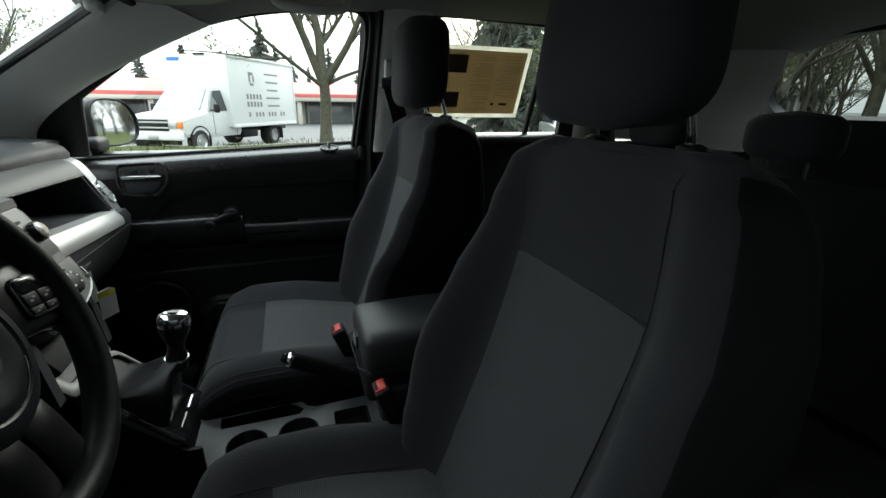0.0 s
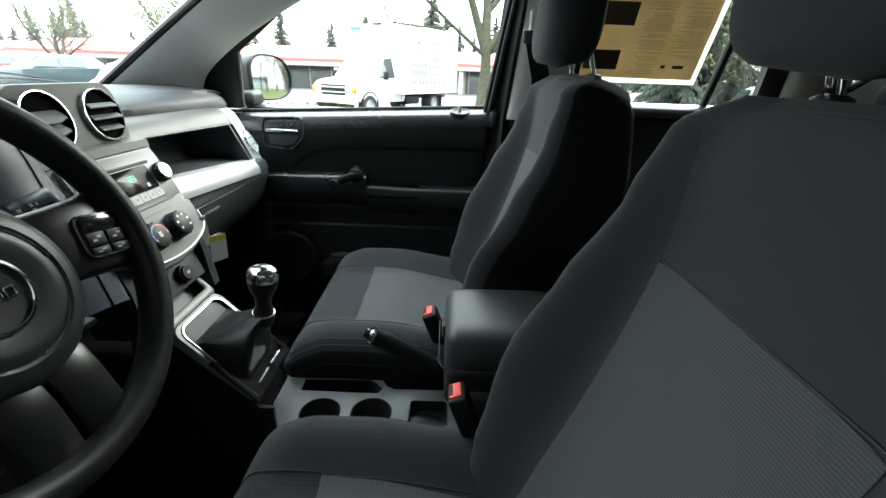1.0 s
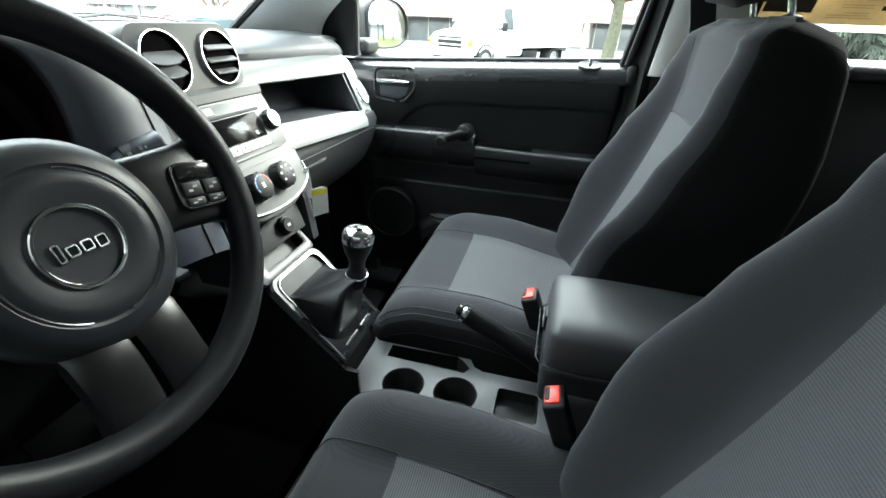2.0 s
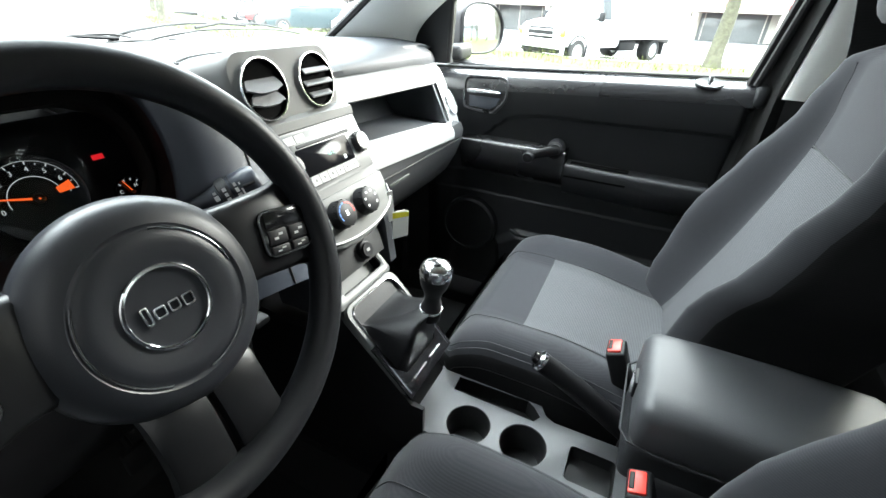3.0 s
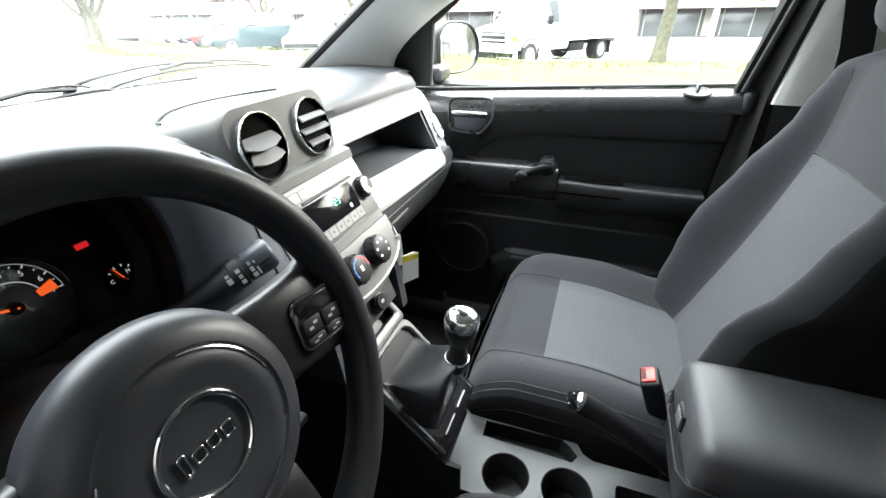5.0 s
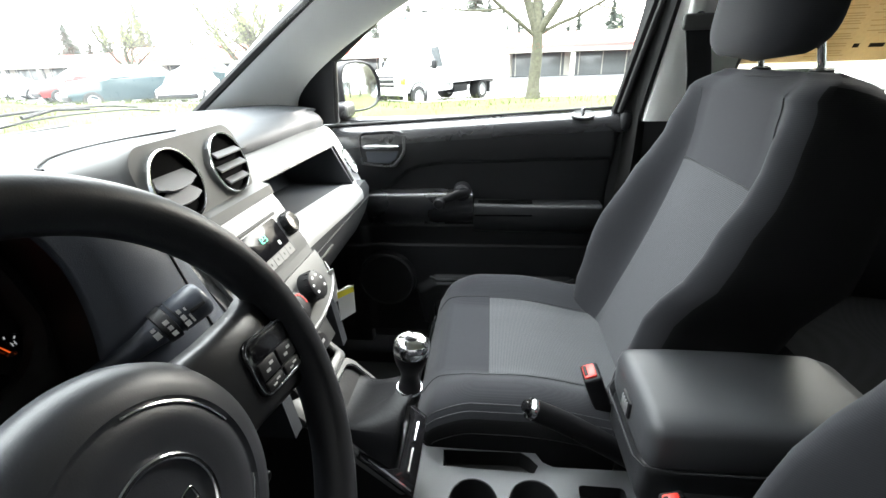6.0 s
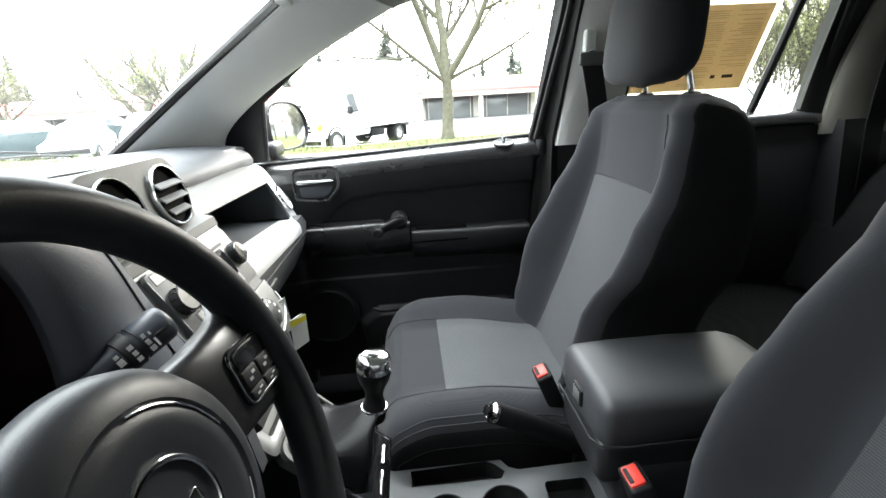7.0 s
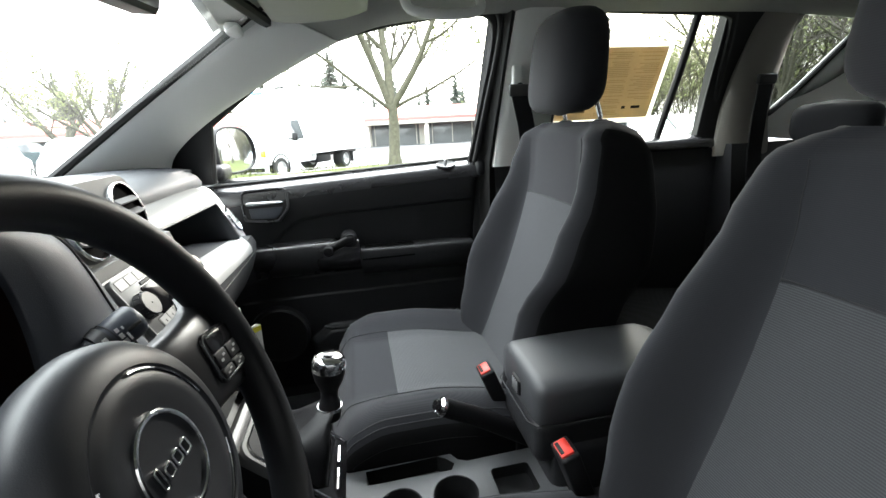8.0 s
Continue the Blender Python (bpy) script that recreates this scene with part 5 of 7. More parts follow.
part("card", slab([(-0.013, -0.03), (0.012, -0.028), (0.014, 0.012), (0.006, 0.016), (-0.012, 0.014)], TAG, 0.0007), M_PAPER, tag)
part("upper_strip", slab([(-0.018, 0.0), (-0.008, 0.0), (-0.011, 0.048), (-0.02, 0.046)], TAG @ Matrix.Translation((0, 0, -0.0016)), 0.0007), M_PAPER, tag)
part("yellow_stripe", slab([(-0.0125, 0.004), (0.0133, 0.004), (0.0136, 0.011), (-0.0122, 0.013)], TAG @ Matrix.Translation((0, 0, 0.0008)), 0.0003), M_ORANGE_PAINT, tag)

# ---- centre console ----
from mathutils.geometry import tessellate_polygon

console = thing("centre_console", (0.01, -0.2, 0.30), "grey plastic centre console with cup holders and trays", "centre console")
ZC = 0.600


part("tray_plate", rbox((0.165, 0.38, 0.02), (0.008, -0.236, 0.535), 0.004), M_CONSOLE, console)


def plate_with_wells():
    """The plate's top as faces round each well, with smooth well walls."""
    bm = bmesh.new()
    wells = [
        (circle(0.0385, 40, (-0.026, -0.143)), 0.06), (circle(0.0395, 40, (-0.022, -0.238)), 0.06),
        ([(0.032, -0.090), (0.064, -0.088), (0.069, -0.222), (0.060, -0.236), (0.044, -0.250), (0.030, -0.242)], 0.032),
        ([(0.052, -0.258), (0.070, -0.247), (0.076, -0.40), (0.046, -0.40), (0.044, -0.275)], 0.032),
        (round_rect(0.064, 0.072, 0.008, 4, (-0.018, -0.345)), 0.022)]
    edge = round_rect(0.162, 0.378, 0.012, 5, (0.008, -0.236))
    loops = [edge] + [pts for pts, d in wells]
    flat = [p for lp in loops for p in lp]
    made = [bm.verts.new((x, y, ZC)) for x, y in flat]
    for tri in tessellate_polygon([[Vector((x, y, 0)) for x, y in lp] for lp in loops]):
        bm.faces.new([made[i] for i in tri])
    ov = made[:len(edge)]
    start = len(edge)
    for pts, d in wells:
        n = len(pts)
        wv = made[start:start + n]
        start += n
        cx, cy = sum(p[0] for p in pts) / n, sum(p[1] for p in pts) / n
        low = [bm.verts.new((cx + (x - cx) * 0.92, cy + (y - cy) * 0.96, ZC - d)) for x, y in pts]
        for i in range(n):
            bm.faces.new((wv[i], wv[(i + 1) % n], low[(i + 1) % n], low[i]))
        bm.faces.new(low)
    lowedge = [bm.verts.new((x, y, ZC - 0.06)) for x, y in edge]
    n = len(edge)
    for i in range(n):
        bm.faces.new((ov[i], ov[(i + 1) % n], lowedge[(i + 1) % n], lowedge[i]))
    return bm


tray = part("tray_top", plate_with_wells(), M_CONSOLE, console, "mid grey tray with two cup holders", 30)
# Faces below the plate's top get the wells' painted shade.
tray.data.materials.append(M_WELL_SHADE)
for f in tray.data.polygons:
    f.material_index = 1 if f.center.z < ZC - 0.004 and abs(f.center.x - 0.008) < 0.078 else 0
for (x, y), r in (((-0.026, -0.143), 0.0385), ((-0.022, -0.238), 0.0395)):
    cup = part("cup_holder", lathe([(0.001, -0.056), (r * 0.93, -0.056), (r * 0.95, -0.02), (r * 0.985, -0.001), (r * 0.97, -0.001), (r * 0.90, -0.018), (r * 0.82, -0.022), (r * 0.80, -0.052), (0.001, -0.052)], pose(x, y, ZC), 40), M_WELL_SHADE, console, "round cup holder with shade painted inside")
part("side_wall", loft([[(x, y, z) for x, z in ((-0.075, 0.60), (-0.082, 0.45), (-0.10, 0.30), (0.11, 0.30), (0.10, 0.45), (0.092, 0.598))] for y in (-0.045, -0.2, -0.43)], closed=False), M_BLACK, console)
part("rear_pillar", rbox((0.155, 0.30, 0.17), (0.022, -0.55, 0.60), 0.02, 3), M_DOOR, console)
part("front_wall", loft([[(s * w + 0.0, y, z) for s, w in ((-1, 0.074), (1, 0.068))] + [(0.066, y + 0.02, z - 0.25), (-0.074, y + 0.02, z - 0.25)] for y, z, w in ((-0.05, 0.602, 0), (-0.02, 0.65, 0), (0.06, 0.74, 0), (0.13, 0.80, 0))]), M_BLACK, console)
part("front_side", loft([[(x, y, z) for x, z in ((-0.082, 0.27), (-0.076, 0.52), (-0.070, top), (0.070, top), (0.076, 0.52), (0.082, 0.27))] for y, top in ((-0.06, 0.56), (0.02, 0.64), (0.12, 0.72), (0.30, 0.74))]), M_BLACK, console, "black lower side of the console", 50)
# sloping shift plate with its silver frame
SH = axes((-0.004, 0.006, 0.732), (1, 0, 0), (0, 0.69, 0.724))
plate = part("shift_plate", ring(round_rect(0.146, 0.180, 0.018, 6), round_rect(0.122, 0.142, 0.02, 6, (0, 0.010)), SH @ Matrix.Translation((0, 0, -0.02)), 0.024, None, 0.004), M_STACK, console, "satin grey shift surround")
part("chrome_bezel", ring(round_rect(0.126, 0.146, 0.021, 6, (0, 0.010)), round_rect(0.120, 0.140, 0.019, 6, (0, 0.010)), SH @ Matrix.Translation((0, 0, 0.002)), 0.004, None, 0.001), M_CHROME, console)
part("dark_side", slab([(-0.082, 0.0), (-0.06, 0.0), (0.07, 0.13), (0.10, 0.155), (0.10, 0.10), (-0.0, -0.1), (-0.082, -0.12)], axes((-0.0775, 0.0, 0.655), (0, 1, 0), (0, 0, 1)), 0.008, 0.002), M_BLACK, console)
for s in (-1, 1):
    part("chrome_strip", sweep([SH @ Vector((s * 0.068, -0.085 + 0.04 * i, 0.006)) for i in range(3)], 0.0022, 6), M_CHROME, console)
part("lower_cap", slab([(-0.0745, -0.0915), (0.0745, -0.0915), (0.0755, 0.0), (0.0645, 0.0), (0.060, -0.045), (0.050, -0.059), (-0.050, -0.059), (-0.060, -0.045), (-0.0645, 0.012), (-0.0755, 0.012)], SH @ Matrix.Translation((0, 0, 0.003)), 0.004, 0.0015), M_PIANO, console, "glossy black end of the shift surround")
for u0, u1 in ((-0.046, -0.004), (0.010, 0.047)):
    part("chrome_insert", sweep([SH @ Vector((u, -0.0745, 0.0078)) for u in (u0, u1)], 0.0024, 6), M_CHROME, console)
bin_ = part("front_bin", ring(round_rect(0.150, 0.062, 0.010, 6, (0, 0.118)), round_rect(0.112, 0.030, 0.005, 6, (0.006, 0.119)), SH @ Matrix.Translation((0, 0, -0.02)), 0.0225, None, 0.002), M_STACK, console, "satin grey plate with a small open bin")
part("bin_floor", rbox((0.120, 0.036, 0.003), (0.006, 0.119, -0.019), 0.0, 1, SH), M_GREY, bin_)
# Black plate paints the shade at the bin's right end.
part("bin_end", rbox((0.004, 0.032, 0.016), (0.0605, 0.119, -0.0100), 0.0, 1, SH), M_CAVITY_SHADE, bin_)

# gear lever: boot, neck and chrome-topped knob
lever = thing("gear_lever", (0.0, 0.0, 0.72), "gear lever with leather boot and chrome-topped knob", "gear lever")
rows = []
foot = round_rect(0.122, 0.142, 0.02, 6, (0, 0.010))
for f in np.linspace(0, 1, 24):
    row = []
    for x, y in foot:
        base = SH @ Vector((x, y, 0.0))
        a = math.atan2((y - 0.010) / 0.071, x / 0.061)
        top = Vector((0.006 + 0.015 * math.cos(a), -0.045 + 0.015 * math.sin(a), 0.792))
        g = f ** 1.35
        p = base + (top - base) * g
        p.z = base.z + (top.z - base.z) * (1 - (1 - f) ** 2.1)
        sag = math.sin(math.pi * f)
        p.z -= 0.026 * sag * ss(0.735, 0.79, base.z)
        crease = abs(math.sin(2 * a)) ** 3 - 0.45
        p += Vector((math.cos(a), math.sin(a), 0.25)) * (0.017 * crease * sag + 0.0035 * math.sin(8 * f + 3 * math.cos(a + 0.6)) * sag)
        row.append(p)
    rows.append(row)
part("boot", loft(rows), M_BOOT, lever, "black leather shift boot", 50)
KN = axes((0.008, -0.050, 0.80), (1, 0, 0), (0.0, 1, 0.1))
part("neck", lathe([(0.001, -0.03), (0.0165, -0.03), (0.0185, -0.012), (0.0165, -0.002), (0.0135, 0.004), (0.013, 0.016), (0.016, 0.026), (0.0215, 0.038), (0.0245, 0.050), (0.0255, 0.058), (0.001, 0.058)], KN, 32), M_KNOB, lever, "satin black knob body")
part("knob_top", lathe([(0.0256, 0.057), (0.0262, 0.063), (0.0250, 0.071), (0.0215, 0.0765), (0.015, 0.079), (0.001, 0.080)], KN, 36), M_CHROME, lever, "chrome knob cap")
part("shift_pattern", slab(circle(0.009, 24), KN @ Matrix.Translation((0, 0, 0.0796)), 0.0012, 0.0004), M_PIANO, lever)
part("ring", ring(circle(0.0195, 32), circle(0.0165, 32), KN @ Matrix.Translation((0, 0, -0.012)), 0.004, None, 0.001), M_CHROME, lever)

# hand brake
brake = thing("hand_brake", (0.062, -0.40, 0.60), "black hand brake lever with chrome button", "hand brake")
a, b = Vector((0.064, -0.44, 0.585)), Vector((0.043, -0.232, 0.727))
pts = spline([a, a + (b - a) * 0.3 + Vector((0, 0, 0.004)), a + (b - a) * 0.7 + Vector((0, 0, 0.006)), b], 20)
part("grip", sweep(pts, 0.0165, 14, taper=lambda t: 1.15 - 0.12 * t if t < 0.9 else 1.04 - 0.1 * (t - 0.9) * 10 * 0.3), M_BLACK, brake, "black grip")
d = (b - a).normalized()
BT = Matrix.Translation(b) @ d.to_track_quat("Z", "Y").to_matrix().to_4x4()
part("chrome_collar", lathe([(0.0155, -0.006), (0.0172, -0.002), (0.0168, 0.004), (0.012, 0.007), (0.010, 0.006)], BT, 28), M_CHROME, brake, "chrome collar")
part("button", lathe([(0.0095, 0.0), (0.0095, 0.012), (0.008, 0.0145), (0.001, 0.015)], BT, 24), M_PIANO, brake)
part("lever_base", rbox((0.03, 0.10, 0.07), (0.066, -0.43, 0.575), 0.012, 3), M_BLACK, brake)

# padded armrest bin
arm = thing("armrest", (0.03, -0.5, 0.60), "black padded vinyl armrest on the console bin", "armrest")
rows = []
for y, w, zt, zb in ((-0.371, 0.066, 0.774, 0.735), (-0.373, 0.082, 0.787, 0.722), (-0.380, 0.090, 0.797, 0.716), (-0.390, 0.093, 0.801, 0.714), (-0.45, 0.094, 0.803, 0.714), (-0.55, 0.094, 0.803, 0.714), (-0.65, 0.092, 0.800, 0.716), (-0.675, 0.086, 0.792, 0.722), (-0.682, 0.07, 0.776, 0.735)):
    row = []
    h, c = (zt - zb) / 2, (zt + zb) / 2
    for i in range(32):
        t = 2 * math.pi * i / 32
        ca, sa = math.cos(t), math.sin(t)
        row.append((0.034 + 0.955 * w * math.copysign(abs(ca) ** 0.34, ca), y, c + h * math.copysign(abs(sa) ** 0.42, sa)))
    rows.append(row)
part("pad", loft(rows), M_PAD, arm, "black padded vinyl lid", 60)
part("bin", rbox((0.160, 0.30, 0.075), (0.032, -0.522, 0.685), 0.014, 3), M_DOOR, arm)
part("lid_gap", sweep([(0.034 + 0.955 * x, y - 0.007, 0.728) for x, y in ((-0.094, -0.65), (-0.095, -0.40), (-0.088, -0.364), (-0.07, -0.354), (0.07, -0.354), (0.09, -0.37))], 0.0016, 6), M_SEAM, arm, "dark lid gap")
latch = part("latch", rbox((0.034, 0.007, 0.03), (0.038, -0.3705, 0.752), 0.003, 2), M_BLACK, arm, "ribbed black latch")
for i in range(4):
    part("latch_rib", rbox((0.002, 0.003, 0.024), (0.028 + 0.0065 * i, -0.3665, 0.752), 0.0008, 1), M_PALE, latch)

# ---- passenger door ----
door = thing("door_1", (0.74, -0.1, 0.35), "black plastic passenger door trim with crank window", "car door", "", "structure")


def inside(y, z, pts, soft=0.006):
    """How far (y, z) lies inside a convex outline, as a soft 0 to 1."""
    d = 9.0
    n = len(pts)
    for i in range(n):
        (ay, az), (by, bz) = pts[i], pts[(i + 1) % n]
        ey, ez = by - ay, bz - az
        L = math.hypot(ey, ez)
        d = min(d, ((z - az) * ey - (y - ay) * ez) / L)
    return ss(-soft, soft, d)


def door_x(y, z):
    """The surface of the door trim: how far it stands from the middle of the car."""
    x = 0.702 - 0.020 * ss(0.87, 1.03, z) + 0.010 * ss(0.9, 0.5, z)
    # recessed middle field under the upper shoulder
    upper = mix([(-0.50, 0.978), (-0.05, 0.969), (0.03, 0.960), (0.06, 0.950), (0.095, 0.926), (0.12, 0.902), (0.15, 0.873), (0.19, 0.83)], y)
    x += 0.008 * ss(upper + 0.006, upper - 0.006, z) * ss(0.23, 0.20, y)
    # creases
    for zz, slope, a, b in ((0.775, 0.012, 0.22, -0.46), (0.712, 0.0, 0.2, -0.46)):
        line = zz + slope * (y - 0.2) * -1
        x -= 0.0042 * ss(line + 0.003, line - 0.003, z) * ss(-0.47, -0.44, y)
    # map pocket
    x -= 0.03 * inside(y, z, [(-0.44, 0.44), (0.04, 0.44), (0.06, 0.56), (0.0, 0.60), (-0.40, 0.60), (-0.44, 0.57)], 0.012)
    # front edge curls towards the hinge
    x += 0.05 * ss(0.27, 0.36, y) + 0.05 * ss(-0.475, -0.50, y) ** 2
    return x


def ledge_z(y):
    """The height of the window ledge, rising towards the rear."""
    return 1.057 + 0.036 * (0.25 - y) / 0.75


def bent(a, b):
    y = 0.36 - 0.865 * a
    z = 0.40 + (ledge_z(y) - 0.042 - 0.40) * b
    return (door_x(y, z), y, z)


part("trim_panel", grid(bent, 170, 220), M_DOOR, door, "grained black door trim", 50)
part("door_skin", rbox((0.05, 0.90, 0.80), (0.80, -0.07, 0.68), 0.02), M_BODY, door)
part("sill_ledge", loft([[(x, y, ledge_z(y) + d) for x, d in ((0.700, -0.052), (0.6824, -0.046), (0.6818, -0.040), (0.6826, -0.028), (0.6850, -0.018), (0.6890, -0.010), (0.6945, -0.0045), (0.701, -0.001), (0.711, 0.003), (0.722, 0.007), (0.728, -0.01), (0.72, -0.08))] for y in np.linspace(0.345, -0.50, 24)]), M_SILL, door, "smooth black window ledge", 60)
part("sill_seal", sweep([(0.723, y, ledge_z(y) + 0.011) for y in np.linspace(0.27, -0.495, 20)], 0.004, 8), M_RUBBER, door)
part("armrest_ledge", loft([[(x, y, z + 0.890 - 0.004 * ss(0.16, 0.21, y)) for x, z in ((0.712, 0.0), (0.668, -0.001), (0.660, -0.004), (0.657, -0.012), (0.661, -0.05), (0.674, -0.085), (0.70, -0.105))] for y in np.linspace(0.19, -0.115, 12)]), M_SILL, door, "black door armrest ledge", 50)
pull = part("pull_ledge", loft([[(x, y, z + 0.866 - 0.006 * ss(0.0, -0.30, y)) for x, z in ((0.712, -0.004), (0.667, -0.005), (0.660, -0.008), (0.657, -0.015), (0.661, -0.05), (0.674, -0.085), (0.70, -0.10))] for y in np.linspace(-0.119, -0.465, 14)]), M_DOOR, door, "black door pull ledge", 50)
part("pull_pocket", rbox((0.022, 0.15, 0.004), (0.682, -0.205, 0.8585), 0.0015, 1), M_CAVITY_SHADE, pull, "pull pocket with its shade painted black")
part("pull_groove", rbox((0.003, 0.16, 0.005), (0.6588, -0.20, 0.826), 0.001, 1), M_CAVITY_SHADE, pull)
part("end_cap", rbox((0.05, 0.03, 0.05), (0.702, -0.503, 1.072), 0.012, 3), M_DOOR, door)
# sail panel in the front corner of the window
part("sail_panel", loft([[(x - 0.42 * (z - 1.08), y, z) for y, z in ((0.262, 1.075), (0.262, 1.095), (0.228, 1.232), (0.24, 1.248), (0.30, 1.215), (0.36, 1.155), (0.42, 1.085), (0.42, 1.07))] for x in (0.700, 0.740)]), M_DOOR, door, "black triangular corner panel")
part("glass_channel", sweep([(side_x(z), y, z) for y, z in ((0.263, 1.08), (0.246, 1.15), (0.227, 1.235))], 0.008, 8), M_RUBBER, door)

# inner handle: recess, bezel, chrome lever
HM = axes((0.681, 0.134, 1.008), (0, -1, 0), (0.18, 0, 1))
outline = [(-0.064, 0.030), (-0.052, 0.046), (-0.036, 0.048), (0.046, 0.050), (0.062, 0.040), (0.065, 0.022), (0.063, -0.010), (0.040, -0.040), (0.024, -0.048), (-0.044, -0.042), (-0.060, -0.030)]
outline = [(p.x, p.y) for p in spline([(x, y, 0) for x, y in outline], 44, True)]
inner = [(x * 0.90, y * 0.87) for x, y in outline]
handle = part("handle_bezel", ring(outline, inner, HM @ Matrix.Translation((0, 0, -0.018)), 0.026, None, 0.005), M_SILL, door, "black handle recess", 30)
part("recess_floor", slab(inner, HM @ Matrix.Translation((0, 0, -0.003)), 0.003), M_DEEP, handle)
part("lever", loft([[HM @ Vector((x, 0.006 + h * math.sin(t), 0.012 + 0.008 * math.cos(t))) for t in np.linspace(0, 2 * math.pi, 14, endpoint=False)] for x, h in ((-0.048, 0.004), (-0.044, 0.0072), (-0.02, 0.0066), (0.02, 0.006), (0.045, 0.0055), (0.050, 0.0035))]), M_DARKCHROME, handle, "chrome door lever")
part("finger_plate", slab([(-0.040, -0.034), (0.022, -0.038), (0.040, -0.026), (0.046, -0.006), (-0.044, -0.006)], HM @ Matrix.Translation((0, 0, 0.0)), 0.006, 0.002), M_CHEEK, handle)
# window crank
CRK = axes((0.655, -0.086, 0.894), (0, -1, 0), (0, 0, 1))
crank = part("window_crank", lathe([(0.001, -0.03), (0.024, -0.03), (0.023, 0.006), (0.017, 0.011), (0.001, 0.012)], CRK, 28), M_BLACK, door, "black window crank handle")
part("crank_arm", loft([[CRK @ Vector((x, y0 + w * math.cos(t), zc + 0.007 * math.sin(t))) for t in np.linspace(0, 2 * math.pi, 14, endpoint=False)] for x, y0, w, zc in ((0.014, 0.004, 0.013, 0.010), (-0.012, -0.003, 0.0135, 0.013), (-0.036, -0.012, 0.0125, 0.016), (-0.060, -0.021, 0.0115, 0.018), (-0.070, -0.025, 0.0075, 0.018))]), M_BLACK, crank)
part("crank_knob", lathe([(0.001, 0.02), (0.010, 0.02), (0.0145, 0.032), (0.0155, 0.045), (0.012, 0.052), (0.001, 0.054)], CRK @ Matrix.Translation((-0.060, -0.021, -0.008)), 24), M_BLACK, crank)
part("crank_cap", lathe([(0.001, 0.0125), (0.015, 0.0125), (0.0145, 0.0150), (0.001, 0.0165)], CRK @ Matrix.Translation((0.004, 0.004, 0.0)), 28), M_VINYL, crank)
# lock button in its chrome cup
LK = axes((0.7005, -0.398, 1.0850), (0.86, 0, 0.5), (0, 1, 0))
lock = part("lock_cup", lathe([(0.012, -0.004), (0.0195, 0.0), (0.0205, 0.004), (0.019, 0.006), (0.013, 0.0015), (0.001, 0.001)], LK @ Matrix.Diagonal((0.9, 1.5, 1, 1)), 32), M_STACK, door, "chrome lock cup")
part("lock_button", lathe([(0.001, 0), (0.0048, 0), (0.0048, 0.016), (0.0035, 0.0185), (0.001, 0.019)], pose(0.7015, -0.398, 1.0860), 18), M_DARKCHROME, lock)
# lower speaker grille
SP = axes((0.682, 0.155, 0.60), (0, -1, 0), (0, 0, 1))
sp = part("speaker_grille", lathe([(0.001, -0.025), (0.092, -0.025), (0.090, -0.002), (0.084, 0.003), (0.076, 0.001), (0.001, 0.006)], SP, 48), M_DOOR, door, "round black speaker grille")
part("speaker_rim", sweep([SP @ Vector((0.083 * math.cos(t), 0.083 * math.sin(t), 0.0030)) for t in np.linspace(0, 2 * math.pi, 48, endpoint=False)], 0.0022, 6, True), M_DOOR, sp)
part("pocket_lip", sweep([(door_x(y, 0.598) - 0.004, y, 0.602) for y in np.linspace(0.02, -0.42, 20)], 0.005, 8), M_VINYL, door)

# outside mirror
mir = thing("door_mirror", (0.86, 0.24, 1.12), "black outside door mirror reflecting bare trees", "door mirror")
MM = axes((0.905, 0.245, 1.158), (0.905, -0.425, 0.0), (0.0, 0.05, 1))
shape = [(-0.078, -0.052), (-0.080, 0.02), (-0.070, 0.052), (-0.04, 0.068), (0.02, 0.068), (0.06, 0.054), (0.085, 0.022), (0.088, -0.012), (0.076, -0.042), (0.045, -0.060), (0.0, -0.066), (-0.05, -0.064)]
big = [(p.x, p.y) for p in spline([(x, y, 0) for x, y in shape], 60, True)]
part("housing", slab([(x * 1.06, y * 1.07) for x, y in big], MM @ Matrix.Translation((0, 0, 0.004)) @ Matrix.Diagonal((1, 1, -1, 1)), 0.075, 0.03, 4), M_BLACK, mir, "black mirror housing", 60)
part("rim", ring([(x * 1.06, y * 1.07) for x, y in big], [(x * 0.975, y * 0.975) for x, y in big], MM @ Matrix.Translation((0, 0, -0.004)), 0.014, None, 0.003), M_BLACK, mir)
part("mirror_glass", loft([[MM @ Vector((x * f, y * f, 0.0085 - (x * x + y * y) * f * f / 1.7)) for x, y in big] for f in (0.98, 0.85, 0.7, 0.55, 0.4, 0.25, 0.12, 0.02)]), M_MIRROR, mir, "silvered convex mirror glass", 80)
part("foot", rbox((0.10, 0.05, 0.045), (0.80, 0.27, 1.10), 0.015, 3), M_BLACK, mir)

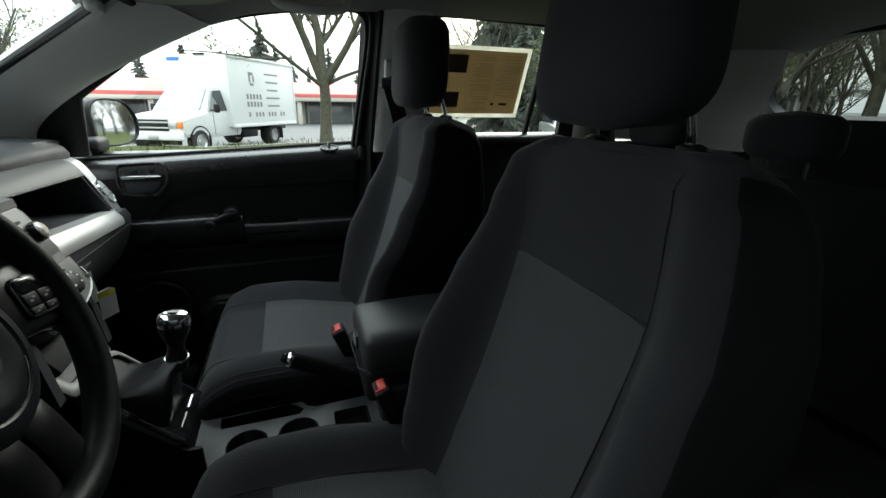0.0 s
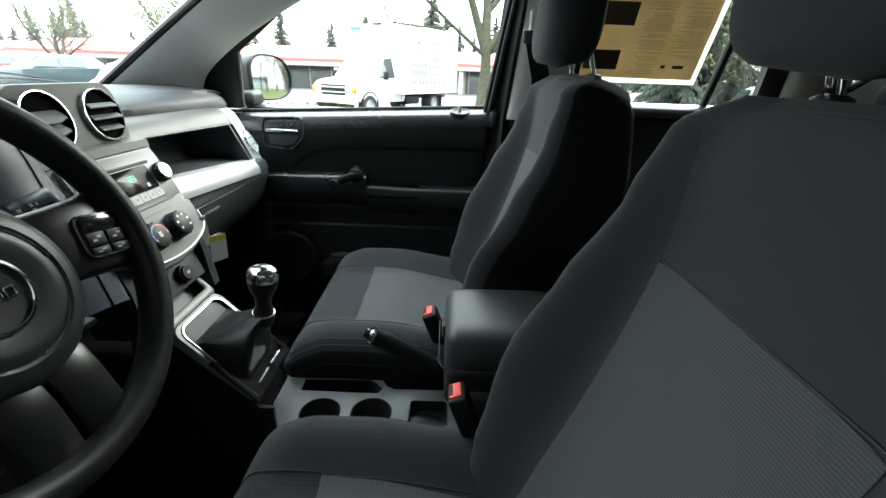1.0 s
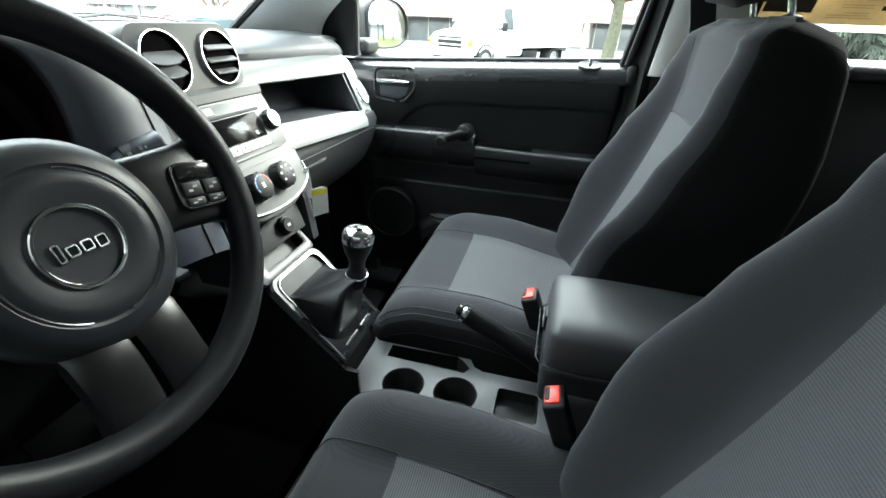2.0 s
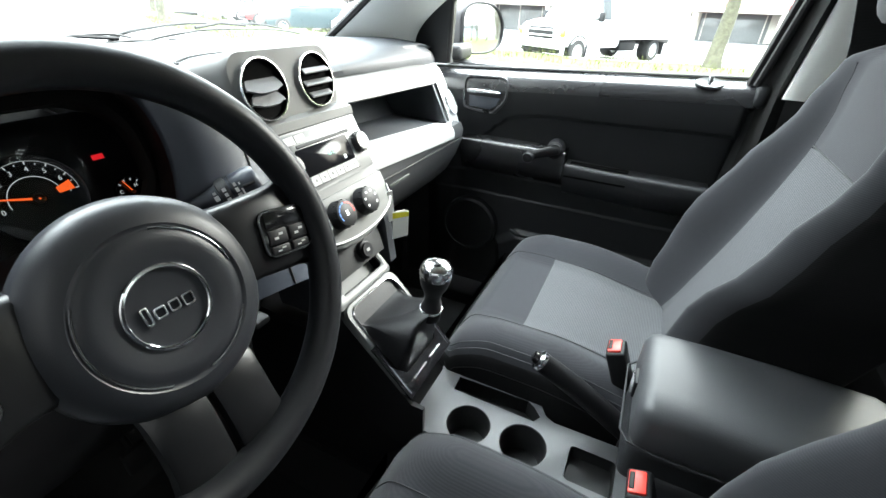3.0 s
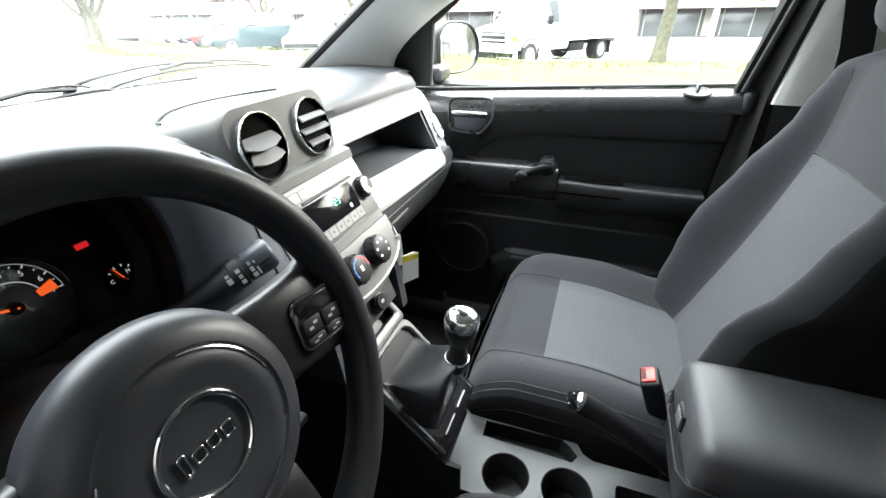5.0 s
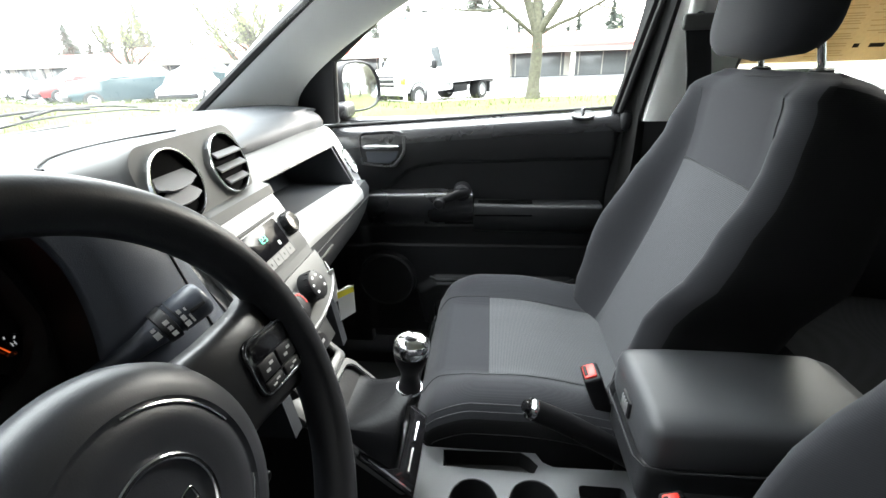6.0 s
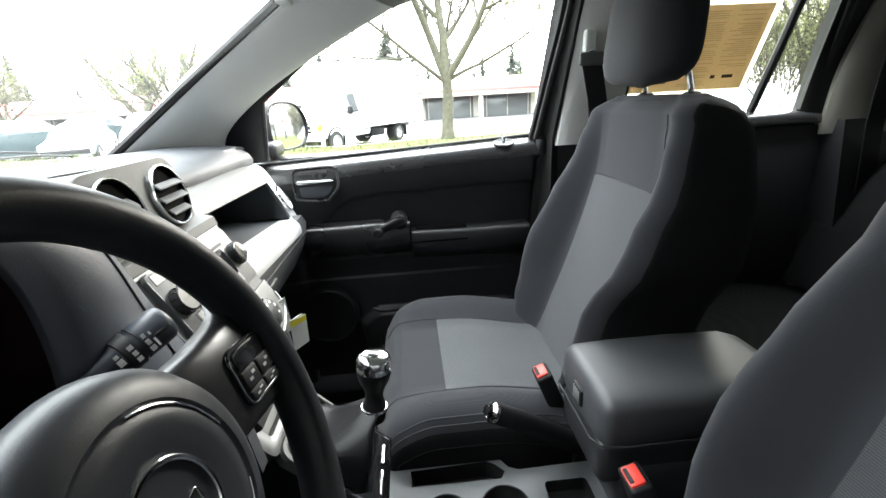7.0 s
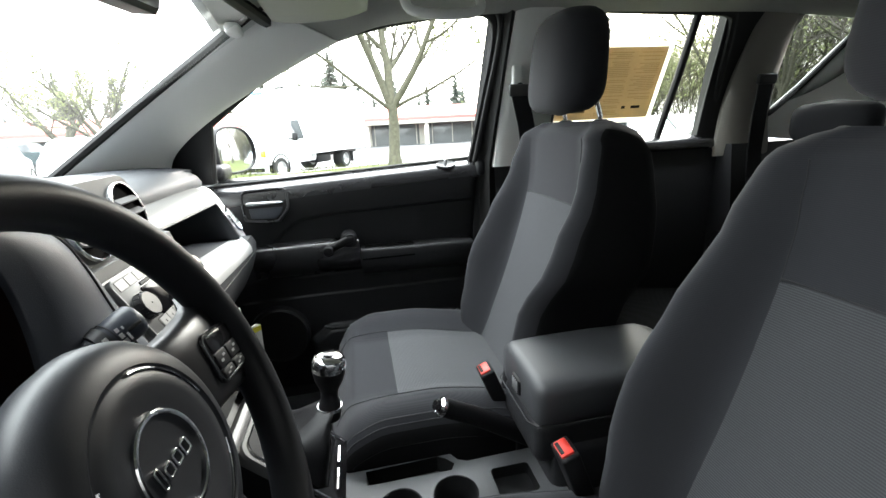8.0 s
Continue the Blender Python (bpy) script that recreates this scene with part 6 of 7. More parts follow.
# ---- belts, visors, mirror, rear bench ----
for s, who in ((1, "passenger"), (-1, "driver")):
    bx, by = (0.0, 0.0) if s > 0 else (0.05, -0.13)
    belt = thing("seat_belt", (s * 0.62, -0.59, 0.4), f"black webbing seat belt on the {who} side pillar", "seat belt", "front seat belts")
    part("webbing", loft([[Vector((s * (x + dx + bx), y + dy + by, z)) for dx, dy in ((0, -0.024), (0.003, -0.024), (0.003, 0.024), (0, 0.024))] for x, y, z in ((0.535, -0.572, 1.275), (0.556, -0.60, 1.19), (0.585, -0.63, 1.05), (0.592, -0.66, 0.85), (0.60, -0.66, 0.5))]), M_BELT, belt, "black webbing")
    ring_ = part("guide_loop", rbox((0.012, 0.062, 0.03), (s * (0.535 + bx), -0.572 + by, 1.282), 0.006, 3), M_GREY, belt, "grey belt guide")
    part("anchor_cover", rbox((0.018, 0.030, 0.070), (s * (0.556 + bx), -0.572 + by, 1.312), 0.0085, 3), M_TRIM, belt, "grey anchor cover")
    part("anchor_bolt", lathe([(0.001, 0), (0.011, 0), (0.010, 0.006), (0.001, 0.007)], axes((s * (0.533 + bx), -0.572 + by, 1.290), (0, s * 1.0, 0), (0, 0, 1)), 20), M_CHROME, ring_)
    vis = thing("sun_visor", (s * 0.30, 0.0, 1.45), f"light grey folded sun visor on the {who} side", "sun visor", "sun visors")
    part("visor_board", slab([(p[0], p[1]) for p in round_rect(0.34, 0.20, 0.05, 6)], axes((s * 0.33, -0.085, 1.458), (1, 0, 0), (0, -0.99, 0.10)) @ Matrix.Translation((0, 0, -0.012)), 0.030, 0.012, 3), M_LINER, vis)
    part("visor_hinge", rbox((0.05, 0.03, 0.025), (s * 0.47, 0.095, 1.418), 0.008, 2), M_TRIM, vis)
    part("vanity_mirror_lid", slab(round_rect(0.15, 0.085, 0.012), axes((s * 0.315, -0.08, 1.458), (1, 0, 0), (0, -0.99, 0.10)) @ Matrix.Translation((0, 0, -0.016)), 0.008, 0.002), M_TRIM, vis)
    grip = thing("grab_handle", (s * 0.47, -0.35, 1.45), f"light grey ceiling grab handle on the {who} side", "grab handle", "grab handles")
    part("grip_bar", sweep(spline([(s * 0.475, -0.27, 1.485), (s * 0.44, -0.285, 1.448), (s * 0.43, -0.36, 1.438), (s * 0.44, -0.435, 1.448), (s * 0.475, -0.45, 1.485)], 20), 0.011, 10), M_TRIM, grip)

rear_mirror = thing("rear_view_mirror", (0.0, 0.09, 1.40), "black rear-view mirror hanging from the windscreen", "rear-view mirror")
RV = axes((0.02, 0.118, 1.397), (1, 0, 0.08), (0, -0.06, 1))
part("housing", slab(round_rect(0.255, 0.075, 0.026, 6), RV @ Matrix.Translation((0, 0, -0.028)), 0.03, 0.008, 3), M_BLACK, rear_mirror)
part("mirror_glass", slab(round_rect(0.235, 0.058, 0.02, 6), RV @ Matrix.Translation((0, 0, 0.0015)), 0.0015), M_MIRROR, rear_mirror)
part("stem", sweep([(0.02, 0.13, 1.40), (0.02, 0.17, 1.425), (0.02, 0.20, 1.42)], 0.008, 8), M_BLACK, rear_mirror)

for s, who in ((1, "passenger"), (-1, "driver")):
    belt = thing("rear_seat_belt", (s * 0.58, -1.37, 1.1), f"black webbing rear seat belt on the {who} side", "seat belt", "rear seat belts")
    part("webbing", loft([[Vector((s * (x + dx), y + dy, z)) for dx, dy in ((0, -0.026), (0.003, -0.026), (0.003, 0.026), (0, 0.026))] for x, y, z in ((0.556, -1.37, 1.285), (0.566, -1.375, 1.2), (0.575, -1.385, 1.08), (0.57, -1.40, 0.9))]), M_BELT, belt, "black webbing")
    part("guide_loop", rbox((0.016, 0.066, 0.03), (s * 0.556, -1.37, 1.29), 0.007, 3), M_BLACK, belt, "black belt guide")

# rear bench, its deep shade painted into the cloth
bench = thing("rear_bench_seat", (0, -1.35, 0.3), "rear bench seat with deep shade painted into its cloth", "car seat")
rows = []
for x in np.linspace(-0.62, 0.62, 31):
    e = 1 - 0.10 * ss(0.52, 0.62, abs(x))
    b = 0.02 * (1 - abs(math.cos(x * 7.6)))
    rows.append([(x, y, z) for y, z in ((-1.28 + b, 0.62), (-1.33 + b, 0.80), (-1.40 + b, 0.97 * e), (-1.44, 1.035 * e), (-1.48, 1.055 * e), (-1.52, 1.04 * e), (-1.55, 0.9), (-1.5, 0.55))])
part("backrest", loft(rows), M_SHADED_CLOTH, bench)
rows = []
for x in np.linspace(-0.62, 0.62, 31):
    b = 0.012 * (1 - abs(math.cos(x * 7.6)))
    rows.append([(x, y, z) for y, z in ((-0.82, 0.50), (-0.805, 0.57), (-0.83, 0.615 + b), (-1.0, 0.625 + b), (-1.2, 0.60 + b), (-1.36, 0.59), (-1.36, 0.45), (-0.85, 0.42))])
part("cushion", loft(rows), M_SHADED_CLOTH, bench)
for x in (-0.44, 0.0, 0.44):
    h = thing("rear_head_restraint", (x, -1.50, 1.05), "charcoal cloth rear head restraint", "head restraint", "rear head restraints")
    rows = []
    for v in np.linspace(-1, 1, 13):
        s = max(0.03, (1 - abs(v) ** 4) ** 0.4)
        rows.append([(x + 0.12 * s * math.copysign(abs(math.cos(t)) ** 0.6, math.cos(t)), -1.50 + 0.05 * s * math.sin(t), 1.155 + 0.065 * v) for t in np.linspace(0, 2 * math.pi, 24, endpoint=False)])
    part("pad", loft(rows), M_CLOTH, h)
    for d in (-0.05, 0.05):
        part("post", sweep([(x + d, -1.505, 1.03), (x + d, -1.505, 1.11)], 0.006, 10), M_CHROME, h)
structure("cargo_floor", rbox((1.1, 0.75, 0.03), (0, -1.87, 0.62), 0.006), M_CARPET, "black carpeted cargo floor", "floor")

# price sheet on the rear window, seen from its back
sheet = thing("window_sticker", (0.63, -0.9, 1.28), "yellowed price sticker seen from behind on the rear window", "window sticker")
W0, W1, Z0, Z1 = -1.055, -0.70, 1.185, 1.40


def on_glass(y, z, d):
    return (side_x(z) - 0.003 - d, y, z)


def sheet_piece(name, y0, y1, z0, z1, d, mat_):
    return part(name, loft([[on_glass(y0, z, d), on_glass(y1, z, d), on_glass(y1, z, d + 0.0004), on_glass(y0, z, d + 0.0004)] for z in (z0, (z0 + z1) / 2, z1)]), mat_, sheet)


sheet_piece("paper", W0 + 0.014, W1 - 0.012, Z0 + 0.013, Z1 - 0.012, 0.0012, M_STICKER)
sheet_piece("border", W0, W1, Z0, Z1, 0.0004, M_STICKER_EDGE)
rnd = random.Random(4)
for i in range(36):
    z = Z1 - 0.026 - i * 0.0047
    for y0, y1 in ((-1.03, -0.945), (-0.935, -0.848)):
        if rnd.random() < 0.82 and not (i > 26 and y0 < -1):
            sheet_piece("print_line", y0 + 0.01 * rnd.random(), y1 - 0.035 * rnd.random(), z, z + 0.0017, 0.0018, M_STICKER_INK)
for y, w in ((-1.005, 0.03), (-0.955, 0.012)):
    sheet_piece("print_block", y, y + w, 1.225, 1.233, 0.0018, M_DEEP)
sheet_piece("picture_block", -0.836, -0.730, 1.323, 1.374, 0.0018, M_STICKER_DARK)
sheet_piece("picture_block", -0.822, -0.730, 1.218, 1.266, 0.0018, M_STICKER_DARK)

# ---- outside ----
M_ASPHALT = material("wet_grey_asphalt", (0.07, 0.072, 0.074), 0.6, spec=0.3, grain=0.6, grain_size=60, blotch=0.3, blotch_size=0.5, bump=0.4, bump_size=80)
M_GRASS = material("spring_grass", (0.060, 0.070, 0.026), 0.95, spec=0.05, grain=0.7, grain_size=25, blotch=0.4, blotch_size=0.8, bump=0.6, bump_size=40)
M_KERB = material("pale_concrete_kerb", (0.27, 0.262, 0.246), 0.85, grain=0.3, grain_size=90, blotch=0.2, blotch_size=2)
M_BARK = material("mossy_grey_bark", (0.052, 0.050, 0.033), 0.95, grain=0.9, grain_size=24, blotch=0.8, blotch_size=9, bump=1.0, bump_size=25)
M_TWIG = material("grey_brown_twigs", (0.075, 0.066, 0.055), 0.9, grain=0.4, grain_size=30)
M_BUDS = material("pale_spring_buds", (0.15, 0.165, 0.07), 0.9, grain=0.5, grain_size=10)
M_FIR = material("dark_fir_needles", (0.085, 0.098, 0.082), 0.95, grain=0.6, grain_size=8, blotch=0.3)
M_WHITEPAINT = material("white_vehicle_paint", (0.66, 0.67, 0.68), 0.3, coat=0.5, blotch=0.05, blotch_size=1.2)
M_BOXPANEL = material("white_truck_panel", (0.66, 0.67, 0.67), 0.5, blotch=0.06, blotch_size=1.5)
M_GREENPAINT = material("dark_green_vehicle_paint", (0.015, 0.035, 0.04), 0.3, coat=0.6)
M_REDPAINT = material("red_vehicle_paint", (0.22, 0.025, 0.025), 0.3, coat=0.6)
M_SILVERPAINT = material("silver_vehicle_paint", (0.45, 0.46, 0.47), 0.3, metal=0.5, coat=0.5)
M_DARKGLASS = material("dark_vehicle_glass", (0.03, 0.035, 0.04), 0.08, coat=0.6)
# Pale colour paints in the sky's reflection on vehicle windscreens.
M_SKYGLASS = material("sky_reflection_glass", (0.25, 0.31, 0.34), 0.1, coat=0.6)
M_TYRE = material("black_tyre_rubber", (0.018, 0.018, 0.018), 0.8)
M_STEEL = material("grey_steel_wheel", (0.5, 0.5, 0.5), 0.4, metal=0.7)
M_AMBER = material("amber_lens", (0.8, 0.2, 0.03), 0.25, coat=0.5)
M_ROOFRED = material("red_metal_roof", (0.52, 0.10, 0.09), 0.5, blotch=0.15, blotch_size=0.6)
M_FASCIA = material("cream_building_wall", (0.40, 0.38, 0.335), 0.85, blotch=0.12, blotch_size=0.7)
M_SHOP = material("dark_shop_window", (0.11, 0.115, 0.115), 0.15)
M_TRUNKGREY = material("slate_building_wall", (0.24, 0.26, 0.28), 0.85, blotch=0.15, blotch_size=0.5)
M_INK = material("dark_grey_truck_lettering", (0.22, 0.22, 0.23), 0.6)
M_YELLOW = material("yellow_goods", (0.7, 0.4, 0.03), 0.6)

structure("ground", grid(lambda a, b: (-300 + 900 * a, -450 + 900 * b, -0.30), 30, 30), M_ASPHALT, "grey asphalt parking lot reaching to the horizon", "ground")


def street_edge(y):
    """Where the kerb of the bending street runs."""
    return mix([(-80, 2.0), (0.5, 2.0), (6.0, 4.6), (14.2, 10.4), (28.2, 15.9), (63.0, 30.0), (80.0, 36.8)], y)


def verge_width(y):
    return mix([(-80, 12.6), (-0.5, 12.6), (2.5, 10.9), (9.0, 7.6), (15.0, 4.6), (80.0, 5.0)], y)


structure("road", grid(lambda a, b: (-9 + (9 + street_edge(-80 + 160 * b)) * a, -80 + 160 * b, -0.02), 6, 120), M_ASPHALT, "grey asphalt street", "road")
structure("kerb", loft([[(street_edge(y) + d, y, z) for d, z in ((0, -0.3), (0, 0.10), (0.03, 0.12), (0.13, 0.12), (0.16, 0.10), (0.16, -0.3))] for y in np.linspace(-80, 80, 120)]), M_KERB, "pale concrete kerb", "kerb")
structure("grass_verge", grid(lambda a, b: (street_edge(-80 + 160 * b) + 0.15 + verge_width(-80 + 160 * b) * a, -80 + 160 * b, 0.10 - 0.12 * ss(0.6, 1, a) + 0.05 * noise.noise((a * 9, b * 60, 0)) + 0.08 * math.sin(a * math.pi)), 40, 160), M_GRASS, "spring grass verge", "grass")
structure("lot_kerb", loft([[(street_edge(y) + verge_width(y) + 0.10 + d, y, z) for d, z in ((0, -0.4), (0, 0.0), (0.15, 0.0), (0.17, -0.4))] for y in np.linspace(-80, 80, 120)]), M_KERB, "pale concrete lot kerb", "kerb")


def blades():
    """Grass tufts over the verge."""
    rnd = random.Random(11)
    verts, faces = [], []
    for _ in range(9000):
        y = -8 + 32 * rnd.random()
        x = street_edge(y) + 0.3 + (verge_width(y) - 0.4) * rnd.random()
        z = 0.12
        h, w, a = 0.05 + 0.09 * rnd.random(), 0.012, rnd.random() * 6.28
        dx, dy = w * math.cos(a), w * math.sin(a)
        lx, ly = 0.05 * (rnd.random() - 0.5), 0.05 * (rnd.random() - 0.5)
        n = len(verts)
        verts += [(x - dx, y - dy, z), (x + dx, y + dy, z), (x + lx, y + ly, z + h)]
        faces.append((n, n + 1, n + 2))
    data = bpy.data.meshes.new("grass")
    data.from_pydata(verts, [], faces)
    data.materials.append(M_GRASS)
    return tagged(new("grass", data), "short spring grass blades on the verge", "grass", "", "stuff")


blades()


def tree(name, at, height, radius, fork, seed, label, limbs=None, buds=0, depth=3, spread=0.6):
    """A bare tree: tapered trunk, curved limbs, side branches and fine twigs; limbs are (dx, dy, dz, girth, start)."""
    rnd = random.Random(seed)
    ob = thing(name, at, label, "tree", "street trees")
    bark, twig = bmesh.new(), bmesh.new()
    tips = []
    base = Vector(at)

    def grow(p, d, length, r, level):
        n = 7 if level < 2 else 4
        q = Vector(d).normalized()
        pts = [Vector(p)]
        for i in range(n):
            q = (q + Vector((rnd.gauss(0, 0.11), rnd.gauss(0, 0.11), rnd.gauss(0.06, 0.07)))).normalized()
            pts.append(pts[-1] + q * (length / n))
        sweep(pts, r, (9, 7, 5, 3, 3)[min(level, 4)], bm=bark if level < 2 else twig, taper=lambda t: 1 - 0.72 * t)
        if level >= depth:
            tips.append(pts[-1])
            return
        for i in range((7, 6, 5, 4)[min(level, 3)]):
            f = 0.22 + 0.78 * (i + rnd.random()) / 7
            k = min(n - 1, int(f * n))
            o = pts[k] + (pts[k + 1] - pts[k]) * (f * n - k if f * n - k < 1 else 1.0)
            along = (pts[k + 1] - pts[k]).normalized()
            side = Vector((rnd.gauss(0, 1), rnd.gauss(0, 1), rnd.gauss(0.25, 0.7)))
            side = (side - along * side.dot(along)).normalized()
            grow(o, along * 0.75 + side * (0.55 + 0.35 * rnd.random()), length * (0.50 - 0.2 * f) * (0.8 + 0.5 * rnd.random()), r * (1 - 0.72 * f) * 0.62, level + 1)

    trunk = [base + Vector((0.03 * math.sin(3 * f), 0.03 * math.sin(5 * f + 1), fork * f)) for f in np.linspace(0, 1, 8)]
    sweep(trunk, radius, 12, bm=bark, taper=lambda t: 1 - 0.18 * t + 0.4 * (1 - t) ** 7)
    top = trunk[-1]
    for dx, dy, dz, g, start in limbs or [(spread * math.cos(2.4 * i + seed), spread * math.sin(2.4 * i + seed), 1.0, 0.5 + 0.2 * rnd.random(), 1.0 - 0.06 * i) for i in range(5)]:
        grow(base + (top - base) * start - Vector((0, 0, 0.05)), (dx, dy, dz), (height - fork) * (0.75 + 0.3 * rnd.random()), radius * g, 0)
    part("trunk", bark, M_BARK, ob, "mossy grey trunk and limbs", 80)
    part("twigs", twig, M_TWIG, ob, "fine bare twigs", 80)
    if buds:
        verts, faces = [], []
        for p in tips:
            for _ in range(buds):
                c = p + Vector((rnd.gauss(0, 0.14), rnd.gauss(0, 0.14), rnd.gauss(0, 0.14)))
                s = 0.02 + 0.035 * rnd.random()
                k = len(verts)
                verts += [c + Vector((rnd.gauss(0, s), rnd.gauss(0, s), rnd.gauss(0, s))) for _ in range(3)]
                faces.append((k, k + 1, k + 2))
        data = bpy.data.meshes.new("crown")
        data.from_pydata(verts, [], faces)
        data.materials.append(M_BUDS)
        crown = new("crown", data)
        crown.parent = ob
        crown.matrix_parent_inverse = Matrix.Translation(ob.location).inverted()
        crown["label"] = "pale budding twigs"
    return ob


tree("street_tree", (14.0, -1.50, -0.05), 7.5, 0.19, 1.95, 5, "bare street tree with mossy trunk on the verge",
     [(0.1, 0.66, 1.0, 0.74, 0.97), (-0.15, 1.0, 0.72, 0.34, 0.93), (0.05, 0.02, 1.0, 0.88, 1.0), (-0.1, -0.55, 0.95, 0.66, 0.99), (0.2, -1.0, 0.28, 0.32, 0.96), (0.5, 0.25, 0.9, 0.4, 0.98)], 1, 4)
far_tree = tree("street_tree", (14.0, 21.0, -0.05), 7.0, 0.20, 1.6, 9, "budding street tree beyond the windscreen", None, 3, 3, 0.7)
low_tree = tree("street_tree", (28.5, 16.0, -0.3), 6.0, 0.20, 1.5, 12, "small budding tree in the parking lot", None, 4, 3, 0.85)
tall_tree = tree("street_tree", (27.0, -13.0, -0.3), 9.0, 0.16, 2.4, 21, "bare slender tree beside the low building", None, 1, 2, 0.42)
shrub = tree("street_tree", (22.0, -16.5, -0.3), 5.0, 0.08, 0.8, 23, "budding shrub-like tree by the lot", None, 4, 2, 0.8)
copy_thing(far_tree, pose(21.0, 32.0, -0.1, 0, 0, 70))
copy_thing(low_tree, pose(24.5, 12.0, -0.3, 0, 0, 130))
copy_thing(low_tree, pose(33.0, 28.0, -0.3, 0, 0, 250))
rnd = random.Random(17)
for i in range(26):
    y = -17 - 0.9 * i
    kind = (tall_tree, tall_tree, far_tree, shrub)[i % 4]
    copy_thing(kind, pose(12 + 0.35 * i + 7 * rnd.random(), y - 2 * rnd.random(), -0.2, 0, 0, 47 * i))
for i in range(7):
    copy_thing(tall_tree if i % 3 else far_tree, pose(1.2 + 1.5 * i + 0.4 * rnd.random(), -15.5 - 4 * rnd.random(), -0.05, 0, 0, 61 * i + 20))
sapling = tree("sapling", (22.0, -17.5, -0.2), 5.2, 0.05, 0.35, 31, "bare grey sapling in the thicket behind the lot", None, 2, 3, 0.34)
for i in range(22):
    far, turn = 19 + 8 * rnd.random(), -0.70 - 0.40 * (i / 21) ** 0.8
    copy_thing(sapling, pose(far, turn * far, -0.25, 0, 0, 83 * i))


def fir(at, height, width, seed, fine=1.0):
    """A conifer: thin trunk and drooping boughs, each a spray of narrow needles."""
    rnd = random.Random(seed)
    ob = thing("fir_tree", at, "dark fir tree against the pale sky", "tree", "far firs")
    part("trunk", sweep([at, (at[0], at[1], at[2] + height * 0.97)], width * 0.05, 6, taper=lambda t: 1.03 - t), M_BARK, ob)
    verts, faces = [], []
    n = int((60 + height * 9) * fine)
    for i in range(n):
        f = (i / n) ** 0.9
        c = Vector((at[0], at[1], at[2] + height * (0.12 + 0.88 * f)))
        r = width * (1 - f) ** 0.8 * (0.35 + 0.75 * rnd.random()) + 0.05
        a = rnd.random() * 6.28
        out, side = Vector((math.cos(a), math.sin(a), 0)), Vector((-math.sin(a), math.cos(a), 0))
        for k in range(int(9 * fine)):
            g = (k + rnd.random()) / int(9 * fine)
            o = c + out * (r * g) + Vector((0, 0, -0.28 * r * g * g))
            w = (0.34 * (1 - 0.7 * g) * r + 0.05) * (0.7 + 0.6 * rnd.random()) / fine ** 0.75
            tip = o + out * (0.22 * r / fine ** 0.6) + side * (w * (1 if k % 2 else -1)) + Vector((0, 0, -0.10 * r - 0.18 * rnd.random() * r))
            th = (0.05 * r + 0.012 * height) / fine ** 0.75
            m = len(verts)
            verts += [o - out * th, o + out * th + Vector((0, 0, 0.3 * th)), tip]
            faces.append((m, m + 1, m + 2))
            m = len(verts)
            verts += [o + Vector((0, 0, th * 0.6)), o - Vector((0, 0, th * 1.4)), tip]
            faces.append((m, m + 1, m + 2))
    data = bpy.data.meshes.new("crown")
    data.from_pydata(verts, [], faces)
    data.materials.append(M_FIR)
    crown = new("crown", data)
    crown.parent = ob
    crown.matrix_parent_inverse = Matrix.Translation(ob.location).inverted()
    return ob


rnd = random.Random(3)
for i in range(44):
    y = -42 + 2.7 * i + 2.5 * rnd.random()
    fir((60 + 22 * rnd.random() + 0.1 * abs(y), y, -1.0), 5.5 + 5.5 * rnd.random() ** 1.5 if i % 4 else 9.5 + 3 * rnd.random(), 1.5 + 1.3 * rnd.random(), 200 + i)
for x, y, h, w, k in ((31.0, -16.4, 17.0, 3.2, 302), (34.0, -19.8, 16.0, 2.4, 303), (21.0, -11.0, 4.6, 1.9, 304), (22.5, -13.2, 6.2, 2.3, 305), (20.5, -13.4, 3.4, 1.8, 306), (24.5, -15.6, 5.2, 2.2, 307)):
    fir((x, y, -0.4), h, w, k, 2.6)

# long low building with red roof
def low_building(x0, x1, y0, y1, eave, ridge, label, bays, red=True):
    ob = thing("low_building", ((x0 + x1) / 2, (y0 + y1) / 2, -0.4), label, "building")
    part("wall", rbox((x1 - x0, y1 - y0, eave + 0.9), ((x0 + x1) / 2, (y0 + y1) / 2, (eave - 0.9) / 2), 0.02), M_FASCIA if red else M_TRUNKGREY, ob, "cream wall" if red else "slate grey wall")
    part("roof", loft([[(x0 - 1.6, y, eave), (x0 - 1.6, y, eave + 0.25), (x0 + 3.5, y, ridge), (x1, y, ridge), (x1, y, eave)] for y in (y0 - 1.2, y1 + 1.2)]), M_ROOFRED if red else M_TRUNKGREY, ob, "red metal roof" if red else "")
    part("soffit_beam", rbox((0.3, y1 - y0 + 2.2, 0.28), (x0 - 1.45, (y0 + y1) / 2, eave - 0.16), 0.02), M_FASCIA, ob)
    for i in range(bays):
        y = y0 + (i + 0.5) * (y1 - y0) / bays
        w = (y1 - y0) / bays
        win = part("window", rbox((0.10, w * 0.82, eave + 0.05), (x0 - 0.06, y, (eave - 0.75) / 2), 0.02), M_SHOP, ob, "dark shop window")
        for k in (-0.36, 0.0, 0.36):
            part("mullion", rbox((0.08, 0.07, eave + 0.05), (x0 - 0.12, y + k * w, (eave - 0.75) / 2), 0.01), M_FASCIA, win)
        part("column", rbox((0.35, 0.35, eave + 0.8), (x0 - 1.3, y + w / 2, (eave - 0.8) / 2), 0.03), M_FASCIA, ob)
    return ob


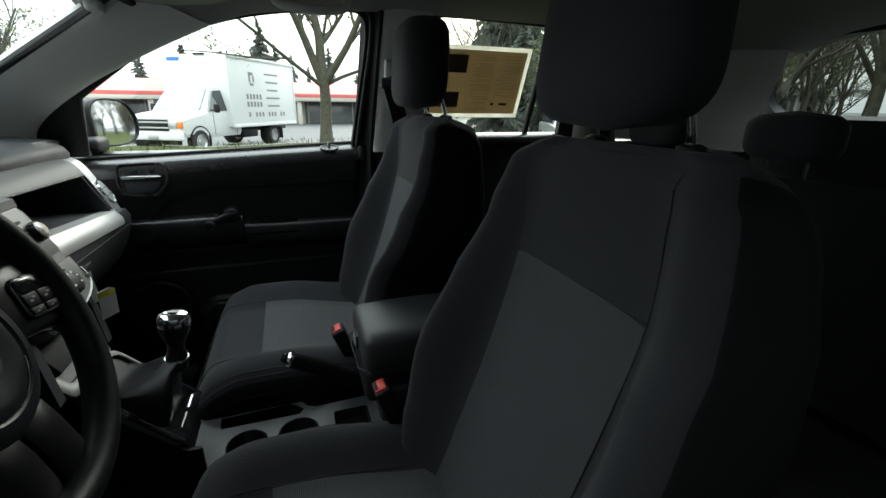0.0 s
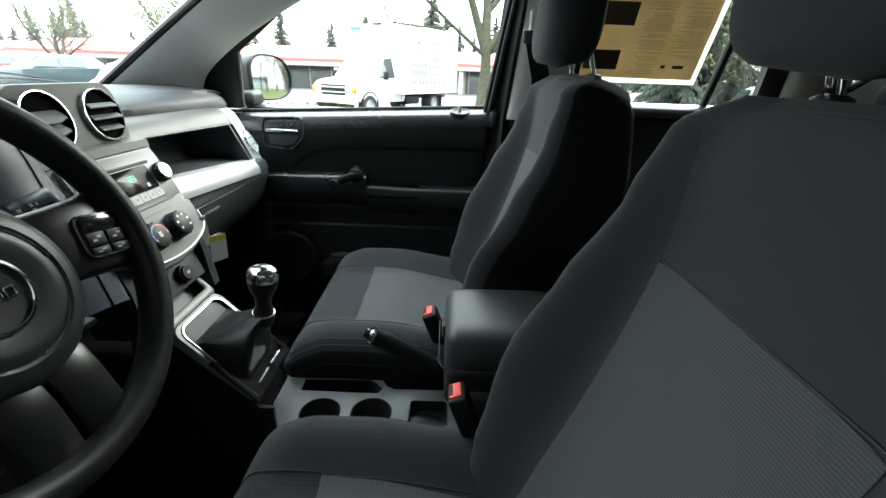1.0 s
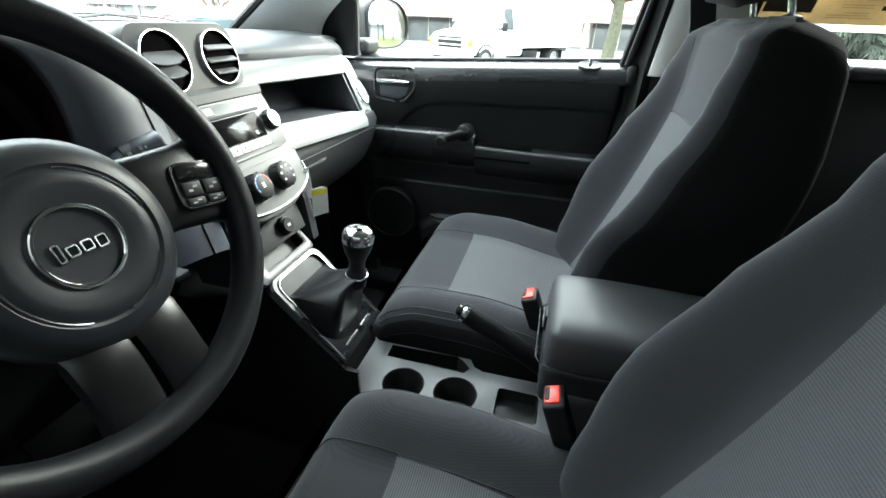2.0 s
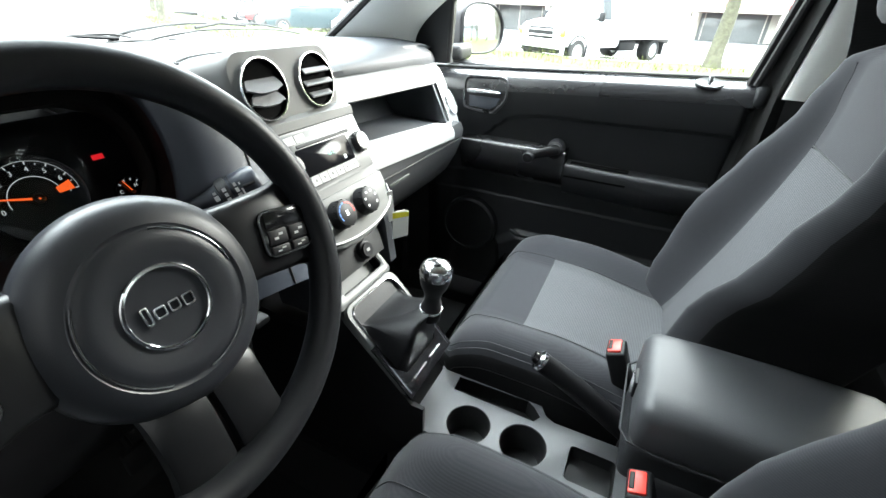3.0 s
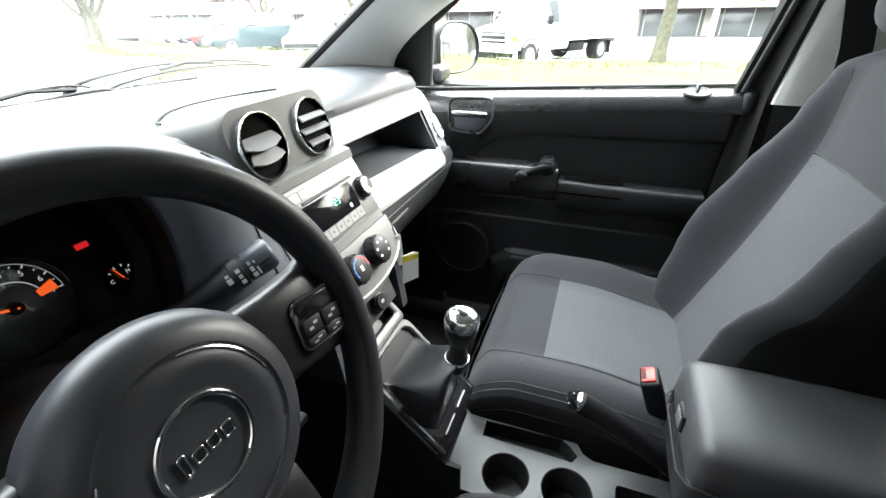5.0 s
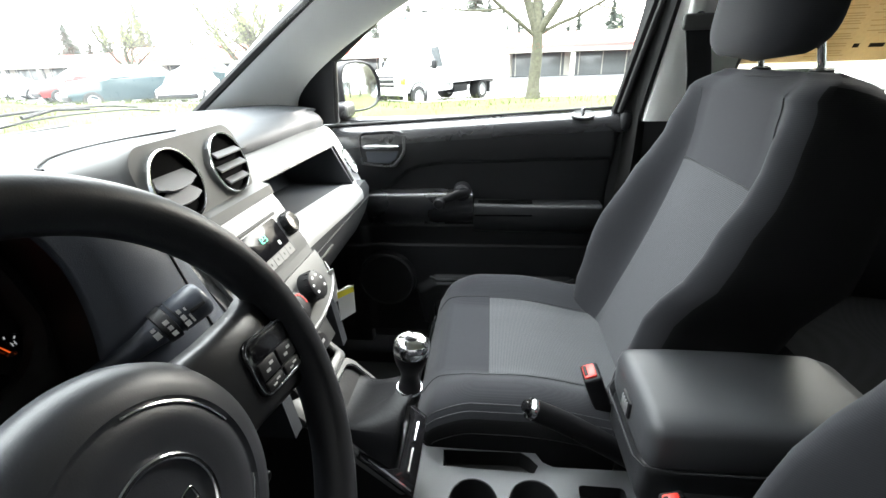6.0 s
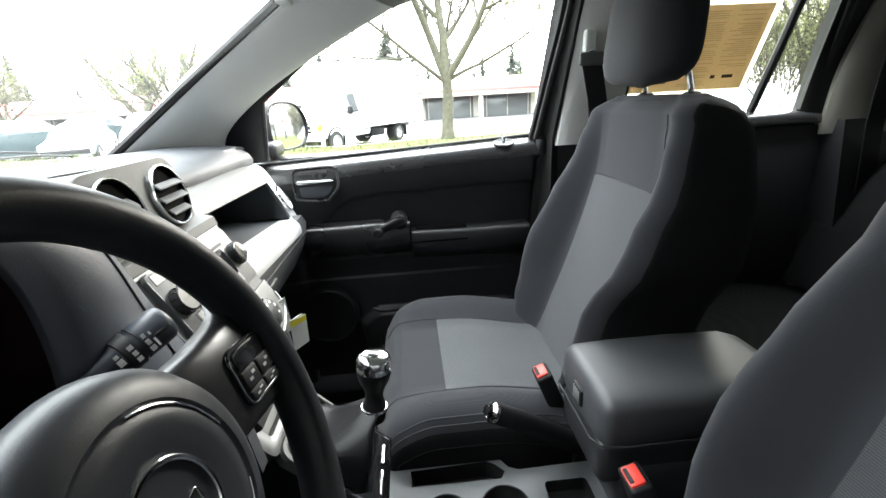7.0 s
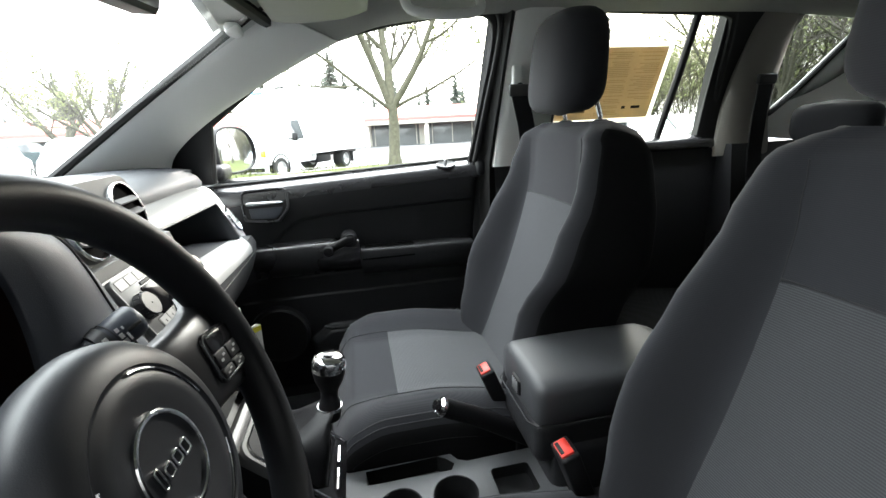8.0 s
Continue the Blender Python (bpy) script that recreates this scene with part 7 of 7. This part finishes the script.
low_building(38, 50, -11.5, 34, 1.75, 3.05, "long low building with red roof across the lot", 9)
low_building(60, 72, 30, 75, 2.0, 3.4, "distant low building with red roof", 8)
low_building(24, 30, -44, -30, 2.6, 3.0, "slate blue building behind bare trees", 4, False)
low_building(-6, 12, -46, -38, 3.2, 3.6, "grey building behind the car", 4, False)
crate = thing("goods_display", (36.2, 1.2, -0.7), "yellow and orange goods stacked by the shop front", "goods")
part("stack", rbox((0.8, 1.6, 0.9), (36.2, 1.0, -0.1), 0.1), M_YELLOW, crate)
part("stack", rbox((0.8, 0.9, 0.6), (36.2, 2.4, -0.2), 0.1), M_AMBER, crate)


def wheel_of(at, r, w, parent, axis, name="wheel"):
    """A road wheel with tyre and dished steel rim, axle along axis."""
    m = Matrix.Translation(at) @ Vector(axis).to_track_quat("Z", "Y").to_matrix().to_4x4()
    t = part(name, lathe([(r * 0.62, -w / 2), (r * 0.9, -w / 2), (r, -w * 0.36), (r, w * 0.36), (r * 0.9, w / 2), (r * 0.62, w / 2)], m, 28), M_TYRE, parent, "black tyre")
    part("rim", lathe([(0.01, -w * 0.25), (r * 0.62, -w * 0.45), (r * 0.64, w * 0.46), (r * 0.58, w * 0.46), (r * 0.5, w * 0.25), (r * 0.22, w * 0.3), (r * 0.18, w * 0.42), (0.01, w * 0.42)], m, 28), M_STEEL, t)
    return t


# box truck: built along +x (nose), then set on the lot
def box_truck():
    ob = thing("box_truck", (0, 0, 0), "white box truck with dark grey lettering parked on the lot", "truck")
    # cab sections from nose to rear: (x, half width, bottom, belt, top, half width on top)
    rows = []
    for x, w, lo, belt, top, wt in ((2.62, 0.86, 0.62, 0.95, 1.06, 0.80), (2.55, 0.93, 0.55, 1.0, 1.13, 0.85), (2.2, 0.96, 0.50, 1.08, 1.19, 0.88), (1.72, 0.97, 0.48, 1.16, 1.25, 0.88), (1.60, 0.98, 0.48, 1.18, 1.30, 0.84), (1.05, 0.98, 0.48, 1.2, 1.93, 0.74), (0.85, 0.98, 0.48, 1.2, 2.03, 0.74), (0.15, 0.98, 0.48, 1.2, 2.06, 0.76), (0.0, 0.98, 0.48, 1.2, 2.05, 0.76)):
        rows.append([(x, -w * 0.94, lo), (x, -w, lo + 0.12), (x, -w, belt), (x, -wt, top - 0.06), (x, -wt * 0.88, top), (x, 0, top + 0.03), (x, wt * 0.88, top), (x, wt, top - 0.06), (x, w, belt), (x, w, lo + 0.12), (x, w * 0.94, lo)])
    part("cab", loft(rows), M_WHITEPAINT, ob, "white painted cab", 32)
    part("windscreen", loft([[(1.64 - d, -0.80, 1.30), (1.62 - d, 0.80, 1.30), (1.07 - d, 0.70, 1.93), (1.07 - d, -0.70, 1.93)] for d in (-0.035, 0.0)]), M_SKYGLASS, ob)
    for s in (-1, 1):
        part("side_window", loft([[(x, s * (y + d), z) for x, y, z in ((1.42, 0.955, 1.27), (0.98, 0.80, 1.86), (0.42, 0.795, 1.90), (0.42, 0.955, 1.27))] for d in (0.0, 0.03)]), M_DARKGLASS, ob)
        part("headlamp", rbox((0.08, 0.28, 0.19), (2.615, s * 0.66, 0.88), 0.02), M_STEEL, ob)
        part("marker_lamp", rbox((0.14, 0.12, 0.20), (2.575, s * 0.87, 0.88), 0.02), M_AMBER, ob, "amber corner lamp")
        mirror_ = part("door_mirror", rbox((0.10, 0.18, 0.26), (1.28, s * 1.13, 1.34), 0.04), M_BLACK, ob)
        part("mirror_arm", sweep([(1.25, s * 0.96, 1.28), (1.27, s * 1.1, 1.30)], 0.02, 6), M_BLACK, mirror_)
        wheel_of((1.95, s * 0.86, 0.37), 0.37, 0.24, ob, (0, s, 0))
        wheel_of((-2.0, s * 0.80, 0.37), 0.37, 0.42, ob, (0, s, 0))
        part("wheel_arch", lathe([(0.39, -0.02), (0.425, -0.02), (0.425, 0.026), (0.39, 0.026), (0.39, -0.02)], Matrix.Translation((1.95, s * 0.955, 0.42)) @ Vector((0, s, 0)).to_track_quat("Z", "Y").to_matrix().to_4x4(), 28), M_BLACK, ob)
        part("door_gap", loft([[(x, s * (0.984 + d), z) for x, z in ((1.30, 0.55), (1.31, 0.55), (1.31, 1.18), (1.30, 1.18))] for d in (-0.01, 0.004)]), M_BLACK, ob)
        part("door_gap", loft([[(x, s * (0.984 + d), z) for x, z in ((0.22, 0.55), (0.23, 0.55), (0.23, 1.18), (0.22, 1.18))] for d in (-0.01, 0.004)]), M_BLACK, ob)
        part("door_handle", rbox((0.13, 0.03, 0.03), (0.36, s * 0.99, 1.08), 0.008), M_BLACK, ob)
        part("mud_flap", rbox((0.02, 0.45, 0.42), (-2.55, s * 0.8, 0.42), 0.01), M_TYRE, ob)
    grille = part("grille", rbox((0.08, 1.04, 0.32), (2.605, 0, 0.87), 0.02), M_BLACK, ob, "dark grille with pale bars")
    for z in (0.80, 0.95):
        part("grille_bar", rbox((0.10, 1.04, 0.045), (2.615, 0, z), 0.008), M_STEEL, grille)
    part("bumper", rbox((0.16, 1.92, 0.22), (2.66, 0, 0.56), 0.04, 3), M_WHITEPAINT, ob, "white front bumper")
    part("number_plate", rbox((0.02, 0.32, 0.16), (2.75, 0.05, 0.55), 0.005), M_STEEL, ob)
    part("air_dam", rbox((0.10, 1.6, 0.16), (2.58, 0, 0.40), 0.03), M_BLACK, ob)
    # cargo box
    box = part("cargo_box", rbox((4.05, 2.30, 2.22), (-1.42, 0, 1.86), 0.03), M_BOXPANEL, ob, "white cargo box")
    for y in (-1.15, 1.15):
        for z in (0.78, 2.94):
            part("edge_rail", rbox((4.07, 0.06, 0.10), (-1.42, y, z), 0.01), M_BOXPANEL, box)
        for x in (-3.44, 0.60):
            part("corner_post", rbox((0.07, 0.07, 2.2), (x, y, 1.86), 0.01), M_BOXPANEL, box)
    part("roof_lamp", rbox((0.06, 0.4, 0.05), (0.62, 0.25, 2.97), 0.01), M_BLACK, box)
    part("roof_mark", rbox((0.02, 0.45, 0.10), (0.615, -0.72, 2.84), 0.003), M_BLUE, box)
    part("chassis", rbox((4.6, 0.9, 0.20), (-1.5, 0, 0.62), 0.02), M_BLACK, ob)
    part("fuel_tank", rbox((0.9, 0.4, 0.3), (-0.5, -0.8, 0.52), 0.06), M_BLACK, ob)
    part("fuel_tank", rbox((0.9, 0.4, 0.3), (-0.5, 0.8, 0.52), 0.06), M_BLACK, ob)
    # firm's mark and lettering on the box sides as plain shapes
    for s in (-1, 1):
        m = axes((0.30, s * 1.152, 1.9), (-s * 1.0 if s > 0 else 1.0, 0, 0), (0, 0, 1))
        def bar(x, z, w, h, box_=box, ss_=s):
            part("print_bar", rbox((w, 0.004, h), (0.45 - x, ss_ * 1.152, z), 0.001, 1), M_INK, box_)
        for row, z in enumerate((1.72, 1.47)):
            for i in range(5):
                bar(0.78 + 0.19 * i, z, 0.12, 0.17)
        for i in range(12):
            if i not in (1, 5, 9):
                bar(0.80 + 0.20 * i, 1.13, 0.11, 0.15)
        for i in range(5):
            bar(2.35, 2.50 - 0.27 * i, 0.9 - 0.1 * (i % 3), 0.06)
        for dx, dz, w, h in ((0.0, 0.25, 0.10, 0.34), (0.12, 0.36, 0.2, 0.10), (0.22, 0.2, 0.1, 0.2), (0.1, 0.02, 0.22, 0.08)):
            bar(1.0 + dx, 2.1 + dz, w, h)
    return ob


truck = box_truck()
truck.matrix_basis = pose(16.35, 2.05, -0.27, 0, 0, 150)


def parked_car(paint, label, seed, suv=False):
    """A parked car along +x: body with wheel arches, glasshouse, lamps, wheels."""
    ob = thing("parked_car", (0, 0, 0), label, "car", "parked cars")
    h = 0.25 if suv else 0.0
    rows = []
    for x, w, lo, belt, top, wt in ((2.15, 0.70, 0.45, 0.62, 0.70, 0.62), (2.05, 0.80, 0.32, 0.70, 0.80 + h, 0.72), (1.1, 0.86, 0.26, 0.80 + h, 0.94 + h, 0.76), (0.85, 0.87, 0.26, 0.86 + h, 1.0 + h, 0.74), (0.15, 0.87, 0.26, 0.90 + h, 1.42 + h, 0.58), (-0.3, 0.87, 0.26, 0.9 + h, 1.46 + h, 0.58), (-1.0, 0.87, 0.26, 0.92 + h, 1.42 + h, 0.58), (-1.65, 0.85, 0.28, 0.94 + h, (1.38 if suv else 1.06) + h, 0.58 if suv else 0.68), (-2.05, 0.80, 0.34, 0.90 + h, (1.05 if suv else 1.0) + h, 0.66), (-2.15, 0.72, 0.45, 0.7, 0.85 + h, 0.62)):
        rows.append([(x, -w * 0.92, lo), (x, -w, lo + 0.14), (x, -w, belt), (x, -wt, top - 0.05), (x, -wt * 0.85, top), (x, wt * 0.85, top), (x, wt, top - 0.05), (x, w, belt), (x, w, lo + 0.14), (x, w * 0.92, lo)])
    part("body", loft(rows), paint, ob, "", 30)
    for s in (-1, 1):
        for a, b in ((0.62, -0.25), (-0.33, -1.15)):
            part("side_window", loft([[(x, s * (y + d), z + h) for x, y, z in ((a, 0.845, 0.97), (a - 0.42 if a > 0 else a, 0.66, 1.34), (b, 0.66, 1.36), (b, 0.845, 0.97))] for d in (0.0, 0.03)]), M_DARKGLASS, ob)
        for x in (1.35, -1.32):
            wheel_of((x, s * 0.78, 0.33), 0.33 + (0.04 if suv else 0), 0.22, ob, (0, s, 0))
        part("head_lamp", rbox((0.12, 0.3, 0.13), (2.05, s * 0.58, 0.68 + h * 0.6), 0.03), M_STEEL, ob)
        part("tail_lamp", rbox((0.10, 0.22, 0.2), (-2.08, s * 0.62, 0.82 + h * 0.8), 0.03), M_REDPAINT, ob, "red tail lamp")
    part("windscreen", loft([[(0.84 + d, -0.68, 1.0 + h), (0.84 + d, 0.68, 1.0 + h), (0.2 + d, 0.53, 1.40 + h), (0.2 + d, -0.53, 1.40 + h)] for d in (0.0, 0.04)]), M_SKYGLASS, ob)
    part("rear_window", loft([[(-1.62 - d if not suv else -1.95 - d, -0.6, 1.03 + h), (-1.62 - d if not suv else -1.95 - d, 0.6, 1.03 + h), (-1.1 - d if not suv else -1.68 - d, 0.5, 1.38 + h), (-1.1 - d if not suv else -1.68 - d, -0.5, 1.38 + h)] for d in (0.0, 0.04)]), M_DARKGLASS, ob)
    part("bumper", rbox((0.12, 1.5, 0.2), (2.10, 0, 0.45), 0.04), M_BLACK, ob)
    part("bumper", rbox((0.12, 1.5, 0.2), (-2.10, 0, 0.48), 0.04), M_BLACK, ob)
    return ob


green = parked_car(M_GREENPAINT, "dark green off-road car parked on the lot", 1, True)
green.matrix_basis = pose(18.6, 16.6, -0.3, 0, 0, 146)
part("spare_wheel_cover", lathe([(0.01, 0), (0.36, 0), (0.36, 0.2), (0.3, 0.24), (0.01, 0.24)], Matrix.Translation((-2.15, 0, 1.0)) @ Vector((-1, 0, 0)).to_track_quat("Z", "Y").to_matrix().to_4x4(), 28), M_TYRE, green)
white = parked_car(M_WHITEPAINT, "white car parked on the lot", 2)
white.matrix_basis = pose(23.6, 29.0, -0.3, 0, 0, 150)
red = parked_car(M_REDPAINT, "red car parked on the lot", 3, True)
red.matrix_basis = pose(22.4, 22.2, -0.3, 0, 0, 150)
silver = parked_car(M_SILVERPAINT, "silver car parked on the lot", 4)
silver.matrix_basis = pose(22.0, 28.5, -0.3, 0, 0, 205)
van = parked_car(M_WHITEPAINT, "tall white car parked on the lot", 5, True)
van.matrix_basis = pose(17.9, 9.9, -0.3, 0, 0, 200)
copy_thing(white, pose(18.6, 13.2, -0.3, 0, 0, 200))
copy_thing(silver, pose(21.5, 17.5, -0.3, 0, 0, 205))
copy_thing(white, pose(25.5, 33.0, -0.3, 0, 0, 205))
copy_thing(silver, pose(13.5, -10.5, -0.3, 0, 0, 160))
copy_thing(white, pose(17.5, -15.0, -0.3, 0, 0, 160))
copy_thing(silver, pose(10.5, -12.0, -0.3, 0, 0, 170))
copy_thing(green, pose(24.5, 17.0, -0.3, 0, 0, 150))
copy_thing(silver, pose(23.5, 23.5, -0.3, 0, 0, 205))

M_SHEET = material("unseen_wall_grey", (0.13, 0.132, 0.136), 0.8, grain=0.3, grain_size=60, blotch=0.2, blotch_size=1.5)
# unseen walls, added to block light from beyond the open driver door
structure("wall_light_blocker", rbox((0.2, 7.0, 4.2), (-1.24, 3.95, 2.08), 0.02), M_SHEET, "unseen grey wall added to block light beside the car", "wall")
structure("wall_light_blocker_rear", rbox((0.18, 7.6, 4.2), (-1.24, -3.36, 2.08), 0.02), M_BLACK, "unseen black wall added to block light beside the car", "wall")
